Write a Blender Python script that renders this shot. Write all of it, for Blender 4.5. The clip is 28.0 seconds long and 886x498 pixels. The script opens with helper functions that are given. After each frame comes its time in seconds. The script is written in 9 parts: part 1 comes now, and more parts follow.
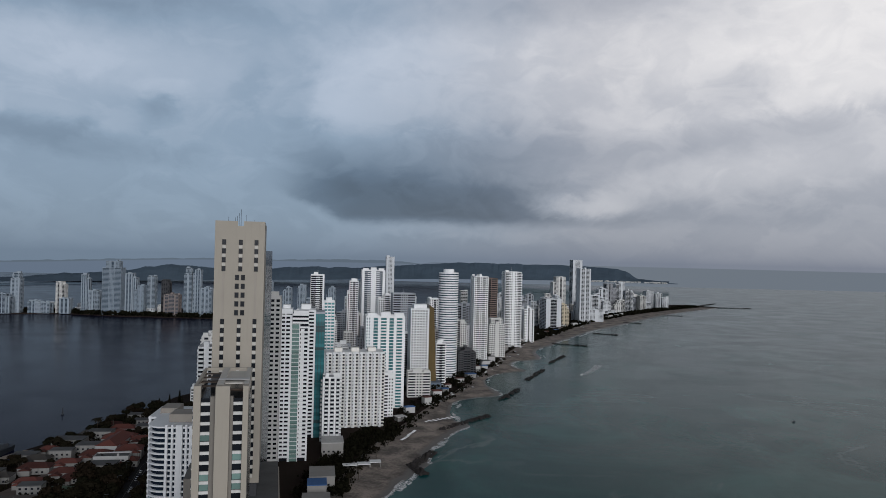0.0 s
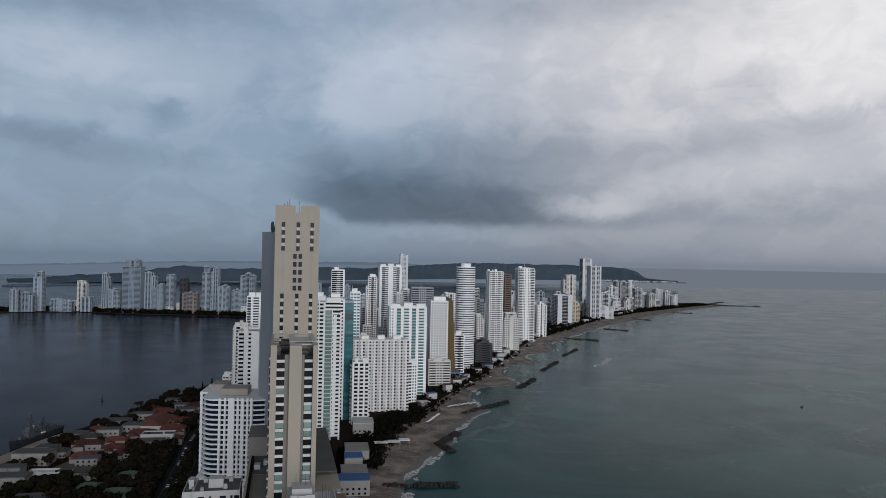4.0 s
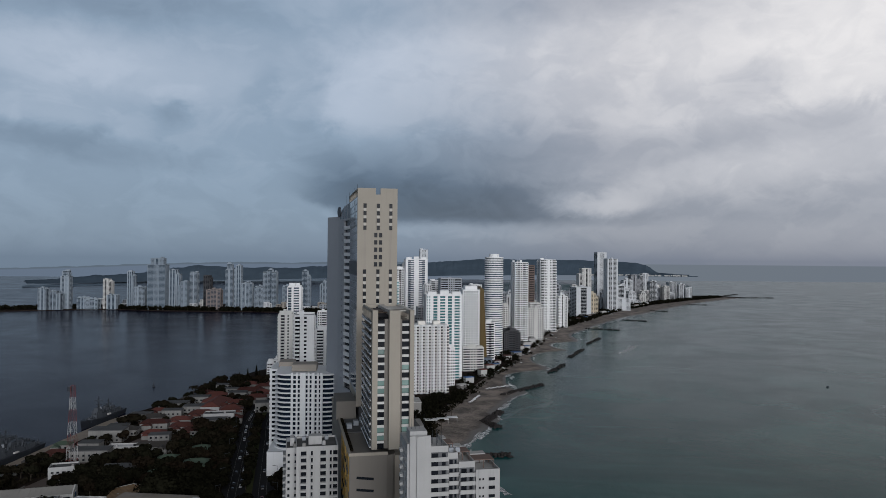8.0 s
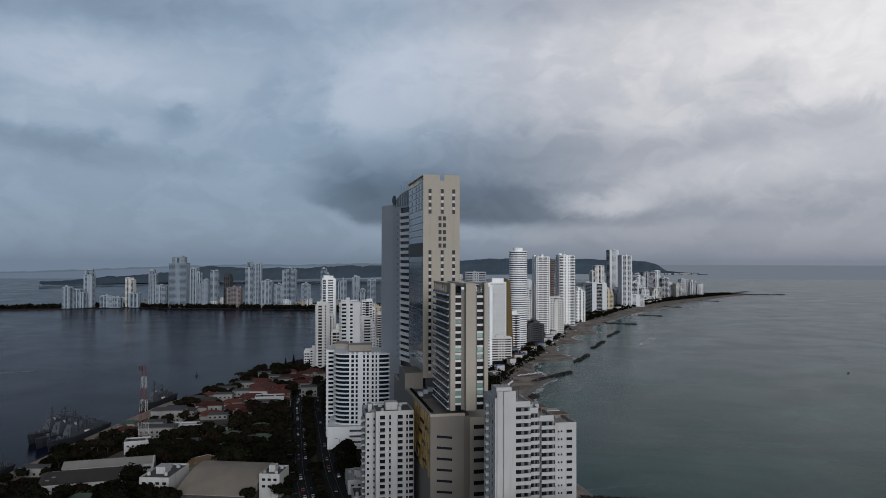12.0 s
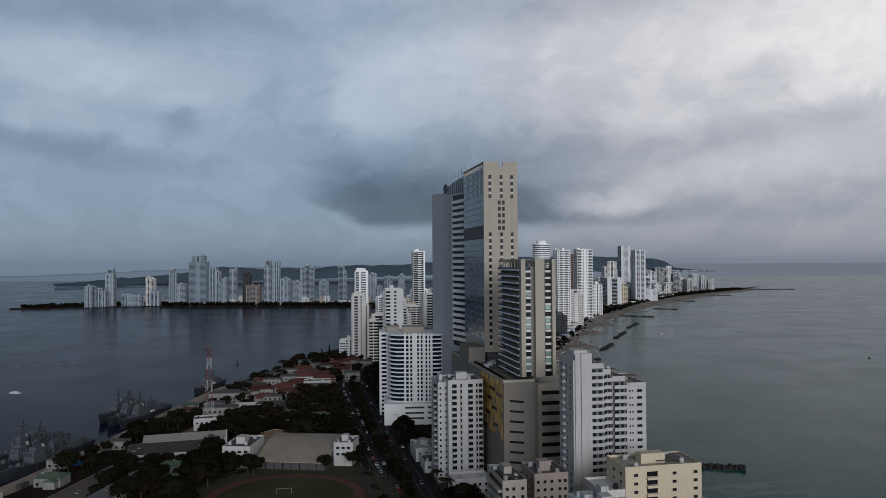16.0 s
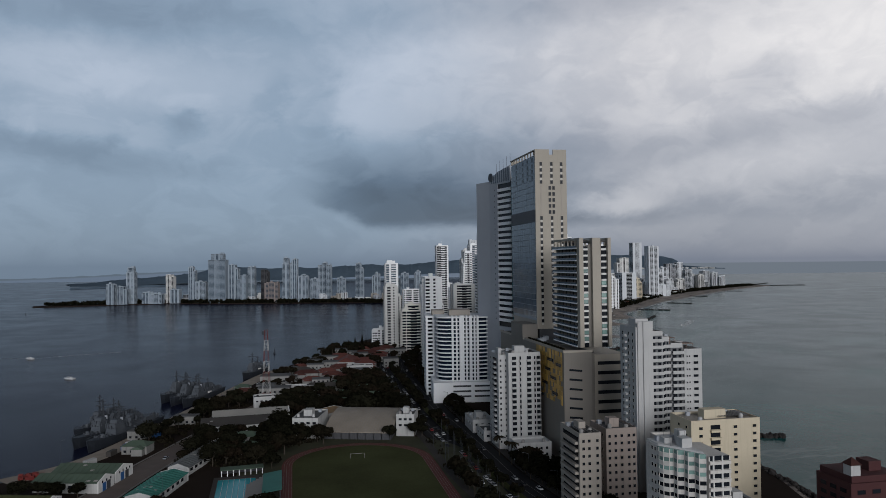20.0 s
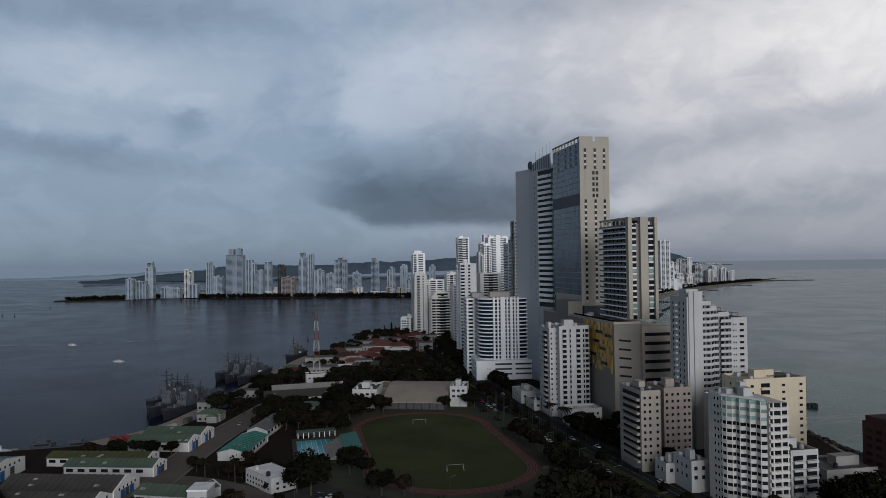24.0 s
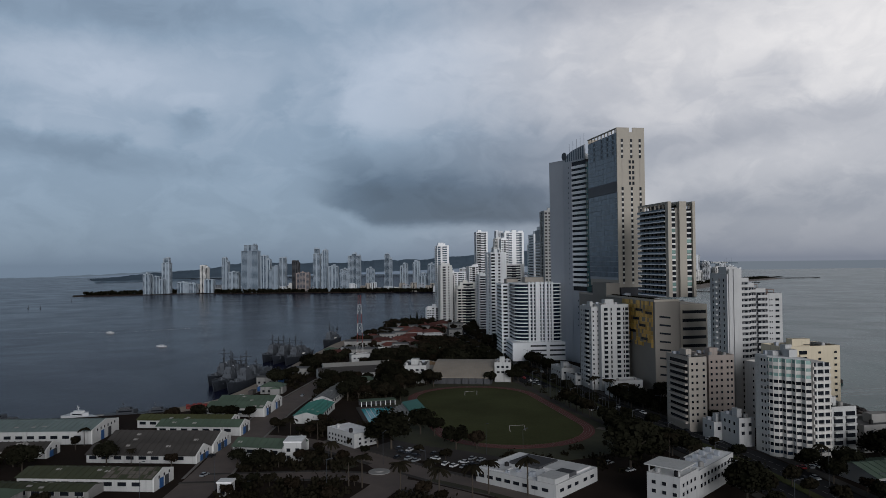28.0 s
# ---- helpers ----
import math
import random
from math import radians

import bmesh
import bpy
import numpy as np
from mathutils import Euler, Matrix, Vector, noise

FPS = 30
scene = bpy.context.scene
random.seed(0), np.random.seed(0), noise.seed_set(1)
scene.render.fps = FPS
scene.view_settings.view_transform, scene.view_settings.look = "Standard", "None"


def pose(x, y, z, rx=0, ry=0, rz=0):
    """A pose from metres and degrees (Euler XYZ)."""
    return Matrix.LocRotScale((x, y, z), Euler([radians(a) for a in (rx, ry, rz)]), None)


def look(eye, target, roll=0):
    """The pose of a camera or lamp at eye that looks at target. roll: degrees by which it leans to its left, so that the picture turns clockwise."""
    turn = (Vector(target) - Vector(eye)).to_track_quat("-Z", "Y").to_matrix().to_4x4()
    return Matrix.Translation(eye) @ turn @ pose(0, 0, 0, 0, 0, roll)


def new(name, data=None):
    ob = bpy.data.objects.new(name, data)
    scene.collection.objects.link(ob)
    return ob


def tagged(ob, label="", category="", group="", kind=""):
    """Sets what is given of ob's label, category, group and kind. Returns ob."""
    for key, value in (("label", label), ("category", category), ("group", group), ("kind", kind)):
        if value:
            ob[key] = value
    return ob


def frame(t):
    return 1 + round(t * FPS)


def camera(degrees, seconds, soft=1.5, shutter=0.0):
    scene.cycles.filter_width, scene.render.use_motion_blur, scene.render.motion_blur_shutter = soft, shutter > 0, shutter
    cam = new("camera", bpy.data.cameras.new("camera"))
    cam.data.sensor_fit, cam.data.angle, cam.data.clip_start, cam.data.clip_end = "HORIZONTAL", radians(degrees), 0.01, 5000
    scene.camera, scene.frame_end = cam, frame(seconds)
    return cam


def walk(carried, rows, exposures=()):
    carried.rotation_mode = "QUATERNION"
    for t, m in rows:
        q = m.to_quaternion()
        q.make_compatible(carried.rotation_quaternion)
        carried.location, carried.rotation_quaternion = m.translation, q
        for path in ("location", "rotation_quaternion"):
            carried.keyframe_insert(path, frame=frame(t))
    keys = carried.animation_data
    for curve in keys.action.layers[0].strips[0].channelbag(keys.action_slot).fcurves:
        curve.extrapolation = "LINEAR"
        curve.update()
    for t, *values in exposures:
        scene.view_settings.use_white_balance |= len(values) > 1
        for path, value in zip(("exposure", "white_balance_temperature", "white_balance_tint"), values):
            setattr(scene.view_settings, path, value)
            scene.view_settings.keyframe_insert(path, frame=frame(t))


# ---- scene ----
cam = camera(62.4, 28.0, soft=0.55)
PATH = [
    (0, (0.514, 2.544, 158.120), (-1.178, 20.463, 158.363), 1.3),
    (0.5, (0.413, -1.994, 157.217), (-1.279, 15.925, 157.460), 1.5),
    (1, (0.460, -6.308, 155.795), (-1.259, 11.602, 156.047), 1.5),
    (1.5, (-0.102, -10.549, 154.356), (-1.848, 7.370, 154.617), 1.5),
    (2, (-1.202, -14.660, 153.073), (-2.957, 3.250, 153.334), 1.4),
    (2.5, (-2.532, -18.320, 151.702), (-4.332, -0.410, 151.981), 1.4),
    (3, (-4.260, -21.995, 150.358), (-6.114, -4.094, 150.619), 1.1),
    (3.5, (-6.968, -26.551, 149.166), (-8.822, -8.650, 149.436), 1.2),
    (5.5, (-20.398, -43.627, 143.940), (-22.333, -25.735, 144.273), 0.4),
    (6, (-23.843, -47.908, 143.262), (-25.796, -30.016, 143.532), 0.7),
    (6.5, (-27.202, -52.285, 141.881), (-29.164, -34.393, 142.142), 0.5),
    (7, (-30.604, -56.155, 140.162), (-32.584, -38.263, 140.432), 0.4),
    (7.5, (-34.200, -59.191, 138.521), (-36.207, -41.308, 138.791), 0.4),
    (8, (-38.138, -62.118, 136.711), (-40.163, -44.235, 136.963), 0.4),
    (8.5, (-42.008, -65.840, 135.066), (-44.042, -47.957, 135.345), 0.3),
    (9, (-45.905, -69.676, 133.448), (-47.966, -51.793, 133.736), 0.3),
    (9.5, (-49.138, -73.225, 132.198), (-51.208, -55.342, 132.477), 0.4),
    (10, (-51.964, -76.645, 130.994), (-54.043, -58.771, 131.264), 0.3),
    (10.5, (-54.892, -80.112, 129.826), (-56.998, -62.238, 130.105), 0.2),
    (11, (-58.195, -83.828, 128.466), (-60.310, -65.954, 128.736), 0.1),
    (11.5, (-61.164, -87.821, 127.170), (-63.297, -69.947, 127.431), 0.1),
    (12, (-64.020, -92.266, 125.866), (-66.171, -74.401, 126.154), 0.1),
    (12.5, (-67.111, -96.439, 125.042), (-69.280, -78.574, 125.303), 0),
    (14.5, (-82.970, -110.332, 118.769), (-85.166, -92.467, 119.084), -0.3),
    (15, (-86.443, -114.294, 117.373), (-88.639, -96.429, 117.688), -0.3),
    (15.5, (-89.340, -117.851, 116.251), (-91.572, -99.995, 116.557), -0.3),
    (16, (-92.480, -121.709, 115.121), (-94.721, -103.853, 115.427), -0.4),
    (16.5, (-95.743, -125.484, 113.972), (-98.002, -107.637, 114.287), -0.5),
    (17, (-98.770, -129.019, 112.564), (-101.047, -111.172, 112.879), -0.5),
    (17.5, (-102.324, -132.914, 111.358), (-104.601, -115.067, 111.673), -0.5),
    (18, (-105.664, -136.716, 109.850), (-107.959, -118.860, 110.183), -0.6),
    (18.5, (-108.880, -140.092, 108.733), (-111.202, -122.245, 109.048), -0.5),
    (19, (-112.412, -143.705, 107.502), (-114.734, -125.858, 107.808), -0.6),
    (19.5, (-115.751, -147.226, 105.955), (-118.082, -129.379, 106.261), -0.6),
    (20, (-119.112, -150.733, 104.405), (-121.461, -132.895, 104.729), -0.7),
    (20.5, (-122.676, -154.447, 103.019), (-125.034, -136.609, 103.334), -0.6),
    (21, (-125.780, -157.986, 101.483), (-128.156, -140.148, 101.789), -0.7),
    (21.5, (-128.840, -161.670, 100.620), (-131.225, -143.832, 100.908), -0.7),
    (23.5, (-141.782, -176.669, 94.980), (-144.212, -158.831, 95.259), -0.8),
    (24, (-145.252, -180.737, 93.316), (-147.682, -162.899, 93.613), -0.8),
    (24.5, (-148.630, -184.657, 92.081), (-151.069, -166.819, 92.351), -0.8),
    (25, (-152.016, -188.834, 90.654), (-154.446, -171.005, 90.924), -0.9),
    (25.5, (-155.279, -192.263, 89.122), (-157.727, -174.434, 89.392), -0.8),
    (26, (-158.262, -195.758, 87.464), (-160.728, -177.929, 87.761), -0.8),
    (26.5, (-161.185, -199.278, 86.124), (-163.660, -181.458, 86.403), -0.8),
    (27, (-164.314, -203.335, 84.912), (-166.798, -185.515, 85.200), -0.8),
    (27.5, (-167.221, -207.757, 83.711), (-169.714, -189.928, 84.008), -0.8),
    (28, (-170.334, -212.084, 82.806), (-172.809, -194.264, 83.103), -0.7),
]
walk(cam, [(t, look(eye, target, roll)) for t, eye, target, roll in PATH], [(0, 0.0, 6050, 10), (28, 0.0, 6050, 10)])

from mathutils import geometry

# ---------------------------------------------------------------- world, sun, exposure
scene.view_settings.exposure = 0.0
SUN_AZ, SUN_EL = radians(156), radians(15)      # from +y towards +x
world = bpy.data.worlds.new("overcast_sky")
scene.world = world
world.use_nodes = True


class Nodes:
    """Short writing for node trees."""

    def __init__(self, tree):
        self.t = tree

    def add(self, kind, **kw):
        n = self.t.nodes.new(kind)
        for k, v in kw.items():
            setattr(n, k, v)
        return n

    def put(self, socket, v):
        if isinstance(v, bpy.types.NodeSocket):
            self.t.links.new(v, socket)
        elif v is not None:
            socket.default_value = v

    def m(self, op, a, b=None, c=None):
        n = self.add("ShaderNodeMath", operation=op)
        for sock, v in zip(n.inputs, (a, b, c)):
            self.put(sock, v)
        return n.outputs[0]

    def noise(self, vec, scale, detail=5.0, rough=0.55, warp=0.0):
        n = self.add("ShaderNodeTexNoise")
        self.put(n.inputs["Vector"], vec)
        self.put(n.inputs["Scale"], scale)
        self.put(n.inputs["Detail"], detail)
        self.put(n.inputs["Roughness"], rough)
        self.put(n.inputs["Distortion"], warp)
        return n.outputs[0]

    def ramp(self, fac, stops):
        n = self.add("ShaderNodeValToRGB")
        e = n.color_ramp.elements
        while len(e) < len(stops):
            e.new(0.5)
        for el, (p, c) in zip(e, stops):
            el.position, el.color = p, (*c, 1) if len(c) == 3 else c
        self.put(n.inputs[0], fac)
        return n.outputs[0]

    def mix(self, fac, a, b, blend="MIX"):
        n = self.add("ShaderNodeMix", data_type="RGBA", blend_type=blend)
        for sock, v in zip((n.inputs[0], n.inputs[6], n.inputs[7]), (fac, a, b)):
            self.put(sock, (*v, 1) if isinstance(v, tuple) and len(v) == 3 else v)
        return n.outputs[2]

    def smooth(self, v, lo, hi, a=0.0, b=1.0):
        n = self.add("ShaderNodeMapRange", interpolation_type="SMOOTHSTEP")
        for sock, x in zip(n.inputs, (v, lo, hi, a, b)):
            self.put(sock, x)
        return n.outputs[0]


def build_sky():
    k = Nodes(world.node_tree)
    world.node_tree.nodes.clear()
    d = k.add("ShaderNodeTexCoord").outputs["Generated"]
    sep = k.add("ShaderNodeSeparateXYZ")
    k.put(sep.inputs[0], d)
    az = k.m("MULTIPLY", k.m("ARCTAN2", sep.outputs[0], sep.outputs[1]), 57.29578)
    el = k.m("MULTIPLY", k.m("ARCSINE", sep.outputs[2]), 57.29578)
    comb = k.add("ShaderNodeCombineXYZ")
    k.put(comb.inputs[0], k.m("MULTIPLY", az, 0.62))
    k.put(comb.inputs[1], el)
    p = comb.outputs[0]
    n1, n2, n3 = k.noise(p, 0.10, 5, 0.5, 0.4), k.noise(p, 0.30, 6, 0.55, 0.6), k.noise(p, 0.85, 6, 0.62, 0.5)
    off = k.add("ShaderNodeVectorMath", operation="ADD")
    off.inputs[1].default_value = (31.0, 17.0, 5.0)
    k.put(off.inputs[0], p)
    m1, m2, m3 = k.noise(off.outputs[0], 0.12, 5, 0.5, 0.4), k.noise(off.outputs[0], 0.34, 6, 0.55, 0.6), k.noise(off.outputs[0], 1.0, 5, 0.6, 0.4)

    def swing(a, b, c, ka, kb, kc):
        s = k.m("MULTIPLY", k.m("SUBTRACT", a, 0.5), ka)
        return k.m("ADD", k.m("ADD", s, k.m("MULTIPLY", k.m("SUBTRACT", b, 0.5), kb)), k.m("MULTIPLY", k.m("SUBTRACT", c, 0.5), kc))

    azw = k.m("ADD", az, swing(n1, n2, n3, 4.0, 3.6, 1.5))
    elw = k.m("ADD", el, swing(m1, m2, m3, 2.0, 2.2, 1.0))
    elf = k.m("ADD", el, swing(m1, m2, m3, 0.5, 0.7, 0.45))

    def cloud(v, tone, a0, e0, ra, re, soft=0.6, tilt=0.0, thick=1.0):
        """Lay a billow of one tone over v: an ellipse in degrees with a torn edge; tilt lowers it to the right."""
        x = k.m("SUBTRACT", azw, a0)
        y = k.m("ADD", k.m("SUBTRACT", elw, e0), k.m("MULTIPLY", x, tilt))
        r = k.m("SQRT", k.m("ADD", k.m("POWER", k.m("ABSOLUTE", k.m("DIVIDE", x, ra)), 2.0), k.m("POWER", k.m("ABSOLUTE", k.m("DIVIDE", y, re)), 2.0)))
        f = k.smooth(r, 1.0 - soft, 1.0 + soft, thick, 0.0)
        return k.m("ADD", k.m("MULTIPLY", v, k.m("SUBTRACT", 1.0, f)), k.m("MULTIPLY", f, tone))

    # open sky between the clouds, brighter towards the sea
    v = k.smooth(el, 0.0, 17.0, 0.50, 0.62)
    v = k.m("ADD", v, k.smooth(az, -12.0, 34.0, 0.0, 0.16))
    for spec in SKY_CLOUDS:
        v = cloud(v, *spec)
    # the dark shelf: its base rises to the left, its body thins out upwards
    foot = k.m("ADD", 2.75, k.smooth(azw, -19.0, -12.5, 2.1, 0.0))
    e = k.m("SUBTRACT", elf, foot)
    body = k.m("MULTIPLY", k.smooth(e, -0.35, 0.75), k.m("EXPONENT", k.m("DIVIDE", k.m("MAXIMUM", k.m("SUBTRACT", e, 2.8), 0.0), -4.2)))
    wide = k.m("MULTIPLY", k.smooth(azw, -20.0, -11.0), k.m("ADD", k.smooth(azw, -4.5, 6.0, 0.33, 0.0), k.smooth(azw, 0.0, 14.0, 0.32, 0.06)))
    shade = k.m("MULTIPLY", body, wide)
    v = k.m("MULTIPLY", v, k.m("SUBTRACT", 1.0, shade))
    for spec in SKY_GLINTS:
        v = cloud(v, *spec)
    v = k.m("MULTIPLY", v, k.m("ADD", 1.0, swing(n1, n2, n3, 0.12, 0.13, 0.06)))
    v = k.m("ADD", v, k.m("MULTIPLY", k.m("SUBTRACT", k.smooth(m2, 0.44, 0.58), 0.5), 0.035))
    cold = k.ramp(v, [(0.0, (0.036, 0.048, 0.070)), (0.3, (0.124, 0.168, 0.226)), (0.55, (0.286, 0.358, 0.438)), (0.75, (0.485, 0.535, 0.605)), (1.0, (0.76, 0.79, 0.84))])
    warm = k.ramp(v, [(0.0, (0.044, 0.050, 0.066)), (0.3, (0.148, 0.166, 0.204)), (0.55, (0.335, 0.344, 0.378)), (0.75, (0.565, 0.550, 0.555)), (1.0, (1.0, 0.93, 0.86))])
    colour = k.mix(k.smooth(azw, -16.0, 8.0), cold, warm)
    # unseen sky overhead, darkened to hold back fill light on the ground
    colour = k.mix(k.smooth(el, 19.5, 31.0), colour, (0.026, 0.030, 0.037))
    # the air thickens towards the horizon
    low = k.m("EXPONENT", k.m("MULTIPLY", k.m("MAXIMUM", el, 0.0), -0.60))
    haze = k.mix(k.smooth(az, -30.0, 25.0), (0.150, 0.196, 0.252), (0.172, 0.190, 0.236))
    colour = k.mix(k.m("MULTIPLY", low, 0.82), colour, haze)
    # open water beyond the sheet of sea, and a low coast behind the bay
    water = k.mix(k.smooth(az, -20.0, 14.0), (0.130, 0.166, 0.220), (0.160, 0.182, 0.208))
    shore = k.m("SUBTRACT", k.smooth(az, -39.0, -22.0, -0.46, 0.0), 0.42)
    here = k.smooth(az, -7.5, -6.0, 1.0, 0.0)
    rim = k.m("ADD", k.m("MULTIPLY", here, shore), k.m("MULTIPLY", k.m("SUBTRACT", 1.0, here), -0.26))
    crest = k.m("ADD", k.m("ADD", 0.11, k.smooth(az, -19.0, -13.0, 0.0, 0.10)), k.m("MULTIPLY", k.m("SUBTRACT", k.noise(p, 1.4, 4), 0.5), 0.22))
    crest = k.m("ADD", shore, k.m("MULTIPLY", crest, k.smooth(az, -9.5, -6.5, 1.0, 0.0)))
    coast = k.m("MULTIPLY", here, k.smooth(el, k.m("SUBTRACT", crest, 0.03), crest, 1.0, 0.0))
    colour = k.mix(coast, colour, (0.108, 0.138, 0.172))
    colour = k.mix(k.smooth(el, k.m("SUBTRACT", rim, 0.05), k.m("ADD", rim, 0.01), 1.0, 0.0), colour, water)
    sky = k.add("ShaderNodeTexSky", sky_type="NISHITA", sun_disc=False, sun_elevation=SUN_EL, sun_rotation=SUN_AZ)
    bg1, bg2, mix = k.add("ShaderNodeBackground"), k.add("ShaderNodeBackground"), k.add("ShaderNodeMixShader")
    k.put(bg1.inputs[0], sky.outputs[0])
    bg1.inputs[1].default_value = 0.06
    k.put(bg2.inputs[0], colour)
    bg2.inputs[1].default_value = 1.0
    mix.inputs[0].default_value = 0.93
    k.put(mix.inputs[1], bg1.outputs[0])
    k.put(mix.inputs[2], bg2.outputs[0])
    k.put(k.add("ShaderNodeOutputWorld").inputs[0], mix.outputs[0])


# tone, azimuth, elevation, half width, half height, softness, tilt, thickness
SKY_CLOUDS = [
    (0.47, -36, 18.6, 15, 3.4, 0.5, 0.03, 0.9), (0.72, -31, 13.6, 10, 2.2, 0.8, 0.02, 0.85), (0.62, -24, 15.6, 5, 1.6, 0.8, 0.0, 0.6),
    (0.68, -35, 9.8, 5, 1.1, 0.8, 0.06, 0.6), (0.43, -33.5, 8.0, 7.5, 1.0, 0.8, 0.09, 0.8), (0.44, -26.5, 10.6, 1.6, 0.9, 0.8, 0.0, 0.7),
    (0.79, -1.5, 12.0, 16.0, 7.0, 0.22, 0.0, 0.95), (0.84, -13.0, 10.4, 3.0, 2.4, 0.6, 0.0, 0.8), (0.86, -9.0, 14.5, 5.0, 1.8, 0.8, 0.0, 0.4),
    (0.54, -20.6, 12.2, 1.0, 1.7, 0.6, 0.0, 0.6), (0.58, -17.6, 13.0, 1.2, 2.0, 0.8, -0.3, 0.5), (0.54, -16.4, 9.0, 2.6, 2.2, 0.6, 0.3, 0.7), (0.56, -12.6, 7.4, 4.0, 2.4, 0.7, 0.12, 0.6),
    (0.60, -1, 18.8, 13, 1.4, 0.8, 0.0, 0.6), (0.84, 9, 15.6, 8, 3.0, 0.7, 0.0, 0.7), (0.96, 24, 15, 11, 6.0, 0.7, 0.0, 0.85), (0.77, 15.5, 12.5, 3.5, 1.4, 0.8, -0.2, 0.7),
    (0.62, 2, 8.6, 12, 1.5, 0.8, 0.03, 0.75), (0.66, 18, 9.2, 9, 1.2, 0.8, -0.1, 0.6), (0.82, 17, 6.4, 9, 1.5, 0.7, -0.12, 0.75), (0.60, 16, 3.0, 10, 1.1, 0.7, -0.02, 0.8), (0.60, 28, 1.8, 12, 0.8, 0.8, 0.0, 0.6),
]
SKY_GLINTS = [(0.82, 5.8, 4.5, 3.4, 0.8, 0.9, 0.05, 0.75), (0.74, 9.5, 6.0, 4.0, 0.8, 0.8, -0.25, 0.6), (0.62, -0.5, 2.1, 8, 0.5, 0.8, 0.0, 0.5)]


build_sky()
sun = new("sun", bpy.data.lights.new("sun", "SUN"))
sun.data.energy, sun.data.angle, sun.data.color = 2.05, radians(40), (1.0, 0.975, 0.95)
sun.matrix_world = look((0, 0, 0), (-math.sin(SUN_AZ) * math.cos(SUN_EL), -math.cos(SUN_AZ) * math.cos(SUN_EL), -math.sin(SUN_EL)))
sun.location = (400, -300, 900)

# ---------------------------------------------------------------- materials
MATS = {}


def mat(name, color, rough=0.8, metal=0.0, vary=0.12, fine=3.0, coarse=0.12, bump=0.15, spec=0.3, per_object=0.0, streak=0.0):
    """A weathered surface: grain and stains at two scales, in metres; streak: soft runs down upright faces."""
    if name in MATS:
        return MATS[name]
    mt = bpy.data.materials.new(name)
    mt.use_nodes = True
    k = Nodes(mt.node_tree)
    b = mt.node_tree.nodes["Principled BSDF"]
    g = k.add("ShaderNodeNewGeometry").outputs["Position"]
    a, c = k.noise(g, fine, 3), k.noise(g, coarse, 4)
    f = k.m("ADD", k.m("MULTIPLY", k.m("SUBTRACT", a, 0.5), vary), k.m("MULTIPLY", k.m("SUBTRACT", c, 0.5), 2.0 * vary))
    if streak:
        mp = k.add("ShaderNodeMapping")
        mp.inputs["Scale"].default_value = (1.0, 1.0, 0.06)
        k.put(mp.inputs[0], g)
        f = k.m("SUBTRACT", f, k.m("MULTIPLY", k.smooth(k.noise(mp.outputs[0], 0.9, 4), 0.52, 0.75), streak))
    if per_object:
        r = k.add("ShaderNodeObjectInfo").outputs["Random"]
        f = k.m("ADD", f, k.m("MULTIPLY", k.m("SUBTRACT", r, 0.5), per_object))
    f = k.m("ADD", f, 1.0)
    h = k.add("ShaderNodeVectorMath", operation="SCALE")
    h.inputs[0].default_value = color
    k.put(h.inputs["Scale"], f)
    k.put(b.inputs["Base Color"], h.outputs[0])
    k.put(b.inputs["Roughness"], k.m("ADD", rough, k.m("MULTIPLY", k.m("SUBTRACT", a, 0.5), 0.15)))
    b.inputs["Metallic"].default_value = metal
    b.inputs["Specular IOR Level"].default_value = spec
    if bump:
        bp = k.add("ShaderNodeBump")
        bp.inputs["Strength"].default_value = bump
        bp.inputs["Distance"].default_value = 0.05
        k.put(bp.inputs["Height"], a)
        k.put(b.inputs["Normal"], bp.outputs[0])
    MATS[name] = mt
    return mt


white = mat("white_render", (0.78, 0.78, 0.775), 0.7, vary=0.08, streak=0.10)
offwhite = mat("off_white_render", (0.60, 0.59, 0.565), 0.75, vary=0.10, streak=0.14)
greywall = mat("grey_render", (0.30, 0.305, 0.32), 0.7, vary=0.10, streak=0.10)
palegrey = mat("pale_grey_panel", (0.335, 0.352, 0.38), 0.6, vary=0.06)
beige = mat("beige_cladding", (0.345, 0.31, 0.258), 0.65, vary=0.07, streak=0.05)
beigedark = mat("dark_beige_cladding", (0.185, 0.168, 0.146), 0.65, vary=0.07, streak=0.05)
cream = mat("cream_render", (0.52, 0.45, 0.33), 0.75, vary=0.10, streak=0.12)
tan = mat("tan_render", (0.335, 0.300, 0.258), 0.75, vary=0.10, streak=0.12)
brown = mat("brown_brick", (0.17, 0.12, 0.10), 0.8, vary=0.15)
darkwall = mat("dark_concrete_and_shade", (0.07, 0.07, 0.074), 0.9, vary=0.2, spec=0.05)
redwall = mat("red_brick_render", (0.058, 0.020, 0.020), 0.8, vary=0.15)
glass_dark = mat("dark_window_glass", (0.012, 0.014, 0.018), 0.15, vary=0.3, fine=0.35, bump=0.0, spec=0.08, per_object=0.5)
glass_blue = mat("blue_grey_curtain_glass", (0.045, 0.066, 0.090), 0.12, vary=0.25, fine=0.3, bump=0.0, spec=0.2, per_object=0.5)
# reflected sky put into the hotel panes as a brighter, bluer base colour
glass_curtain = mat("sky_reflection_glass", (0.098, 0.128, 0.158), 0.1, vary=0.25, fine=0.12, coarse=0.03, bump=0.0, spec=0.35, per_object=0.45)
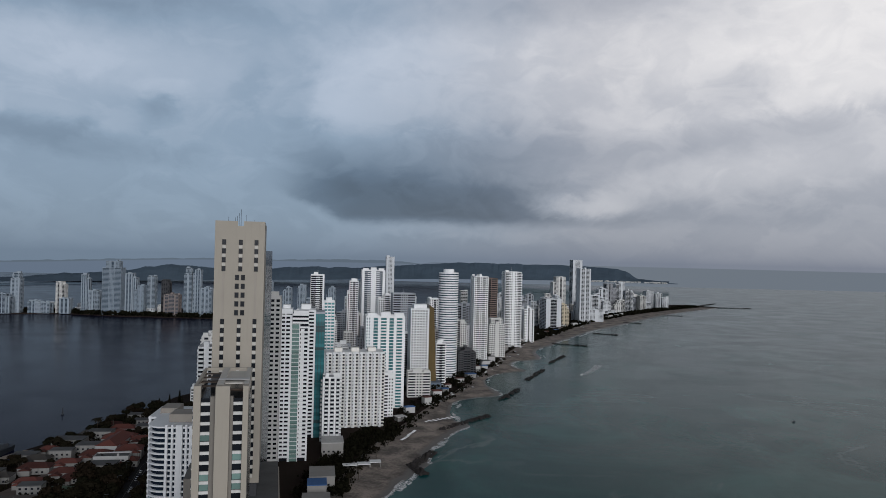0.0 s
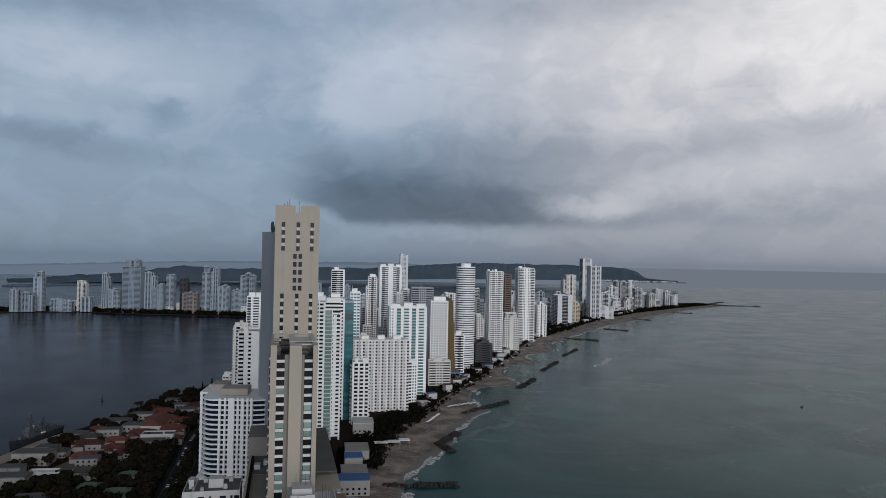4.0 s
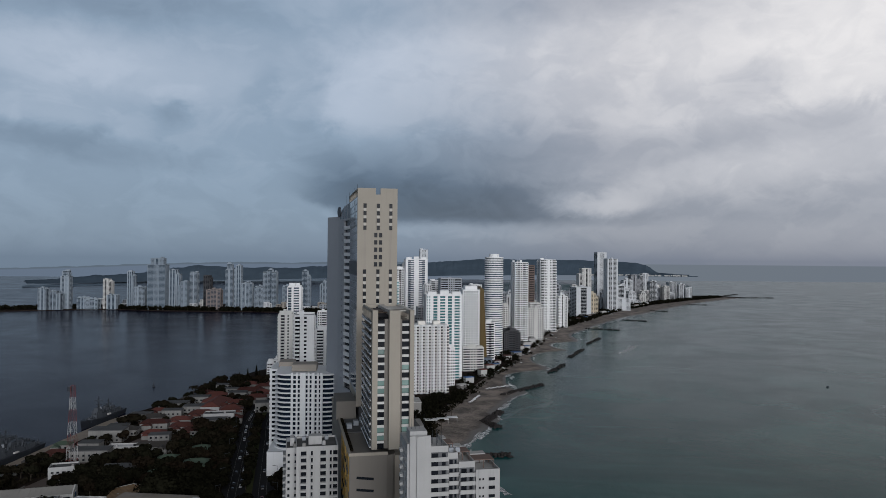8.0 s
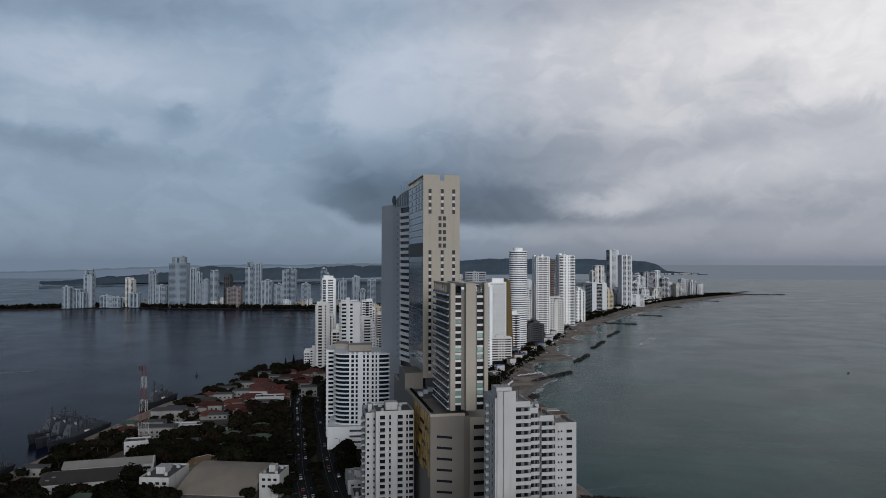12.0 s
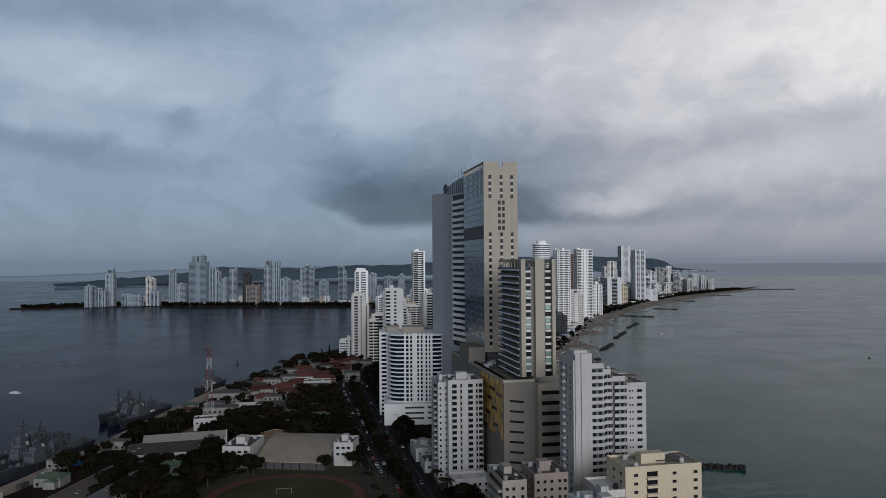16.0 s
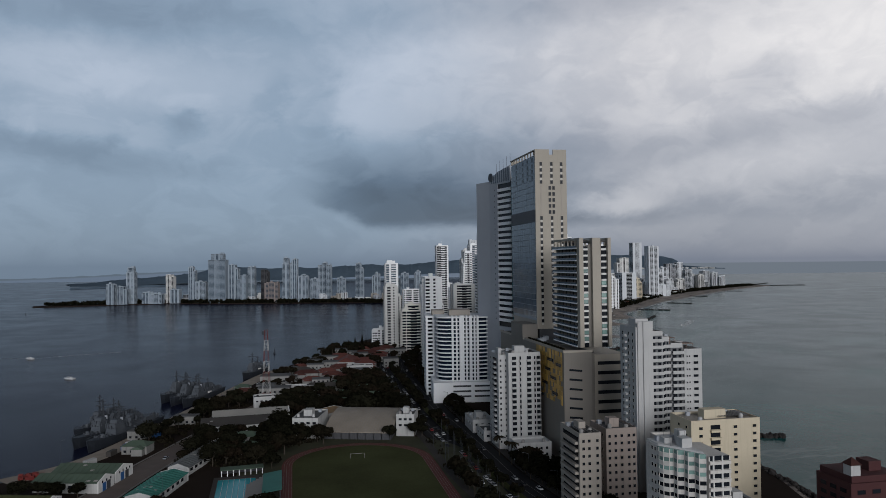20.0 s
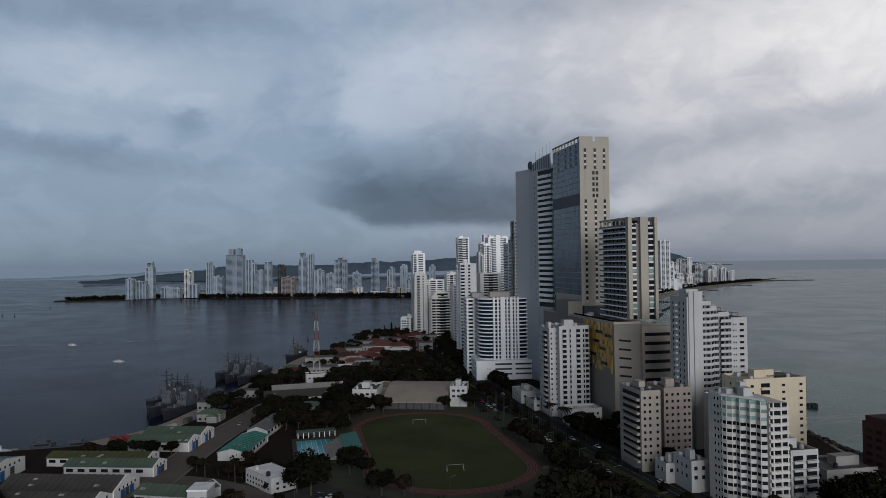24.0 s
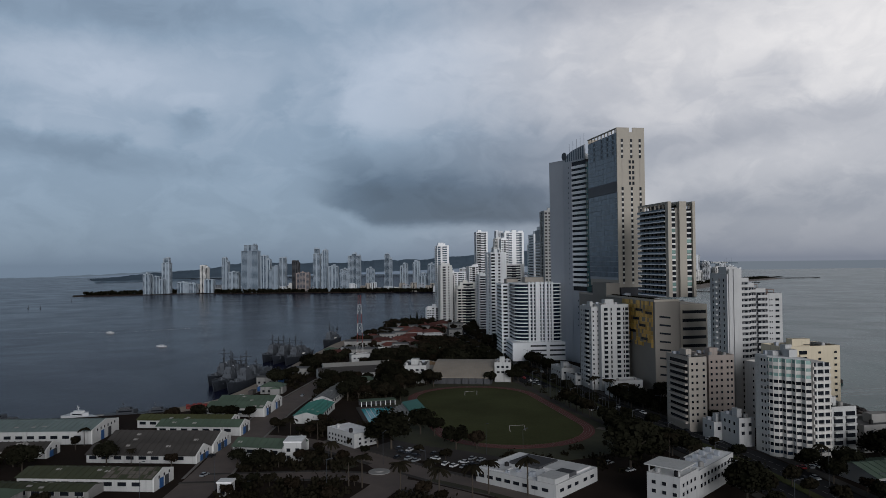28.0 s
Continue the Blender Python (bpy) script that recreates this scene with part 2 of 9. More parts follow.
louvre_and_shade_grey = mat("louvre_and_shade_grey", (0.12, 0.122, 0.128), 0.7, vary=0.15)
glass_navy = mat("navy_balcony_glass", (0.014, 0.022, 0.036), 0.15, vary=0.3, fine=0.4, bump=0.0, spec=0.08, per_object=0.4)
glass_teal = mat("teal_glass", (0.040, 0.150, 0.165), 0.12, vary=0.25, fine=0.3, bump=0.0, spec=0.3, per_object=0.6)
glass_pale = mat("pale_green_glass", (0.16, 0.25, 0.225), 0.15, vary=0.2, fine=0.3, bump=0.0, spec=0.6, per_object=0.6)
# white dulled and blued: distance haze put into the wall colour
farwhite = mat("hazed_white_render", (0.56, 0.575, 0.59), 0.8, vary=0.10, streak=0.12)
greybeige = mat("grey_beige_render", (0.43, 0.42, 0.40), 0.75, vary=0.10, streak=0.10)
gold = mat("gold_panel", (0.46, 0.285, 0.065), 0.45, 0.3, vary=0.15, fine=0.6, per_object=0.7)
roofgrey = mat("flat_roof", (0.11, 0.11, 0.11), 0.9, vary=0.35, spec=0.05)
roofwhite = mat("white_coated_roof", (0.74, 0.73, 0.72), 0.8, vary=0.22, coarse=0.2)
olivesheet = mat("olive_sheet", (0.050, 0.055, 0.030), 0.8, vary=0.35)
roofpale = mat("pale_flat_roof", (0.52, 0.51, 0.50), 0.85, vary=0.2)
concrete = mat("concrete", (0.26, 0.25, 0.235), 0.85, vary=0.18)
terracotta = mat("terracotta_tiles", (0.092, 0.032, 0.025), 0.85, vary=0.3, per_object=1.1)
weathered_timber = mat("weathered_timber", (0.085, 0.062, 0.048), 0.85, vary=0.35)
ivory = mat("ivory_render", (0.74, 0.71, 0.655), 0.7, vary=0.08, streak=0.12)
warmwhite = mat("warm_aged_render", (0.52, 0.495, 0.46), 0.75, vary=0.14, streak=0.18)
pinkrender = mat("pinkish_render", (0.285, 0.238, 0.208), 0.75, vary=0.14, streak=0.15)
# the near blocks' white, darkened for cloud shade, with aged streaks
nearwhite = mat("aged_shaded_white_render", (0.42, 0.415, 0.405), 0.75, vary=0.12, streak=0.16)
sunpanel = mat("dark_roof_panel", (0.018, 0.017, 0.018), 0.4, vary=0.3, spec=0.2)
teal_reflection = mat("dark_teal_reflection", (0.020, 0.055, 0.062), 0.3, vary=0.2)
panelpale = mat("pale_stone_panel", (0.50, 0.475, 0.43), 0.7, vary=0.08)
housewall = mat("stained_house_wall", (0.24, 0.233, 0.22), 0.85, vary=0.3, streak=0.35)
brightrender = mat("bright_white_render", (0.82, 0.82, 0.82), 0.7, vary=0.06, streak=0.08)
shedwhite = mat("dingy_white_paint", (0.44, 0.435, 0.42), 0.85, vary=0.2, streak=0.25)
navalgrey = mat("naval_grey_paint", (0.062, 0.069, 0.080), 0.6, vary=0.3)
hullgrey = mat("dark_hull_paint", (0.026, 0.030, 0.038), 0.6, vary=0.25)
greenroof = mat("faded_green_sheet", (0.075, 0.105, 0.075), 0.8, vary=0.25)
brownroof = mat("weathered_brown_sheet", (0.058, 0.052, 0.047), 0.8, vary=0.3)
tealroof = mat("teal_sheet", (0.035, 0.15, 0.12), 0.6, vary=0.25)
paleroof = mat("pale_sheet_roof", (0.30, 0.285, 0.26), 0.6, vary=0.2)
bluepaint = mat("blue_paint", (0.03, 0.10, 0.26), 0.6, vary=0.15)
asphalt = mat("asphalt", (0.026, 0.026, 0.028), 0.9, vary=0.25, coarse=0.05, spec=0.03)
yard = mat("worn_yard_surface", (0.026, 0.0195, 0.016), 0.95, vary=0.35, coarse=0.04, spec=0.02)
paving = mat("pale_paving", (0.062, 0.057, 0.053), 0.9, vary=0.3, spec=0.05)
rock = mat("breakwater_rock", (0.024, 0.021, 0.020), 0.9, vary=0.35, bump=0.5)
bark = mat("bark", (0.05, 0.04, 0.03), 0.9, vary=0.3)
steel = mat("painted_steel_grey", (0.045, 0.050, 0.058), 0.5, 0.2, vary=0.15)
white_metal = mat("white_paint_metal", (0.55, 0.55, 0.55), 0.4, vary=0.05)
red_metal = mat("red_paint_metal", (0.15, 0.034, 0.030), 0.6, vary=0.1)
rubber = mat("rubber", (0.02, 0.02, 0.02), 0.9, vary=0.1)
foam = mat("sea_foam", (0.82, 0.83, 0.83), 0.9, vary=0.2, fine=1.2)
fk = Nodes(foam.node_tree)
lace = fk.noise(fk.add("ShaderNodeNewGeometry").outputs["Position"], 0.55, 6, 0.7, 1.2)
fk.put(foam.node_tree.nodes["Principled BSDF"].inputs["Alpha"], fk.smooth(lace, 0.40, 0.60))
grass = mat("pitch_grass", (0.056, 0.060, 0.027), 0.9, vary=0.5, fine=0.8, coarse=0.03, spec=0.02)
track = mat("running_track", (0.105, 0.032, 0.027), 0.85, vary=0.2)
poolwater = mat("pool_water", (0.035, 0.30, 0.34), 0.2, vary=0.12, spec=0.15)


def leaf_material(name, color):
    mt = mat(name, color, 0.7, vary=0.5, fine=0.7, coarse=0.1, bump=0.0, spec=0.0, per_object=0.5)
    return mt


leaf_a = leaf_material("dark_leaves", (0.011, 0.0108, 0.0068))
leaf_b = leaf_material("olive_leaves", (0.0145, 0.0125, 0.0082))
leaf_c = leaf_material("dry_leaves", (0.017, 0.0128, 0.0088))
# wooded hills and shores with the distance haze mixed into their base colour
hill_haze_blue = mat("hazy_wooded_hills", (0.084, 0.114, 0.146), 1.0, vary=0.30, fine=0.02, coarse=0.004, bump=0, spec=0.0)


def sea_material():
    mt = bpy.data.materials.new("sea_water")
    mt.use_nodes = True
    k = Nodes(mt.node_tree)
    b = mt.node_tree.nodes["Principled BSDF"]
    g = k.add("ShaderNodeNewGeometry").outputs["Position"]
    sep = k.add("ShaderNodeSeparateXYZ")
    k.put(sep.inputs[0], g)
    # silty green water on the open coast, dark water in the bay
    side = k.smooth(k.m("ADD", sep.outputs[0], k.m("MULTIPLY", k.noise(g, 0.004, 4), 80.0)), -300.0, 0.0)
    silt = k.mix(k.smooth(k.noise(g, 0.006, 6, 0.6, 1.5), 0.40, 0.72), (0.004, 0.058, 0.058), (0.022, 0.112, 0.102))
    vein = k.smooth(k.m("ABSOLUTE", k.m("SUBTRACT", k.noise(g, 0.0032, 5, 0.55, 1.6), 0.5)), 0.0, 0.016, 1.0, 0.0)
    silt = k.mix(k.m("MULTIPLY", vein, k.smooth(k.noise(g, 0.006, 2), 0.45, 0.65, 0.0, 0.55)), silt, (0.17, 0.21, 0.205))
    bay = k.mix(k.smooth(k.noise(g, 0.008, 4), 0.35, 0.7), (0.008, 0.010, 0.026), (0.013, 0.015, 0.034))
    k.put(b.inputs["Base Color"], k.mix(side, bay, silt))
    k.put(b.inputs["IOR"], k.smooth(side, 0.0, 1.0, 1.062, 1.108))
    b.inputs["Specular IOR Level"].default_value = 0.5
    patch = k.noise(g, 0.012, 5, 0.6, 0.8)
    k.put(b.inputs["Roughness"], k.smooth(patch, 0.3, 0.7, 0.17, 0.24))
    mp = k.add("ShaderNodeMapping")
    mp.inputs["Scale"].default_value = (1.0, 0.45, 1.0)
    mp.inputs["Rotation"].default_value = (0, 0, 0.5)
    k.put(mp.inputs[0], g)
    w = k.m("ADD", k.noise(mp.outputs[0], 0.16, 4, 0.6), k.m("MULTIPLY", k.noise(mp.outputs[0], 0.9, 3, 0.6), 0.35))
    bp = k.add("ShaderNodeBump")
    bp.inputs["Strength"].default_value = 0.28
    bp.inputs["Distance"].default_value = 0.7
    k.put(bp.inputs["Height"], w)
    k.put(b.inputs["Normal"], bp.outputs[0])
    return mt


sea_water = sea_material()


def sand_material():
    mt = bpy.data.materials.new("grey_beach_sand")
    mt.use_nodes = True
    k = Nodes(mt.node_tree)
    b = mt.node_tree.nodes["Principled BSDF"]
    g = k.add("ShaderNodeNewGeometry").outputs["Position"]
    sep = k.add("ShaderNodeSeparateXYZ")
    k.put(sep.inputs[0], g)
    tone = k.mix(k.smooth(k.m("ADD", k.m("MULTIPLY", k.noise(g, 0.05, 5), 0.6), k.m("MULTIPLY", k.noise(g, 0.5, 6, 0.7), 0.4)), 0.38, 0.62), (0.085, 0.072, 0.062), (0.31, 0.26, 0.22))
    wet = k.smooth(k.m("ADD", sep.outputs[2], k.m("MULTIPLY", k.noise(g, 0.08, 3), 0.5)), 0.55, 1.0, 1.0, 0.0)
    k.put(b.inputs["Base Color"], k.mix(wet, tone, (0.095, 0.082, 0.07)))
    k.put(b.inputs["Roughness"], k.smooth(wet, 0.0, 1.0, 0.9, 0.45))
    return mt


sand = sand_material()

# ---------------------------------------------------------------- building blocks


def box(bm, x0, x1, y0, y1, z0, z1, mi=0):
    v = [bm.verts.new((x, y, z)) for z in (z0, z1) for y in (y0, y1) for x in (x0, x1)]
    for q in ((0, 2, 3, 1), (4, 5, 7, 6), (0, 1, 5, 4), (1, 3, 7, 5), (3, 2, 6, 7), (2, 0, 4, 6)):
        f = bm.faces.new([v[i] for i in q])
        f.material_index = mi


def prism(bm, pts, z0, z1, mi=0):
    lo, hi = [bm.verts.new((x, y, z0)) for x, y in pts], [bm.verts.new((x, y, z1)) for x, y in pts]
    n = len(pts)
    for i in range(n):
        bm.faces.new((lo[i], lo[(i + 1) % n], hi[(i + 1) % n], hi[i])).material_index = mi
    bm.faces.new(hi).material_index = mi
    bm.faces.new(lo[::-1]).material_index = mi


def cyl(bm, x, y, z0, z1, r0, r1=None, n=10):
    r1 = r0 if r1 is None else r1
    lo = [bm.verts.new((x + r0 * math.cos(6.2832 * i / n), y + r0 * math.sin(6.2832 * i / n), z0)) for i in range(n)]
    hi = [bm.verts.new((x + r1 * math.cos(6.2832 * i / n), y + r1 * math.sin(6.2832 * i / n), z1)) for i in range(n)]
    for i in range(n):
        bm.faces.new((lo[i], lo[(i + 1) % n], hi[(i + 1) % n], hi[i]))
    bm.faces.new(hi), bm.faces.new(lo[::-1])


def strut(bm, a, b, r=0.1):
    """A square bar from a to b."""
    a, b = Vector(a), Vector(b)
    q = (b - a).to_track_quat("Z", "Y")
    u, w = q @ Vector((r, 0, 0)), q @ Vector((0, r, 0))
    v = [bm.verts.new(p + s * u + c * w) for p in (a, b) for s, c in ((-1, -1), (1, -1), (1, 1), (-1, 1))]
    for f in ((0, 1, 5, 4), (1, 2, 6, 5), (2, 3, 7, 6), (3, 0, 4, 7), (4, 5, 6, 7), (3, 2, 1, 0)):
        bm.faces.new([v[i] for i in f])


def mesh_of(name, bm, *mats):
    me = bpy.data.meshes.new(name)
    bm.to_mesh(me)
    bm.free()
    for mt in mats:
        me.materials.append(mt)
    return me


def part(name, bm, material, parent, label="", at=None):
    """One mesh object under a thing or part; bm is a bmesh or a mesh that is shared."""
    me = bm if isinstance(bm, bpy.types.Mesh) else mesh_of(name, bm, material)
    ob = new(name, me)
    ob.parent = parent
    if at is not None:
        ob.matrix_basis = at if isinstance(at, Matrix) else Matrix.Translation(at)
    return tagged(ob, label) if label else ob


def boxmesh(name, material, *dims):
    bm = bmesh.new()
    for d in (dims if isinstance(dims[0], tuple) else (dims,)):
        box(bm, *d)
    return mesh_of(name, bm, material)


def thing(name, label, category, x, y, z=0.0, rot=0.0, group="", kind=""):
    ob = new(name)
    ob.empty_display_size = 1
    ob.matrix_basis = pose(SIZE * x, SIZE * y, SIZE * z, 0, 0, rot) @ Matrix.Scale(SIZE, 4)
    return tagged(ob, label, category, group, kind)


def single(name, bm, material, label, category, m=None, group="", kind=""):
    me = bm if isinstance(bm, bpy.types.Mesh) else mesh_of(name, bm, material)
    ob = new(name, me)
    ob.matrix_basis = Matrix.Scale(SIZE, 4) @ (m if m is not None else Matrix())
    return tagged(ob, label, category, group, kind)


SIZE = 1.2       # metres to one unit of the plan below
GRID = 15.0      # the quarter's streets run this many degrees off the axes
LAND = 1.6       # height of the quarter above the sea

# ---------------------------------------------------------------- sea and land


def lerp_line(pts, n):
    """Points spaced evenly on a smooth line through pts."""
    out = []
    for i in range(len(pts) - 1):
        p0, p1, p2, p3 = (Vector(pts[max(0, min(len(pts) - 1, i + k))]) for k in (-1, 0, 1, 2))
        for j in range(n):
            t = j / n
            out.append(0.5 * (2 * p1 + (p2 - p0) * t + (2 * p0 - 5 * p1 + 4 * p2 - p3) * t * t + (3 * p1 - p0 - 3 * p2 + p3) * t ** 3))
    out.append(Vector(pts[-1]))
    return out


bm = bmesh.new()
EDGES = (-30000, -8000, -3000, -1200, -600, -300, 0, 300, 700, 1400, 2600, 5000, 12000, 30000)
rows = [[bm.verts.new((x, y, 0)) for x in EDGES] for y in EDGES]
for a, b in zip(rows, rows[1:]):
    for i in range(len(EDGES) - 1):
        bm.faces.new((a[i], a[i + 1], b[i + 1], b[i]))
single("sea", bm, sea_water, "grey-green rippled sea and dark bay water", "sea", kind="structure")

# the sea front: edge of the built ground (trees, walls) and the waterline, with sandy bays between the groynes
FRONT = [(60, -900), (40, -400), (18, -60), (10, 60), (-6, 140), (-12, 190), (-45, 260), (-85, 340), (-95, 400), (-98, 450), (-90, 520), (-80, 580), (-70, 640), (-58, 700), (-40, 788), (-26, 873), (-10, 994), (16, 1133), (46, 1240), (92, 1372), (150, 1548), (215, 1705), (312, 1902), (390, 2030), (500, 2200), (560, 2290)]
WATER = [(64, -900), (44, -400), (24, -60), (16, 60), (0, 140), (-6, 190), (-30, 270), (-60, 330), (-70, 385), (-65, 405), (-62, 425), (-55, 450), (-50, 470), (-52, 497), (-47, 528), (-39, 560), (-30, 582), (-44, 603), (-50, 640), (-49, 674), (-34, 697), (-8, 718), (-12, 742), (-24, 778), (-24, 819), (-9, 858), (20, 884), (10, 906), (3, 932), (9, 964), (40, 990), (41, 1030), (37, 1067), (46, 1117), (67, 1167), (87, 1239), (111, 1300), (138, 1379), (171, 1457), (210, 1531), (256, 1629), (333, 1799), (389, 1911), (477, 2070), (560, 2200), (640, 2330)]
fline = lerp_line(FRONT, 10)
water = lerp_line(WATER, 6)


def front_at(y):
    for p, q in zip(fline, fline[1:]):
        if p.y <= y <= q.y:
            return p.lerp(q, (y - p.y) / max(1e-6, q.y - p.y))
    return fline[-1].copy()


front = [front_at(p.y) for p in water]
GROYNES = [((-80, 367), (-40, 377)), ((-61, 466), (-50, 446)), ((-60, 462), (-50, 498)), ((-52, 563), (-17, 622)), ((-7, 694), (11, 758)), ((19, 814), (40, 895)), ((50, 950), (76, 1036)),
           ((66, 1186), (121, 1164)), ((153, 1379), (196, 1352)), ((248, 1649), (284, 1633)), ((384, 1922), (433, 1903))]
WEST = [(-900, -900), (-900, 0), (-600, 90), (-420, 108), (-352, 122), (-322, 134), (-306, 146), (-303, 175), (-304, 237), (-310, 317), (-316, 417), (-312, 450), (-303, 505), (-299, 580), (-299, 640), (-284, 700), (-290, 900), (-315, 1200), (-385, 1440), (-470, 1432), (-610, 1430), (-790, 1420), (-930, 1440),
        (-1010, 1400), (-1120, 1330), (-1180, 1318), (-1200, 1350), (-1100, 1420), (-950, 1640), (-700, 1660), (-480, 1640), (-330, 1720), (-150, 1850), (100, 2050), (330, 2330), (560, 2420), (640, 2330)]


def sheet(outline, z, skirt):
    """A flat piece of ground inside an outline, with an upright edge down to skirt."""
    n = len(outline)
    co, _, tris, *_ = geometry.delaunay_2d_cdt([Vector(p) for p in outline], [(i, (i + 1) % n) for i in range(n)], [], 1, 1e-4)
    bm = bmesh.new()
    vs = [bm.verts.new((p.x, p.y, z)) for p in co]
    for t in tris:
        bm.faces.new([vs[i] for i in t])
    lo = [bm.verts.new((p[0], p[1], skirt)) for p in outline]
    hi = [bm.verts.new((p[0], p[1], z)) for p in outline]
    for i in range(n):
        bm.faces.new((hi[i], lo[i], lo[(i + 1) % n], hi[(i + 1) % n]))
    return bm


bm = sheet([(p.x, p.y) for p in fline] + WEST[::-1], LAND, -2)
single("ground", bm, yard, "dark built-up ground of the peninsula", "ground", kind="structure")

bm = bmesh.new()
cols = []
for p, q in zip(front, water):
    row = []
    for s, z in ((-0.12, LAND - 0.4), (0.0, LAND + 0.02), (0.35, 1.35), (0.7, 0.75), (0.92, 0.25), (1.0, 0.02), (1.25, -0.8)):
        v = p + (q - p) * s
        row.append(bm.verts.new((v.x + noise.noise((v.y * 0.05, s * 3, 1)) * 1.5 * (s > 0.2), v.y, z)))
    cols.append(row)
for a, b in zip(cols, cols[1:]):
    for i in range(6):
        bm.faces.new((a[i], a[i + 1], b[i + 1], b[i]))
for f in bm.faces:
    f.smooth = True
single("beach", bm, sand, "grey sand beach, wet along the waterline", "beach", kind="structure")


def surf():
    """Broken white lines of foam along the waterline."""
    bm = bmesh.new()
    rnd = random.Random(4)
    line = []
    for i in range(len(water) - 1):
        n = max(2, int((water[i + 1] - water[i]).length / 2.0))
        line += [water[i].lerp(water[i + 1], j / n) for j in range(n)]
    for off, cut, wide in ((0.4, -0.02, 2.6), (3.0, 0.10, 2.8), (6.5, 0.26, 2.2)):
        prev = None
        for i in range(1, len(line) - 1):
            p = line[i]
            if p.y < 300:
                continue
            d = (line[i + 1] - line[i - 1]).normalized()
            side = Vector((d.y, -d.x))
            k = noise.noise((p.y * 0.022, off, 3)) + 0.35 * noise.noise((p.y * 0.15, off, 8))
            if k < cut:
                prev = None
                continue
            w = wide * min(1.0, (k - cut) * 5) * (0.35 + 1.3 * abs(noise.noise((p.y * 0.12, off, 5))))
            w *= 2.3 if p.y < 475 else 1.3 if p.y < 800 else 1.7
            c = p + side * (off + 2.5 * noise.noise((p.y * 0.05, off, 11)))
            cur = [bm.verts.new((*(c - side * w), 0.14)), bm.verts.new((*(c + side * w * 0.6), 0.12))]
            if prev:
                bm.faces.new((prev[0], prev[1], cur[1], cur[0]))
            prev = cur
    single("surf", bm, foam, "broken white foam along the beach", "surf", kind="stuff")


surf()

# ---------------------------------------------------------------- towers
CACHE = {}


AC_UNIT = boxmesh("air_conditioner", palegrey, (-0.7, 0.7, -0.6, 0.6, 0, 1.3), (-0.5, 0.5, -0.4, 0.4, 1.3, 1.38))


def window_mesh(name, w, h, glass, frame, deep=0.10):
    """A window on a wall that faces -y: a moulded frame with the pane set back in it; two materials."""
    bm = bmesh.new()
    t = 0.09

    def ring(k, y):
        return [bm.verts.new(p) for p in ((-w / 2 - k, y, -k), (w / 2 + k, y, -k), (w / 2 + k, y, h + k), (-w / 2 - k, y, h + k))]

    r0, r1, r2, r3 = ring(t, 0.06), ring(t, -deep), ring(0, -deep), ring(0, -0.02)
    for a, b in ((r0, r1), (r1, r2), (r2, r3)):
        for i in range(4):
            bm.faces.new((a[i], a[(i + 1) % 4], b[(i + 1) % 4], b[i])).material_index = 1
    bm.faces.new(r3).material_index = 0
    return mesh_of(name, bm, glass, frame)


def wall_at(u, v, z, turn):
    """A place on a wall: turn 0 faces -y, 90 faces +x, -90 faces -x, 180 faces +y."""
    return pose(u, v, z, 0, 0, turn)


FRONTS = {"rows": ("SWS", "SSWSS", "SGS", "SWGWS", "LSL"), "balcony": ("WBWBW", "BWB", "WBGBW", "SBWBS", "BGB", "WBWSW"), "glass": ("WGWGW", "GWBWG", "WGGW", "BGWGB"), "bands": ("LWL", "LLL", "BLB")}
SIDES = {"rows": ("SWS", "SS", "SGS"), "balcony": ("SBS", "WBW", "BSB"), "glass": ("GWG", "WGB", "GBG"), "bands": ("LL", "LWL")}


def far_face(walls, slabs, place, length, z0, z1, fh, bays, own):
    """One face of a tower. place(u0, u1, out0, out1, z0, z1) lays a box on it; u runs along, out points outwards.
    Bays: W blank wall, S wall with a column of windows, B balconies with parapets, G glass with slab edges, L long wall bands."""
    share = {"W": own.uniform(0.5, 0.8), "S": 1.0, "B": own.uniform(1.0, 1.4), "G": own.uniform(0.7, 1.0), "L": 1.4}
    total = sum(share[k] for k in bays)
    u = 0.0
    n = max(2, int(round((z1 - z0) / fh)))
    fh = (z1 - z0) / n
    par, deep = own.uniform(0.72, 0.98), own.uniform(1.0, 1.6)
    for k in bays:
        v = u + length * share[k] / total
        if k == "W":
            place(walls, u, v, -0.4, 0.25, z0, z1 + 0.6)
        elif k in "SL":
            m = max(1, int(round((v - u) / (2.6 if k == "S" else 12.0))))
            for i in range(m + 1):
                q = u + (v - u) * i / m
                place(walls, max(u, q - 0.55), min(v, q + 0.55), -0.4, 0.05, z0, z1)
            for i in range(n):
                place(slabs, u, v, -0.4, 0.02, z0 + i * fh - 0.3, z0 + i * fh + (1.0 if k == "S" else 0.95))
        else:
            if v - u > 6.5:
                q = (u + v) / 2
                place(walls, q - 0.25, q + 0.25, -0.4, deep * 0.8 if k == "B" else 0.2, z0, z1)
            for i in range(n):
                z = z0 + i * fh
                if k == "B":
                    place(slabs, u + 0.15, v - 0.15, -0.4, deep, z - 0.22, z + par)
                else:
                    place(slabs, u, v, -0.4, 0.12, z - 0.2, z + 0.28)
        u = v


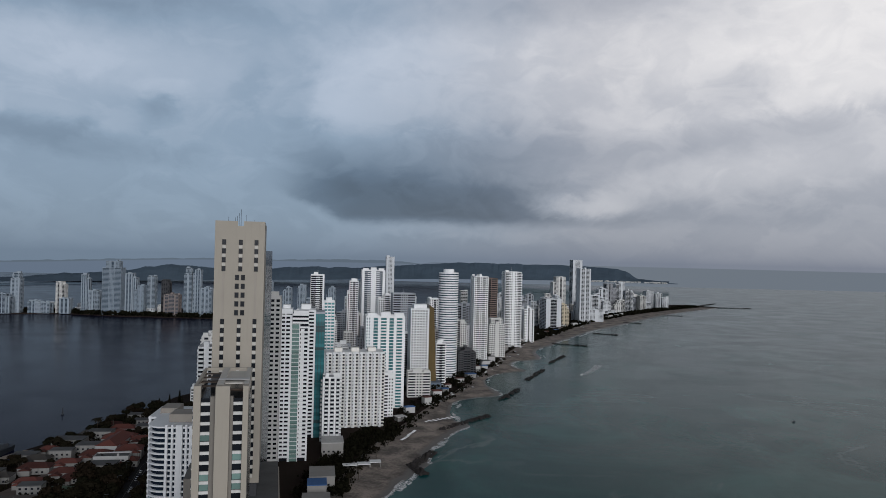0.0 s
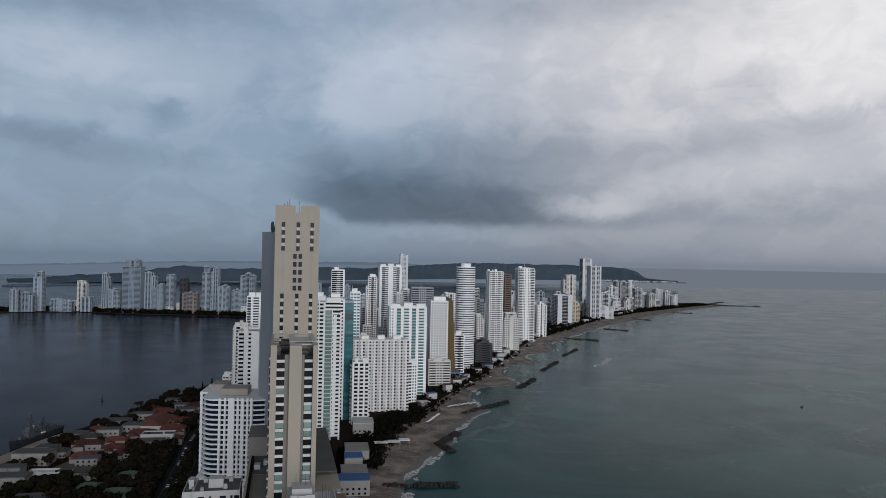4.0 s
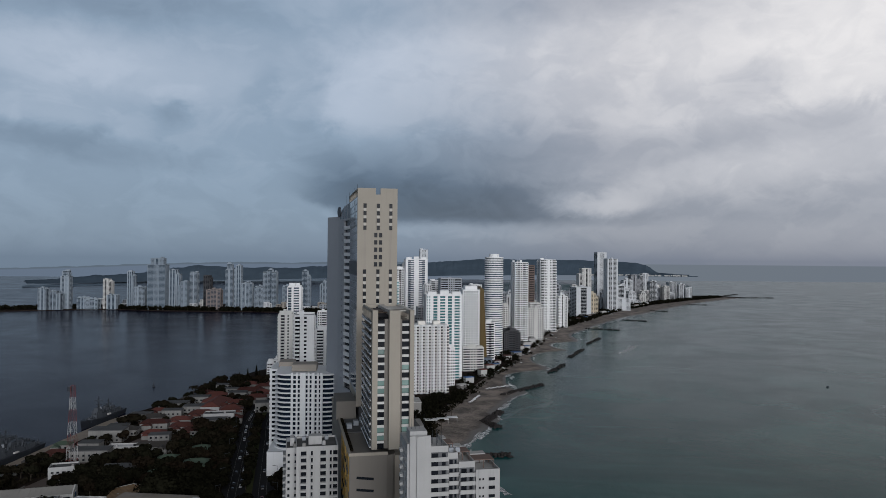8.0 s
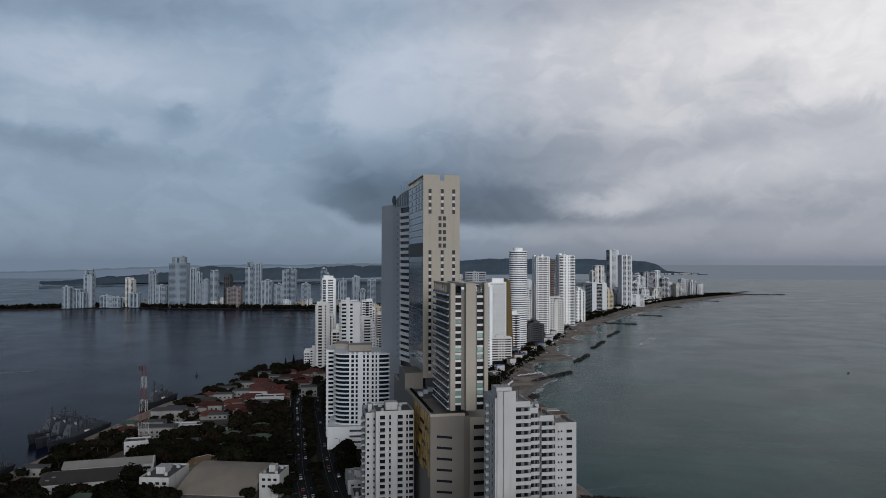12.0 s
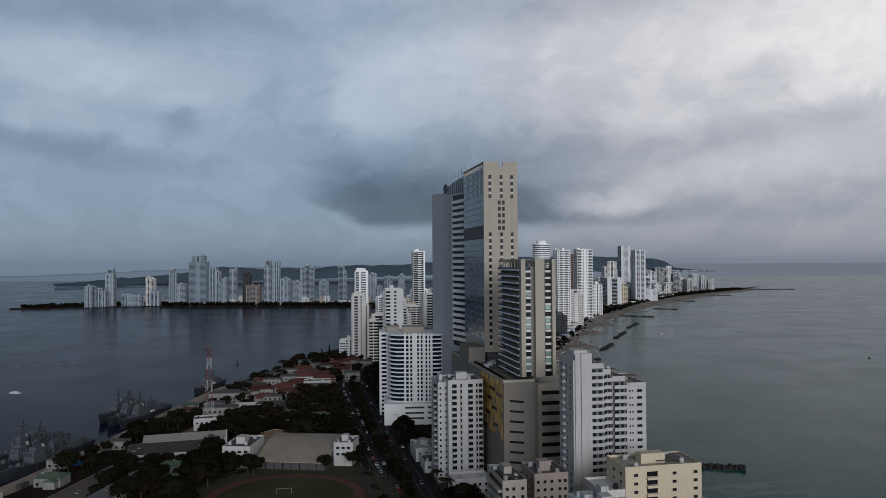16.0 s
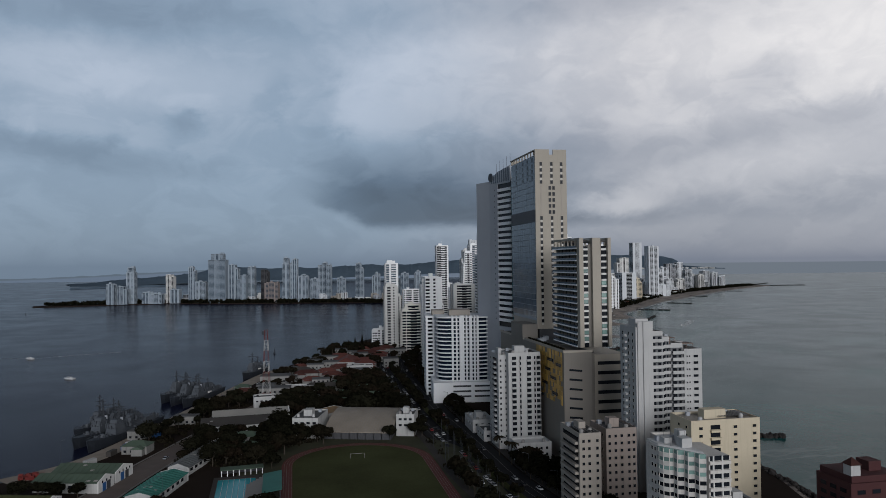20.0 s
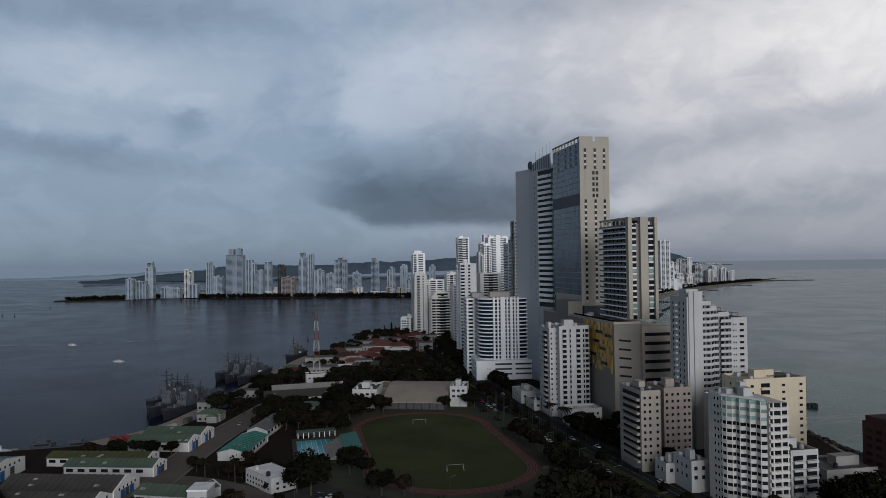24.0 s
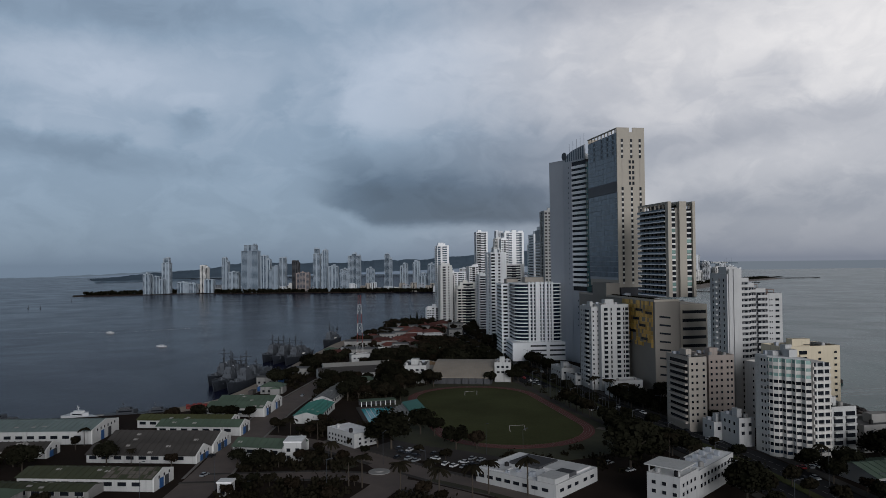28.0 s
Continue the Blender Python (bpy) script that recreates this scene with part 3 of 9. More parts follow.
def far_tower(name, label, x, y, w, d, h, rot, wall, glass, style, crown, group, category, bays=None):
    """A tower seen far off: one to three joined volumes of unlike height, each face divided into bays, and a broken roof line."""
    own = random.Random(int(abs(x * 31 + y * 17)))
    th = thing(name, label, category, x, y, LAND, rot, group)
    # the farthest white towers take the hazed wall colour
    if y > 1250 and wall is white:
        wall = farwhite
    fl = own.uniform(2.45, 2.75) * (1.25 if y > 1700 else 1.0)
    bright = wall in (white, farwhite, offwhite, cream)
    glaz, walls, slabs, deck, edge, plant = (bmesh.new() for _ in range(6))
    a, b = w / 2, d / 2
    kind = own.random()
    if w < 11 or h < 16 or bays:
        vols = [(-a, a, -b, b, h)]
    elif kind < 0.35:        # a lower wing beside the main shaft
        c = own.uniform(0.12, 0.3) * w * own.choice((-1, 1))
        k = own.uniform(0.80, 0.94)
        vols = [(-a, c, -b, b, h * (1 if c > 0 else k)), (c, a, -b + 1.6, b, h * (k if c > 0 else 1))]
    elif kind < 0.65:        # a raised spine between two wings
        c = own.uniform(0.16, 0.24) * w
        k = own.uniform(0.92, 0.97)
        vols = [(-a, -c, -b, b, h * k), (-c, c, -b + 1.5, b - 1, h), (c, a, -b, b, h * k)]
    elif kind < 0.8:         # a set-back top
        k = own.uniform(0.82, 0.9)
        vols = [(-a, a, -b, b, h * k), (-a * 0.72, a * 0.72, -b * 0.7, b * 0.7, h)]
    else:
        vols = [(-a, a, -b, b, h)]
    for i, (x0, x1, y0, y1, top) in enumerate(vols):
        z0 = vols[0][4] if i and kind >= 0.65 and len(vols) == 2 and kind < 0.8 else 0.0
        box(glaz, x0 + 0.4, x1 - 0.4, y0 + 0.4, y1 - 0.4, z0, top - 0.1)
        front = bays if bays else own.choice(FRONTS[style]) if len(vols) == 1 or x1 - x0 > 0.6 * w else own.choice(("SB", "WB", "BG", "WGW", "BS", "S", "LB"))
        side = own.choice(SIDES[style])
        far_face(walls, slabs, lambda m, u, v, o, e, p, q: box(m, x0 + u, x0 + v, y0 - e, y0 - o, p, q), x1 - x0, z0, top, fl, front, own)
        far_face(walls, slabs, lambda m, u, v, o, e, p, q: box(m, x1 + o, x1 + e, y0 + u, y0 + v, p, q), y1 - y0, z0, top, fl, side, own)
        far_face(walls, slabs, lambda m, u, v, o, e, p, q: box(m, x0 - e, x0 - o, y0 + u, y0 + v, p, q), y1 - y0, z0, top, fl, side, own)
        far_face(walls, slabs, lambda m, u, v, o, e, p, q: box(m, x0 + u, x0 + v, y1 + o, y1 + e, p, q), x1 - x0, z0, top, fl, "WLW", own)
        box(deck, x0 + 0.1, x1 - 0.1, y0 + 0.1, y1 - 0.1, top - 0.3, top + 0.1)
        for p in ((x0, x1, y0, y0 + 0.3), (x0, x1, y1 - 0.3, y1), (x0, x0 + 0.3, y0 + 0.3, y1 - 0.3), (x1 - 0.3, x1, y0 + 0.3, y1 - 0.3)):
            box(edge, *p, top + 0.1, top + own.uniform(0.9, 1.5))
        if crown != "none":
            for _ in range(own.choice((1, 2, 2, 3))):
                u, v = own.uniform(x0 + 2, x1 - 2), own.uniform(y0 + 2, y1 - 2)
                p, q = min(own.uniform(1.2, 3.4), u - x0, x1 - u), min(own.uniform(1.2, 3.4), v - y0, y1 - v)
                box(plant, u - p, u + p, v - q, v + q, top + 0.05, top + own.uniform(1.6, 4.2))
    if crown == "fins":
        for q in (-0.34, 0.0, 0.34):
            box(plant, q * w - 0.12 * w, q * w + 0.12 * w, -b + 0.6, -b + 5.5, h + 0.05, h + 5.0 - abs(q) * 3)
    if h > 85 and crown != "none":
        cyl(plant, own.uniform(-2, 2), own.uniform(-2, 2), h + 1, h + own.uniform(5, 9), 0.14, 0.06, 5)
    part("glazing", glaz, glass, th)
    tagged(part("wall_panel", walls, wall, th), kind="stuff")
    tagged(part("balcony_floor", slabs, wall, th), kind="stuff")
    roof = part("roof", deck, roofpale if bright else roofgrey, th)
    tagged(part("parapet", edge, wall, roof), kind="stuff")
    if crown != "none":
        tagged(part("plant_room", plant, wall, roof), kind="stuff")
    else:
        plant.free()
    return th


def tower(name, label, x, y, w, d, h, rot, wall, glass, style="rows", crown="box", group="", category="apartment tower", bays=None):
    """A tower seen from afar, in the colours given. bays: the division of its front."""
    return far_tower(name, label, x, y, w, d, h, rot, wall, glass, style, crown, group, category, bays)


# ---------------------------------------------------------------- the hotel ensemble by the avenue
HOTEL = 18.3
P1 = (-89.7, 187.6)      # street corner of the podium


def poly_tower(name, label, x, y, rot, outline, core, h, n, wall, glass, band=1.2, base=0.0, out=0.0, category="apartment tower"):
    """A tower of any outline: glazed core with a wall band as the parapet of every storey."""
    th = thing(name, label, category, x, y, LAND, rot)
    bm = bmesh.new()
    prism(bm, core, 0, h)
    part("glazing", bm, glass, th)
    bm = bmesh.new()
    prism(bm, outline, 0, band)
    me = mesh_of("wall_band", bm, wall)
    fh = (h - base) / n
    for i in range(n + 1):
        part("wall_band", me, wall, th, at=(0, 0, base + i * fh - 0.2))
    return th


def hotel_tower():
    th = thing("hotel_tower", "tall beige hotel block with a blue-grey glass flank", "hotel", P1[0], P1[1], LAND, HOTEL)
    x0, x1, y0, y1, z0, z1 = 7.4, 23.7, 57.0, 101.0, 51.4, 141.6
    bm = bmesh.new()
    box(bm, x0 + 0.6, x1, y0, y1, z0, z1 - 2.6)
    box(bm, x0 + 0.6, x0 + 7.2, y0, y0 + 0.6, z1 - 2.6, z1)
    box(bm, x0 + 9.2, x1, y0, y0 + 0.6, z1 - 2.6, z1)
    box(bm, x1 - 0.6, x1, y0 + 0.6, y1, z1 - 2.6, z1)
    box(bm, x0 + 0.6, x1 - 0.6, y1 - 0.6, y1, z1 - 2.6, z1)
    part("body", bm, beige, th)
    bm = bmesh.new()
    box(bm, x0 - 0.3, x0 + 0.6, y0, y0 + 0.7, z0, z1)
    part("corner_fin", bm, beige, th)
    bm = bmesh.new()
    for yy in np.linspace(y0 + 3, y1 - 1, 9):
        box(bm, x0 - 0.2, x0 + 0.4, yy - 0.25, yy + 0.25, z1 - 2.6, z1 - 0.6)
    box(bm, x0 - 0.3, x0 + 0.6, y0 + 0.7, y1, z1 - 0.6, z1)
    part("roof_frame", bm, beige, th)
    # front: three pale strips of windows
    win = window_mesh("window", 1.25, 1.75, glass_dark, beigedark)
    for u, rows in ((0.17, None), (0.51, None), (0.83, None)):
        xx = x0 + u * (x1 - x0)
        for i in range(29):
            z = z1 - 8.2 - i * 3.03
            if z < z0 + 1:
                break
            if 4 <= i <= 8:
                if u == 0.51:
                    for s in (-1.0, 1.0):
                        part("window", win, None, th, at=wall_at(xx + s, y0 - 0.02, z, 0))
                continue
            part("window", win, None, th, at=wall_at(xx, y0 - 0.02, z, 0))
            if i not in (3, 28):
                bm_panel = CACHE.setdefault("pale_panel", boxmesh("window_panel", panelpale, -0.55, 0.55, -0.06, 0.05, 0, 1.2))
                part("window_panel", bm_panel, None, th, at=wall_at(xx, y0 - 0.02, z - 1.35, 0))
        if u != 0.51:
            bm = bmesh.new()
            box(bm, xx - 0.4, xx + 0.4, y0 - 0.08, y0 + 0.1, z1 - 8.2 - 8 * 3.03 - 1.2, z1 - 8.2 - 3 * 3.03 - 0.3)
            part("pale_strip", bm, tan, th)
    # side towards the bay: curtain wall, pane by pane
    pane = boxmesh("curtain_pane", glass_curtain, -1.9, 1.9, -0.06, 0.3, 0.1, 2.85)
    dark = boxmesh("curtain_pane", glass_dark, -1.0, 1.0, -0.10, 0.3, 0.5, 2.4)
    rnd = random.Random(3)
    for i in range(28):
        z = z1 - 6.0 - i * 3.03
        if z < z0 + 3 or i in (9, 10):
            continue
        for j in range(11):
            part("curtain_pane", pane, None, th, at=wall_at(x0 + 0.3, y0 + 2.6 + j * 4.0, z, -90))
            if i < 4 and j in (1, 3, 5, 8):
                part("dark_window", dark, None, th, at=wall_at(x0 + 0.28, y0 + 2.6 + j * 4.0, z, -90))
    bm = bmesh.new()
    box(bm, x0 + 0.4, x0 + 0.8, y0 + 0.7, y1, z0 + 4, z1 - 2.6)
    part("mullion_wall", bm, palegrey, th)
    bm = bmesh.new()
    box(bm, x0 - 0.1, x0 + 0.5, y0 + 0.7, y1, z1 - 6.0 - 10 * 3.03, z1 - 6.0 - 8 * 3.03 - 0.1)
    part("plant_floor_louvre", bm, louvre_and_shade_grey, th)
    for i in range(5):
        bm = bmesh.new()
        strut(bm, (x0 + 2 + i * 3.0, y0 + 4, 46), (x0 + 2.6 + i * 3.0, y0 + 5, z0 + 0.2), 0.55)
        part("pilotis_column", bm, concrete, th)
    for dx, hh in ((3, 2.2), (9, 3.4), (12, 1.8)):
        bm = bmesh.new()
        cyl(bm, x0 + dx, y0 + 14 + dx, z1 - 2.6, z1 + hh, 0.08, 0.05, 5)
        part("antenna", bm, steel, th)


def office_tower():
    th = thing("office_tower", "grey office tower with white striped balconies and roof masts", "office tower", 0, 0, LAND)
    A, B, C, D2, E2, F2 = (-138.0, 333.0), (-128.4, 321.2), (-115.2, 300.2), (-106.5, 308.5), (-116.0, 350.0), (-132.0, 352.0)
    bm = bmesh.new()
    prism(bm, [A, B, (-126.6, 323.6), (-120, 345), F2], 0, 134.3)
    part("grey_wing", bm, palegrey, th)
    d = (Vector(C) - Vector(B))
    L = d.length
    d.normalize()
    ang = math.degrees(math.atan2(d.y, d.x))
    bm = bmesh.new()
    prism(bm, [(B[0] + 0.5, B[1] + 0.6), C, D2, E2, (-121, 346)], 0, 132)
    part("glazed_core", bm, glass_dark, th)
    m = Matrix.Translation((*B, 0)) @ Matrix.Rotation(radians(ang), 4, "Z")
    face = part("white_panel", boxmesh("white_panel", palegrey, 0, 0.36 * L, -0.35, 0.6, 0, 132.5), None, th, at=m)
    win = window_mesh("window", 0.7, 1.0, glass_dark, palegrey)
    band = boxmesh("balcony_band", white, 0.38 * L, L, -0.5, 1.0, 0, 1.75)
    for i in range(33):
        z = 127 - i * 3.35
        if z < 48:
            break
        part("window", win, None, th, at=m @ Matrix.Translation((0.24 * L, -0.36, z + 0.8)))
        part("balcony_band", band, None, th, at=m @ Matrix.Translation((0, 0, z)))
    part("lower_wall", boxmesh("lower_wall", palegrey, 0.38 * L, L, -0.45, 0.8, 0, 47), None, th, at=m)
    for i in range(5):
        part("window", win, None, th, at=m @ Matrix.Translation((0.62 * L, -0.47, 24 + i * 4)))
    # glass corner towards the taller block
    e = Vector(D2) - Vector(C)
    m2 = Matrix.Translation((*C, 0)) @ Matrix.Rotation(math.atan2(e.y, e.x), 4, "Z")
    pane = boxmesh("teal_pane", glass_teal, 0.1, e.length - 0.1, -0.12, 0.4, 0.1, 3.2)
    for i in range(26):
        part("teal_pane", pane, None, th, at=m2 @ Matrix.Translation((0, 0, 127 - i * 3.35)))
    # crown: a slanting white screen, a round sign and masts
    bm = bmesh.new()
    for s0, s1, za, zb in ((0.0, 0.36, 134.6, 139.0), (0.36, 0.98, 139.0, 141.4)):
        v = [bm.verts.new(m @ Vector(p)) for p in ((s0 * L, -0.3, 131.5), (s1 * L, -0.3, 131.5), (s1 * L, -0.3, zb), (s0 * L, -0.3, za), (s0 * L, 0.5, 131.5), (s1 * L, 0.5, 131.5), (s1 * L, 0.5, zb), (s0 * L, 0.5, za))]
        for q in ((0, 1, 2, 3), (7, 6, 5, 4), (3, 2, 6, 7), (0, 3, 7, 4), (1, 5, 6, 2)):
            bm.faces.new([v[i] for i in q])
    part("crown_screen", bm, palegrey, th)
    for i in range(9):
        k = 0.08 + i * 0.1
        part("crown_slot", boxmesh("crown_slot", glass_blue, k * L, (k + 0.05) * L, -0.36, -0.2, 132.6, 137.0 + min(3.4, i * 0.55)), None, th, at=m)
    part("roof_block", boxmesh("roof_block", white, 0.62 * L, 0.97 * L, -0.2, 7, 131.5, 135.6), None, th, at=m)
    bm = bmesh.new()
    bmesh.ops.create_circle(bm, cap_ends=True, radius=2.6, segments=24, matrix=m @ pose(0.06 * L, -0.9, 136.5, 90, 0, 0))
    r = bmesh.ops.extrude_face_region(bm, geom=bm.faces[:])
    bmesh.ops.translate(bm, verts=[v for v in r["geom"] if isinstance(v, bmesh.types.BMVert)], vec=m.to_3x3() @ Vector((0, 0.5, 0)))
    part("round_sign", bm, steel, th, "round dark sign disc")
    for i, hh in enumerate((145, 146.5, 147, 148, 149.5)):
        bm = bmesh.new()
        q = m @ Vector((0.1 * L + i * 0.17 * L, 3, 0))
        cyl(bm, q.x, q.y, 132, hh, 0.12, 0.07, 6)
        part("roof_mast", bm, steel, th)


def hotel_slab():
    th = thing("hotel_slab", "beige hotel slab with stacked balconies and tall fins", "hotel", P1[0], P1[1], LAND, HOTEL)
    x0, x1, y0, y1, z0, z1 = 7.2, 21.3, -1.0, 32.0, 48.6, 95.0
    w = x1 - x0
    bm = bmesh.new()
    box(bm, x0 + 1.6, x1 - 1.0, y0 + 1.4, y1 - 0.4, z0 - 0.2, z1 - 3.5)
    part("glazed_core", bm, glass_dark, th)
    # fins of the front in beige, the recess walls between in darker beige
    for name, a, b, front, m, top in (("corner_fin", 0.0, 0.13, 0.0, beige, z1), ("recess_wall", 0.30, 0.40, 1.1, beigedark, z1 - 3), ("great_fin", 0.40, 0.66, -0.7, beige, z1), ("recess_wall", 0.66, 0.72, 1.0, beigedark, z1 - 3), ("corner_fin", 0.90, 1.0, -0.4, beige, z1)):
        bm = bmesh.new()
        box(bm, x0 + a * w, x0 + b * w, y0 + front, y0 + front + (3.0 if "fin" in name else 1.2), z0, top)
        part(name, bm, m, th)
    n = 16
    fh = (z1 - 4.5 - z0) / n
    pane_a = boxmesh("pane", glass_dark, -1.15, 1.15, 0, 0.1, 0.15, 1.75)
    pane_b = boxmesh("pane", glass_pale, -1.15, 1.15, 0, 0.1, 0.15, 1.75)
    spandrel = boxmesh("spandrel", offwhite, -1.2, 1.2, -0.05, 0.4, 1.8, fh)
    rnd = random.Random(8)
    for i in range(n):
        z = z0 + i * fh
        for u in (0.215, 0.81):
            part("pane", pane_b if rnd.random() < (0.15 if u < 0.5 else 0.45) else pane_a, None, th, at=(x0 + u * w, y0 + 1.0, z))
            part("spandrel", spandrel, None, th, at=(x0 + u * w, y0 + 0.9, z))
    # balconies on the side to the bay
    bal = bmesh.new()
    box(bal, -0.45, 2.0, 0, y1 - y0 - 3.2, -0.12, 0.42)
    slab = mesh_of("balcony_slab", bal, brightrender)
    rail = boxmesh("balcony_rail", glass_blue, -0.4, -0.3, 0, y1 - y0 - 3.2, 0.28, 1.2)
    div = boxmesh("balcony_divider", beigedark, 0.3, 1.7, -0.1, 0.1, 0.28, fh)
    for i in range(n + 1):
        z = z0 + i * fh
        part("balcony_slab", slab, None, th, at=(x0, y0 + 3.0, z))
        part("balcony_rail", rail, None, th, at=(x0, y0 + 3.0, z))
        if i < n:
            for j in range(1, 7):
                part("balcony_divider", div, None, th, at=(x0, y0 + 3.0 + j * 4.4, z))
    # open frame at the roof; dark deck and plant room stand for its inner shade
    bm = bmesh.new()
    box(bm, x0, x1, y0 + 3, y1, z1 - 4.6, z1 - 4.0)
    part("roof_deck", bm, darkwall, th)
    bm = bmesh.new()
    box(bm, x0, x0 + 0.7, y0 + 3, y1, z1 - 0.8, z1)
    box(bm, x1 - 0.7, x1, y0 + 3, y1, z1 - 0.8, z1)
    box(bm, x0 + 0.7, x1 - 0.7, y1 - 0.8, y1, z1 - 0.8, z1)
    for yy in np.linspace(y0 + 5.5, y1 - 1, 7):
        box(bm, x0 + 0.05, x0 + 0.65, yy - 0.3, yy + 0.3, z1 - 4.0, z1 - 0.8)
        box(bm, x1 - 0.65, x1 - 0.05, yy - 0.3, yy + 0.3, z1 - 4.0, z1 - 0.8)
    part("roof_frame", bm, beige, th)
    bm = bmesh.new()
    box(bm, x0 + 0.53 * w, x0 + 0.9 * w, y0 + 8, y1 - 4, z1 - 0.9, z1 - 0.5)
    part("roof_canopy", bm, panelpale, th)
    for a, b, front in ((0.40, 0.53, 2.3), (0.90, 0.999, 2.6)):
        bm = bmesh.new()
        box(bm, x0 + a * w, x0 + b * w, y0 + front + 0.02, y1 - 0.82, z1 - 1.6, z1 + 0.03)
        part("roof_beam", bm, panelpale, th)
    bm = bmesh.new()
    box(bm, x0 + 0.40 * w, x0 + 0.999 * w, y0 + 9.5, y0 + 12.5, z1 + 0.04, z1 + 0.1)
    part("roof_sheet", bm, roofpale, th, "patch of pale roof sheet")
    slat = boxmesh("roof_slat", weathered_timber, 0.75, 0.39 * w, -0.55, 0.55, z1 - 1.0, z1 - 0.85)
    for i in range(11):
        part("roof_slat", slat, None, th, at=(x0, y0 + 4.6 + i * 2.4, -0.25 * (i % 3)))
    slat = boxmesh("roof_slat", weathered_timber, 0.54 * w, 0.89 * w, -0.35, 0.35, z1 - 1.6, z1 - 1.45)
    for i in range(3):
        part("roof_slat", slat, None, th, at=(x0, y0 + 3.6 + i * 1.6, -0.5 * i))
    bm = bmesh.new()
    box(bm, x0 + 3, x0 + 8, y0 + 18, y0 + 26, z1 - 4, z1 - 0.9)
    part("plant_room", bm, darkwall, th)
    bm = bmesh.new()
    box(bm, x1 - 1.2, x1, y0 + 3, y1 - 0.2, z0, z1 - 4)
    part("side_wall", bm, beige, th)
    band = boxmesh("side_window_row", glass_dark, 0, 0.1, 0, 26, 0, 1.5)
    for i in range(n):
        part("side_window_row", band, None, th, at=(x1 - 0.02, y0 + 5, z0 + i * fh + 0.7))


def podium():
    th = thing("hotel_podium", "grey-beige windowless podium with a patch of golden panels", "podium", P1[0], P1[1], LAND, HOTEL)
    bm = bmesh.new()
    box(bm, 0, 12.5, 0, 100, 0, 46.5)
    part("main_wall", bm, beigedark, th)
    bm = bmesh.new()
    prism(bm, [(12.5, 1.5), (15, 3), (16, 5.5), (16, 40), (12.5, 40)], 0, 45.8)
    part("rounded_corner", bm, beigedark, th)
    bm = bmesh.new()
    box(bm, 16.02, 31, 6, 100, 0, 44.5)
    part("garage_block", bm, beige, th)
    slot = boxmesh("garage_slot", glass_dark, -6.3, 6.3, -0.06, 0.2, 0, 1.5)
    green = boxmesh("garage_slot", glass_pale, -6.0, 6.0, -0.06, 0.2, 0, 2.6)
    for i in range(10):
        if i < 7:
            part("garage_slot", slot, None, th, at=(24.0, 6, 40 - i * 4.2))
        elif i < 9:
            part("garage_slot", green, None, th, at=(24.0, 6, 39 - i * 4.2))
    louvre = boxmesh("slanted_louvre", glass_dark, -2.9, 2.9, -0.07, 0.2, 0, 0.85)
    for i in range(9):
        part("slanted_louvre", louvre, None, th, at=wall_at(5.2, 0, 38.5 - i * 4.0, 0) @ pose(0, 0, 0, 0, 7, 0))
    # golden panels on the side to the avenue
    tile = boxmesh("gold_panel", gold, -0.98, 0.98, -0.22, 0.1, 0.02, 1.96)
    slotm = boxmesh("dark_slot", glass_dark, -3.4, 3.4, -0.3, 0.1, 0, 1.3)
    rnd = random.Random(5)
    for i in range(17):
        for j in range(11):
            edge = (i > 13) + (j > 7) + (i + j < 2)
            if rnd.random() < 0.10 + 0.35 * edge:
                continue
            part("gold_panel", tile, None, th, at=wall_at(0, 3 + i * 2.05, 44.4 - j * 2.05, -90))
    for y, z in ((6, 40), (13, 33.5), (20, 36.5), (11, 27), (24, 30), (17, 41), (30, 24)):
        part("dark_slot", slotm, None, th, at=wall_at(-0.1, y, z, -90))
    bm = bmesh.new()
    box(bm, -0.3, 12.8, -0.3, 0.5, 46.5, 47.5)
    box(bm, -0.3, 0.5, 0.5, 100, 46.5, 47.5)
    part("parapet", bm, beige, th)
    bm = bmesh.new()
    box(bm, -0.9, 7, 56, 76, 46.4, 54.0)
    part("stair_block", bm, beigedark, th)
    bm = bmesh.new()
    box(bm, 0.6, 30.5, 32.5, 99.5, 46.52, 46.9)
    part("roof_deck", bm, roofgrey, th)
    # dark block put in for the shade below the raised tower
    bm = bmesh.new()
    box(bm, 8.2, 23, 56.5, 100, 46.95, 51.3)
    part("shaded_storey", bm, darkwall, th)
    for k in range(14):
        bm = bmesh.new()
        box(bm, 0.55, 1.5, 2.5 + k * 3.6, 5.2 + k * 3.6, 47.45, 48.1)
        part("planter", bm, leaf_b, th)
    for k in range(3):
        bm = bmesh.new()
        box(bm, 2 + k * 3, 4 + k * 3, 38 + k * 5, 41 + k * 5, 46.5, 48.6)
        part("roof_unit", bm, palegrey, th)


hotel_tower()
office_tower()
hotel_slab()
podium()


# ---------------------------------------------------------------- apartment blocks beside the avenue


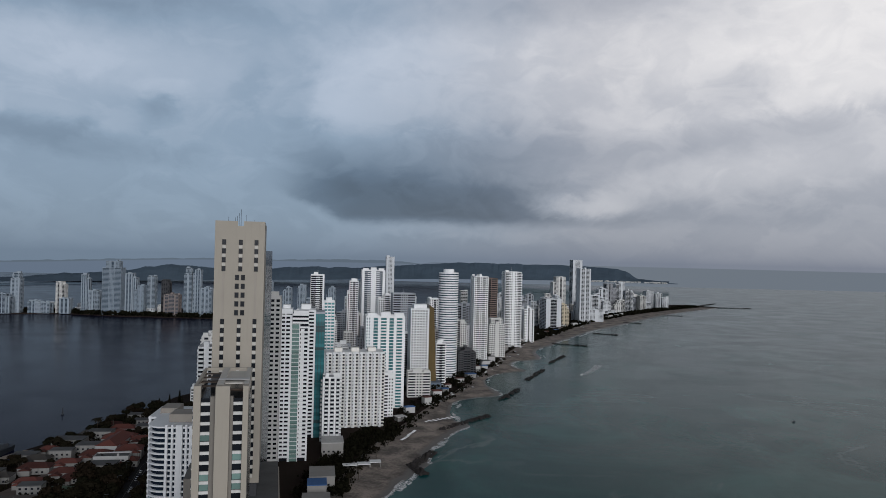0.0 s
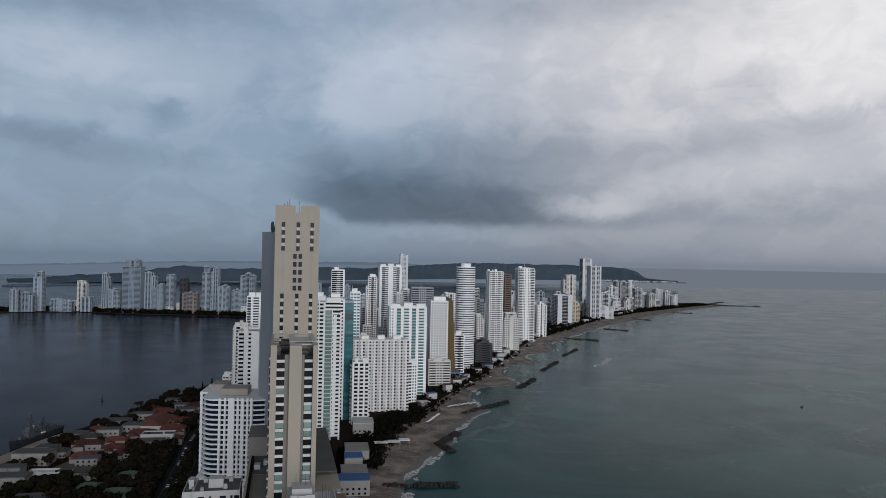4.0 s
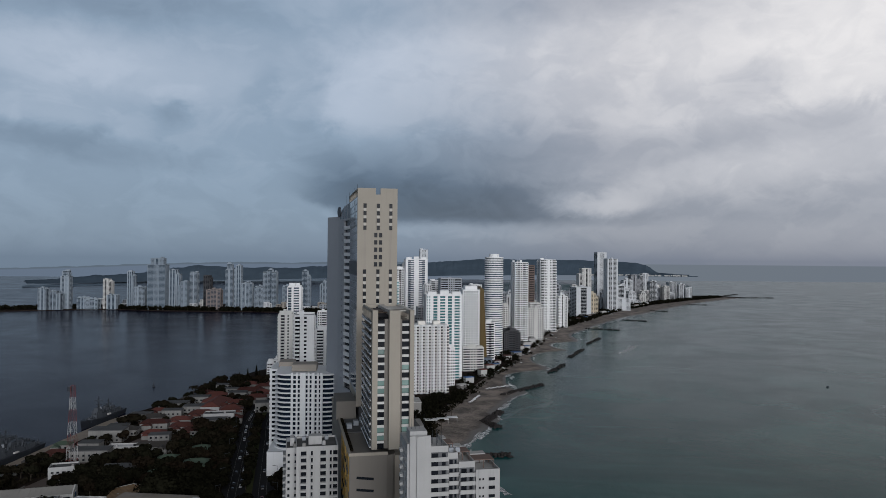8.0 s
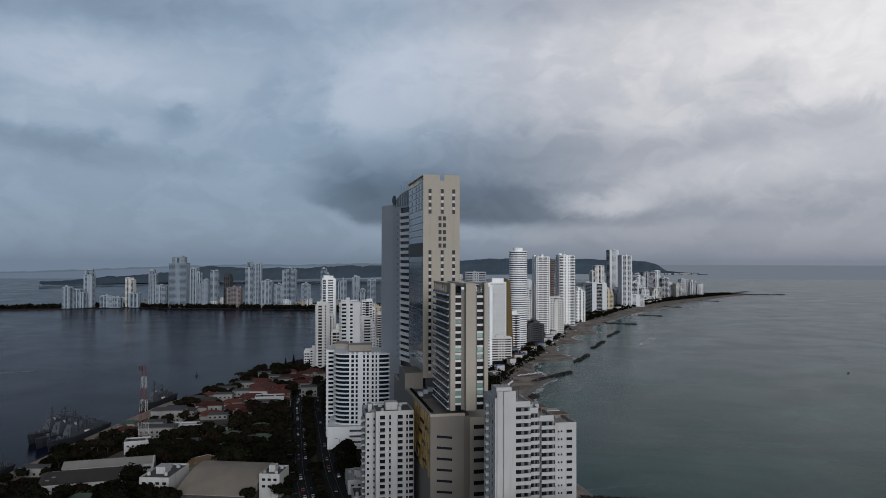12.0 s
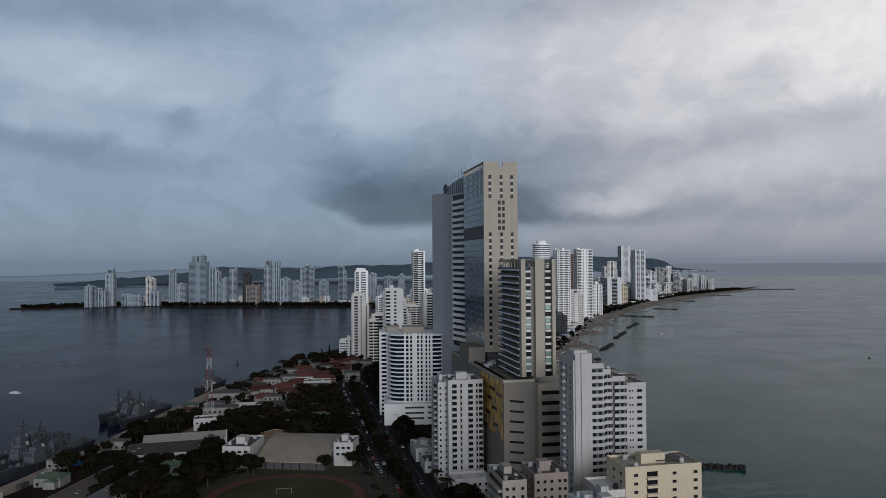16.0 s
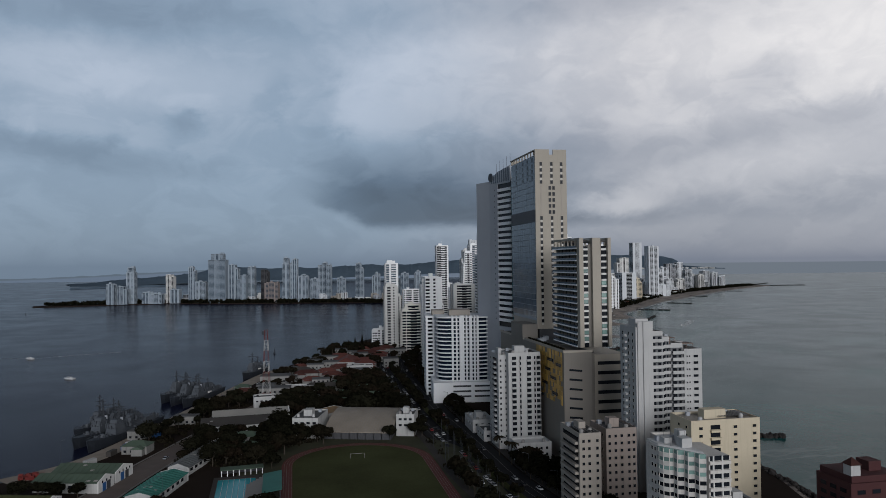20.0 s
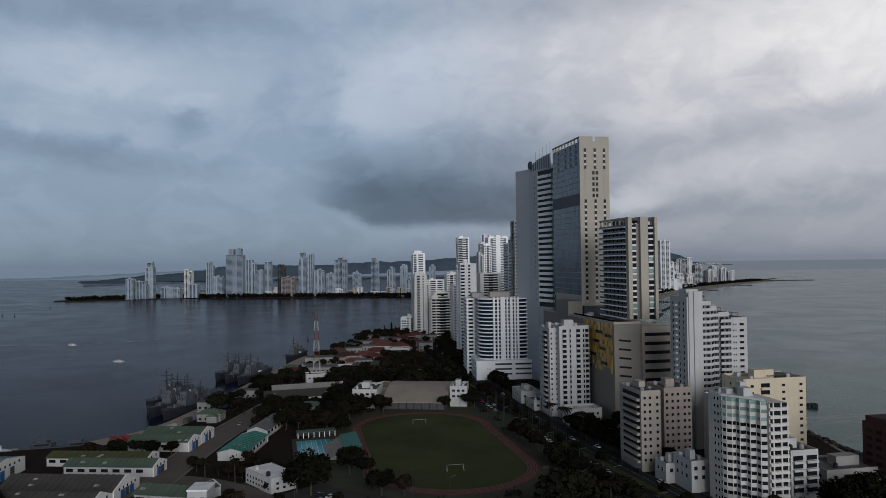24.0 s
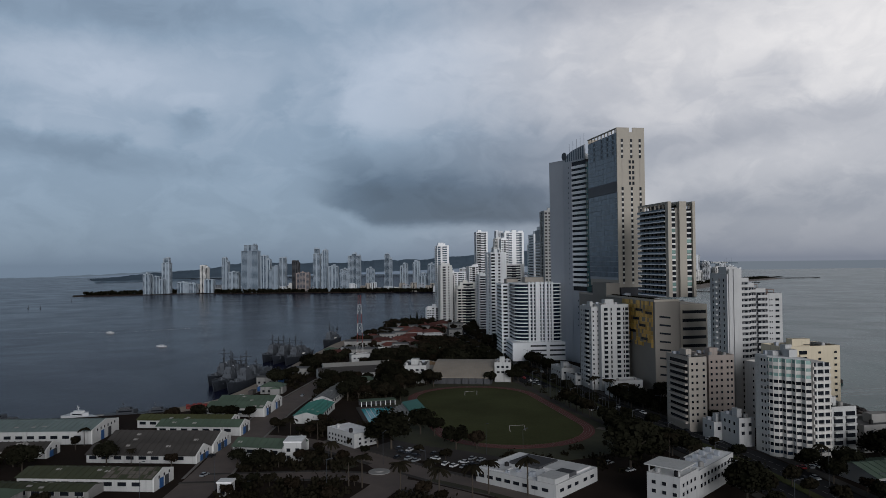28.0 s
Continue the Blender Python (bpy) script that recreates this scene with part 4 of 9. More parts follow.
def sea_tower():
    th = thing("sea_tower", "white stepped apartment tower with a blank ribbed stair wall", "apartment tower", -64.5, 151.8, LAND, HOTEL)
    bm = bmesh.new()
    box(bm, 0, 6.8, 0, 13.5, 0, 60.5)
    part("stair_core", bm, nearwhite, th)
    for nm, a in (("stair_shaft", (0.6, 6.6, -0.5, -0.02, 0, 62.6)), ("stair_rib", (2.6, 4.4, -1.0, -0.52, 0, 62.6)), ("roof_block", (1.0, 6.0, 2, 8, 60.52, 63.4))):
        bm = bmesh.new()
        box(bm, *a)
        part(nm, bm, nearwhite, th)
    win = window_mesh("window", 1.0, 1.3, glass_dark, nearwhite)
    sml = window_mesh("small_window", 0.5, 0.6, glass_dark, nearwhite)
    broad = window_mesh("window", 1.9, 0.95, glass_dark, nearwhite)
    ac = boxmesh("balcony_box", offwhite, -0.9, 0.9, -0.9, 0.1, 0, 0.85)
    for i in range(24):
        z = 57 - i * 2.45
        if z < 2:
            break
        for v in (2.5, 6.0, 11.0):
            part("window", win, None, th, at=wall_at(0, v, z, -90))
        part("balcony_box", ac, None, th, at=wall_at(0, 8.4, z - 0.6, -90))
        part("small_window", sml, None, th, at=wall_at(6.8, 1.0, z, 90))
    # wings with balconies, stepping down towards the sea
    for a, b, v, top, kind in ((6.85, 12.6, 3.6, 57.5, "bal"), (12.65, 15.6, 4.4, 55.2, "bal"), (15.65, 20.4, 3.2, 52.8, "bal"), (20.45, 27.6, 2.0, 50.6, "win")):
        bm = bmesh.new()
        box(bm, a, b, v, 18, 0, top)
        wing = part("wing", bm, nearwhite, th)
        bm = bmesh.new()
        box(bm, a, b, v, v + 0.3, top, top + 1.0)
        box(bm, b - 0.3, b, v + 0.3, 18, top, top + 1.0)
        part("parapet", bm, nearwhite, th)
        n = int(top / 2.45)
        wide = b - a
        # grey back panel carries the shade inside each balcony in its colour
        glz = CACHE.setdefault(("gl", round(wide, 1)), boxmesh("balcony_back", louvre_and_shade_grey, -wide * 0.47, wide * 0.47, -0.04, 0.2, -0.5, 1.55))
        door = CACHE.setdefault(("dr", round(wide, 1)), boxmesh("balcony_door", glass_dark, (-wide * 0.36, -wide * 0.02, -0.08, 0.1, -0.5, 1.25), (wide * 0.16, wide * 0.36, -0.08, 0.1, 0.1, 1.2)))
        bal = CACHE.setdefault(("bal", round(wide, 1)), boxmesh("balcony", nearwhite, (-wide * 0.47, wide * 0.47, -1.5, 0.1, -0.2, 0.05), (-wide * 0.47, wide * 0.47, -1.5, -1.38, 0.05, 1.0)))
        for i in range(n):
            z = top - 2.3 - i * 2.45
            if kind == "win":
                part("small_window", sml, None, th, at=wall_at(a + wide * 0.16, v, z + 0.2, 0))
                part("small_window", sml, None, th, at=wall_at(a + wide * 0.30, v, z + 0.2, 0))
                part("window", broad, None, th, at=wall_at(a + wide * 0.66, v, z, 0))
                part("window", win, None, th, at=wall_at(b, v + 4, z, 90))
            else:
                part("balcony_back", glz, None, th, at=wall_at((a + b) / 2, v, z, 0))
                tagged(part("balcony_door", door, None, th, at=wall_at((a + b) / 2, v, z, 0)), kind="stuff")
                part("balcony", bal, None, th, at=wall_at((a + b) / 2, v, z - 0.6, 0))
    for a, b, v, z in ((12.8, 15.4, 7.5, 55.2), (15.9, 20.2, 6.5, 52.8), (21.0, 27.2, 5.0, 50.6)):
        bm = bmesh.new()
        box(bm, a, b, v + 2, v + 7.5, z + 2.3, z + 2.5)
        for x in (a + 0.2, (a + b) / 2, b - 0.2):
            for y in (v + 2.2, v + 7.3):
                box(bm, x - 0.1, x + 0.1, y - 0.1, y + 0.1, z, z + 2.3)
        tagged(part("roof_pergola", bm, brown, th), kind="stuff")
        bm = bmesh.new()
        box(bm, a + 0.5, b - 1.0, v + 8.2, v + 11.5, z, z + 2.6)
        part("roof_room", bm, nearwhite, th)
    for k in range(7):
        bm = bmesh.new()
        cyl(bm, 8 + 0.5 * k, 6 + (k % 3) * 1.5, 58, 60.5 + (k % 4) * 0.8, 0.06, 0.04, 5)
        part("antenna", bm, steel, th)
    for k in range(5):
        part("air_conditioner", AC_UNIT, None, th, at=(12.5 + k * 1.0, 9 + (k % 2) * 3, 55.2))
    for k in range(4):
        bm = bmesh.new()
        cyl(bm, 2 + k * 1.2, 5, 63.4, 66.5 + (k % 2), 0.05, 0.03, 5)
        part("antenna", bm, steel, th)


def arc(cx, cy, r, a0, a1, n):
    return [(cx + r * math.cos(radians(a0 + (a1 - a0) * i / n)), cy + r * math.sin(radians(a0 + (a1 - a0) * i / n))) for i in range(n + 1)]


def round_block():
    """Apartment block with curved balconies over a banded garage."""
    th = thing("rounded_apartment_block", "white apartment block with curved balconies and blue glass", "apartment tower", -146.0, 326.0, LAND, 12)
    out = [(-17.5, 26), (-17.5, 6)] + arc(-9.2, 3.6, 8.3, 180, 252, 9) + [(-8.2, -4.6), (-8.2, -5.2), (2.6, -5.2), (2.6, -6.2), (7.8, -6.2), (7.8, -5.6)] + arc(9.2, 2.8, 8.4, -80, 18, 10) + [(17.6, 26)]
    core = [(x * 0.93, (y - 10) * 0.93 + 10) for x, y in out]
    n, h, base = 16, 51.0, 12.5
    bm = bmesh.new()
    prism(bm, core, 0, h)
    part("glazing", bm, glass_navy, th)
    bm = bmesh.new()
    prism(bm, out, 0, 0.66)
    me = mesh_of("curved_balcony", bm, brightrender)
    for i in range(n + 1):
        part("curved_balcony", me, None, th, at=(0, 0, base + i * (h - base) / n))
    for x, w, y in ((-7.8, 1.1, -5.7), (-5.3, 0.9, -5.6), (-2.2, 2.9, -5.9), (0.8, 1.0, -5.6), (3.2, 1.6, -6.7), (5.6, 1.0, -6.7), (7.5, 1.2, -6.8)):
        bm = bmesh.new()
        box(bm, x - w / 2, x + w / 2, y, y + 3, base, h + 1.6)
        part("upright_rib", bm, brightrender, th)
    bm = bmesh.new()
    box(bm, -20, 19.5, -7.5, 26.5, 0, 3)
    for k in range(3):
        box(bm, -20, 19.5, -7.5, 26.5, 4.2 + k * 3.1, 6.1 + k * 3.1)
    inner = bmesh.new()
    box(inner, -19.2, 18.8, -6.8, 26, 3.02, 12)
    part("garage_core", inner, darkwall, th)
    box(bm, -20, -8, -8.0, -7, 0, 12.3)
    box(bm, 3, 5, -8.2, -7, 0, 12.3)
    part("garage", bm, brightrender, th)
    bm = bmesh.new()
    box(bm, -9, 4, 4, 16, h + 1, h + 4.5)
    part("roof_block", bm, tan, th)
    # rear wing with straight bands, nearer the avenue
    wing = thing("banded_apartment_block", "white apartment block with straight balcony bands", "apartment tower", -168, 356, LAND, 12)
    bm = bmesh.new()
    box(bm, -7, 9, -12, 12, 0, 50)
    part("glazing", bm, glass_dark, wing)
    b = boxmesh("wall_band", brightrender, -7.6, 9.6, -12.6, 12.6, 0, 1.15)
    for i in range(20):
        part("wall_band", b, None, wing, at=(0, 0, 2 + i * 2.5))
    for u in (-6.8, -2.5, 2.5, 8.0):
        part("upright_rib", boxmesh("upright_rib", brightrender, u - 0.6, u + 0.6, -12.75, -12.2, 0, 51), None, wing)
    bm = bmesh.new()
    box(bm, -3, 5, -9, 4, 51, 54)
    part("roof_pavilion", bm, tan, wing, "tan roof pavilion")


rnd_tank = (nearwhite, concrete, sunpanel)


def plain_block(name, label, x, y, rot, w, d, h, wall, cols, side_cols, fl=2.95, win=(1.2, 1.25), glass=None, recess=(), balcony_side=False, parts_roof=True, side_bal=(), roof_panels=(), roofm=None, rim=0.9, right_cols=()):
    """A block with single windows: cols and side_cols give the windows' places along the front and the left side.
    x, y: the front left corner. recess: strips of the front that lie in a dark slot with glass."""
    th = thing(name, label, "apartment block", x, y, LAND, rot)
    bm = bmesh.new()
    box(bm, 0, w, 0, d, 0, h)
    part("body", bm, wall, th)
    bm = bmesh.new()
    for a, b, c, e in ((0, w, 0, 0.25), (0, w, d - 0.25, d), (0, 0.25, 0.25, d - 0.25), (w - 0.25, w, 0.25, d - 0.25)):
        box(bm, a, b, c, e, h, h + rim)
    edge = bm
    bm = bmesh.new()
    box(bm, 0.3, w - 0.3, 0.3, d - 0.3, h, h + 0.15)
    roof = part("roof", bm, roofm or roofgrey, th)
    part("parapet", edge, wall, roof)
    wm = CACHE.setdefault(("w", win, wall.name, (glass or glass_dark).name), window_mesh("window", *win, glass or glass_dark, wall))
    n = int((h - 1.5) / fl)
    for i in range(n):
        z = h - 2.2 - i * fl
        for u in cols:
            part("window", wm, None, th, at=wall_at(u, 0, z, 0))
        for v in side_cols:
            part("window", wm, None, th, at=wall_at(0, v, z, -90))
        for v in right_cols:
            part("window", wm, None, th, at=wall_at(w, v, z, 90))
        if balcony_side:
            bk = CACHE.setdefault(("bs", d), boxmesh("balcony", wall, (-1.2, 0.1, 1.0, d - 3, -0.75, 0.1)))
            gk = CACHE.setdefault(("bg", d), boxmesh("glazing_strip", glass_dark, (-0.05, 0.1, 1.0, d - 3, 0.15, 1.6)))
            part("balcony", bk, None, th, at=(0, 0, z))
            part("glazing_strip", gk, None, th, at=(0, 0, z))
        for a, b in side_bal:
            sk = CACHE.setdefault(("sg", round(b - a, 2)), boxmesh("glazing_strip", glass_dark, -0.06, 0.1, 0, b - a, -0.1, 1.2))
            bk = CACHE.setdefault(("sb", round(b - a, 2), wall.name), boxmesh("balcony", wall, -1.1, 0.1, 0.1, b - a - 0.1, -1.0, -0.2))
            part("glazing_strip", sk, None, th, at=(0, a, z))
            part("balcony", bk, None, th, at=(0, a, z))
        for a, b in recess:
            sk = CACHE.setdefault(("rc", round(b - a, 2)), boxmesh("glazing_strip", glass_dark, 0, b - a, -0.05, 0.1, -0.1, 1.35))
            bk = CACHE.setdefault(("rb", round(b - a, 2), wall.name), boxmesh("balcony", wall, -0.1, b - a + 0.1, -0.9, 0.1, -0.95, -0.2))
            part("glazing_strip", sk, None, th, at=(a, 0, z))
            part("balcony", bk, None, th, at=(a, 0, z))
    for a, b, c, e in roof_panels:
        bm = bmesh.new()
        box(bm, a, b, c, e, h + 0.9, h + 1.0)
        panel = part("roof_panel", bm, sunpanel, th)
        slat = CACHE.setdefault(("slat", e - c), boxmesh("panel_batten", concrete, -0.06, 0.06, 0, e - c, 1.0, 1.12))
        for i in range(int((b - a) / 1.1)):
            part("panel_batten", slat, None, panel, at=(a + 0.55 + i * 1.1, c, h))
    own = random.Random(int(abs(x * 11 + y * 3)))
    for k in range(2 if w * d > 90 else 1):
        u, v = own.uniform(0.12, 0.3) * w if k else own.uniform(0.66, 0.86) * w, own.uniform(0.12, 0.3) * d
        bm = bmesh.new()
        cyl(bm, u, v, h + 0.15, h + 1.5, 0.75, 0.7, 12)
        cyl(bm, u, v, h + 1.5, h + 1.75, 0.7, 0.25, 12)
        part("water_tank", bm, rnd_tank[own.randrange(3)], roof)
    if parts_roof:
        bm = bmesh.new()
        box(bm, w * 0.3, w * 0.62, d * 0.35, d * 0.62, h + 0.15, h + 3.2)
        part("stair_head", bm, wall, roof)
        for k in range(3):
            part("air_conditioner", AC_UNIT, None, roof, at=(w * (0.2 + 0.28 * k), d * 0.8, h + 0.15))
    return th


def bay_block():
    """White block whose front folds into bay windows with green glass."""
    th = thing("bay_window_block", "white apartment block with folded bay windows of greenish glass", "apartment block", -63.5, 75.0, LAND, HOTEL)
    h, fl, n = 33.2, 2.36, 14
    a, b = Vector((0.2, 12.4)), Vector((8.2, 0.6))
    out = Vector((-0.83, -0.56))

    def folded(deep):
        """The slanting front: one wide rounded bay, then three pointed ones."""
        line = [(0.02, 0.1), (0.06, 0.8), (0.17, 1.25), (0.29, 1.0), (0.35, 0.15), (0.46, 1.2), (0.57, 0.15), (0.68, 1.2), (0.78, 0.15), (0.9, 1.2), (0.99, 0.1)]
        return [tuple(a.lerp(b, t) + out * (o - deep)) for t, o in line]

    bm = bmesh.new()
    prism(bm, [tuple(a), tuple(b), (8.2, 19), (0, 19)], 0, h)
    part("body", bm, warmwhite, th)
    # the gap's shadow is put into its wall as a darker grey
    for nm, dims, m in (("shadow_gap_wall", (8.25, 9.4, 2.4, 19, 0, h - 0.6), greywall), ("side_wing", (9.45, 15.8, 1.4, 17, 0, h - 1.0), warmwhite)):
        bm = bmesh.new()
        box(bm, *dims)
        part(nm, bm, m, th)
    bm = bmesh.new()
    prism(bm, [(0.5, 12.6), (8.0, 1.2), (8.0, 18.8), (0.2, 18.8)], h, h + 0.5)
    roof = part("roof", bm, roofpale, th)
    bm = bmesh.new()
    prism(bm, folded(-0.05) + [tuple(b), tuple(a)], 0, 1.25)
    parapet = mesh_of("bay_parapet", bm, warmwhite)
    glasses = []
    for g in (glass_dark, glass_pale, glass_teal, glass_navy):
        bm = bmesh.new()
        prism(bm, folded(0.1) + [tuple(b), tuple(a)], 0, fl - 0.9)
        glasses.append(mesh_of("bay_glass", bm, g))
    post = boxmesh("bay_post", warmwhite, -0.09, 0.09, -0.09, 0.09, 0, fl - 1.0)
    win = window_mesh("window", 0.95, 0.95, glass_dark, warmwhite)
    strip = boxmesh("glazing_strip", glass_dark, -2.8, 2.8, -0.05, 0.1, 0, 1.25)
    sill = boxmesh("balcony_band", warmwhite, -3.1, 3.1, -0.6, 0.1, -1.0, -0.1)
    pier = boxmesh("balcony_pier", offwhite, -0.18, 0.18, -0.5, 0.1, -0.1, 1.36)
    rnd = random.Random(2)
    for i in range(n):
        z = h - fl - i * fl
        part("bay_parapet", parapet, None, th, at=(0, 0, z - 0.1))
        glass = part("bay_glass", glasses[1 if i < 3 else rnd.choice((0, 0, 0, 3))], None, th, at=(0, 0, z + 0.9))
        for x, y in folded(0.06)[1:-1]:
            part("bay_post", post, None, glass, at=(x, y, 0))
        for v in (13.5, 15.2, 17.4):
            part("window", win, None, th, at=wall_at(0.14 if v < 14 else 0.08, v, z + 0.75, -90))
        part("glazing_strip", strip, None, th, at=wall_at(12.6, 1.4, z + 0.3, 0))
        part("balcony_band", sill, None, th, at=wall_at(12.6, 1.4, z + 0.3, 0))
        for u in (10.6, 13.2):
            part("balcony_pier", pier, None, th, at=wall_at(u, 1.4, z + 0.3, 0))
    for a, b, c, d, k in ((4.5, 7.5, 6.5, 10, 3.0), (6.0, 8.0, 10.5, 13.5, 4.2), (2.2, 4.5, 12, 15, 2.0)):
        bm = bmesh.new()
        box(bm, a, b, c, d, h + 0.5, h + k)
        part("plant_room", bm, nearwhite, th)
    for k in range(4):
        part("air_conditioner", AC_UNIT, None, th, at=(2 + k * 1.5, 15.5, h + 0.5))
    for k in range(5):
        bm = bmesh.new()
        cyl(bm, 2.6 + k * 1.1, 9.5 + (k % 2) * 6, h + 0.5, h + 3.4 + (k % 3) * 0.9, 0.05, 0.03, 5)
        part("antenna", bm, steel, th)


sea_tower()
round_block()
bay_block()
plain_block("white_apartment_block", "white apartment block with a blank front wall and small windows", -118.5, 208.5, HOTEL, 4.9, 16, 42.0, nearwhite, (1.0, 3.5), (1.8, 10.5, 14), fl=2.45, win=(0.8, 0.95), side_bal=((3.2, 9.2),))
plain_block("white_apartment_block", "white apartment block wing with dark balcony slots", -113.8, 206.0, HOTEL, 15.0, 16, 43.2, nearwhite, (), (), fl=2.45, recess=((1.6, 3.6), (5.2, 5.9), (8.6, 10.6), (12.0, 12.7), (13.2, 14.8)))
plain_block("tan_apartment_block", "tan apartment block with balconies on its street side", -87.2, 118.0, HOTEL, 7.5, 18, 28.0, tan, (1.4, 3.4, 6.2), (), fl=2.45, win=(0.9, 0.95), balcony_side=True, roof_panels=((1, 6.5, 2, 10),))
plain_block("tan_apartment_block", "pinkish tan apartment block with small dark windows", -77.8, 127.4, HOTEL, 11.0, 14, 27.6, pinkrender, (1.2, 3.4, 5.6, 8.2, 10.0), (3.0, 5.5, 8.0, 10.5), fl=2.45, win=(0.9, 0.95))
plain_block("cream_apartment_block", "cream yellow apartment block with a roof tank house", -58.0 + 7.6 * math.cos(radians(HOTEL)), 121.0 + 7.6 * math.sin(radians(HOTEL)), HOTEL, 24.9, 14, 31.5, cream, (3.4, 15.9, 22.9), (3, 8), fl=2.5, win=(1.3, 0.9), recess=((6.9, 10.4),), roof_panels=((12.4, 23.4, 4, 12),), roofm=tan)
plain_block("pale_apartment_block", "narrow pale grey apartment block beside the cream one", -58.0, 121.0, HOTEL, 7.5, 14, 25.0, warmwhite, (1.6, 3.8, 6.0), (3, 8), fl=2.5, win=(1.0, 0.95), parts_roof=False, roofm=roofpale)
plain_block("low_apartment_block", "pale apartment block with dark balcony strips", -46.5, 87.5, HOTEL, 9.5, 15, 15.5, shedwhite, (), (2.5, 5, 7.5, 10, 12.5), fl=2.45, recess=((0.8, 4.2), (5.4, 9.0)))
plain_block("low_apartment_block", "low pale apartment block under a dark roof", -34.5, 92.0, HOTEL, 26, 16, 8.5, concrete, (3, 21, 23.5), (3, 6, 9, 12), fl=2.45, recess=((6, 11), (14, 19)))
red = plain_block("red_apartment_block", "dark red apartment block with a small white roof turret", -14.8, 90.5, HOTEL, 17, 14, 21.8, redwall, (3.2, 8.0, 13.0), (3, 7, 11), fl=2.5, win=(2.6, 1.2), parts_roof=False)
for nm, a, m in (("upper_floor", (1.2, 17, 1.2, 14, 21.9, 24.3), redwall), ("turret", (1.4, 4.4, 1.6, 4.6, 24.3, 27.3), nearwhite), ("stair_head", (10, 14, 5, 10, 24.3, 27.0), redwall)):
    bm = bmesh.new()
    box(bm, *a)
    part(nm, bm, m, red)
bm = bmesh.new()
v = [bm.verts.new(p) for p in ((1.0, 1.2, 27.3), (4.8, 1.2, 27.3), (4.8, 5.0, 27.3), (1.0, 5.0, 27.3), (2.9, 3.1, 29.3))]
for q in ((0, 1, 4), (1, 2, 4), (2, 3, 4), (3, 0, 4), (3, 2, 1, 0)):
    bm.faces.new([v[n] for n in q])
part("turret_roof", bm, terracotta, red)
plain_block("shop_block", "low white commercial block by the avenue", -110.0, 187.5, HOTEL, 15.5, 10, 7.2, nearwhite, (1.5, 3.5, 5.5, 9, 11, 13.5), (3, 7), fl=2.6, win=(1.0, 1.1), parts_roof=False, roofm=roofpale)
plain_block("shop_block", "low white two-storey block by the avenue", -133.5, 240.0, HOTEL, 11, 18, 5.6, nearwhite, (2, 5, 8.5), (3, 7, 11, 15), fl=2.5, win=(1.2, 1.0), roofm=roofpale)
plain_block("shop_block", "single-storey shop with a grey roof by the avenue", -126.5, 222.5, HOTEL, 6.5, 14, 4.2, nearwhite, (2, 4.5), (3, 7, 11), fl=2.5, win=(1.4, 1.1), parts_roof=False)
plain_block("corner_house", "white three-storey house by the avenue", -74.5, 95.5, HOTEL, 6, 12, 9.5, nearwhite, (1.5, 4.2), (3, 6, 9))
plain_block("corner_house", "small white and blue house by the avenue", -81.0, 105.0, HOTEL, 8, 8, 6.0, nearwhite, (2, 5), (2.5, 5.5))

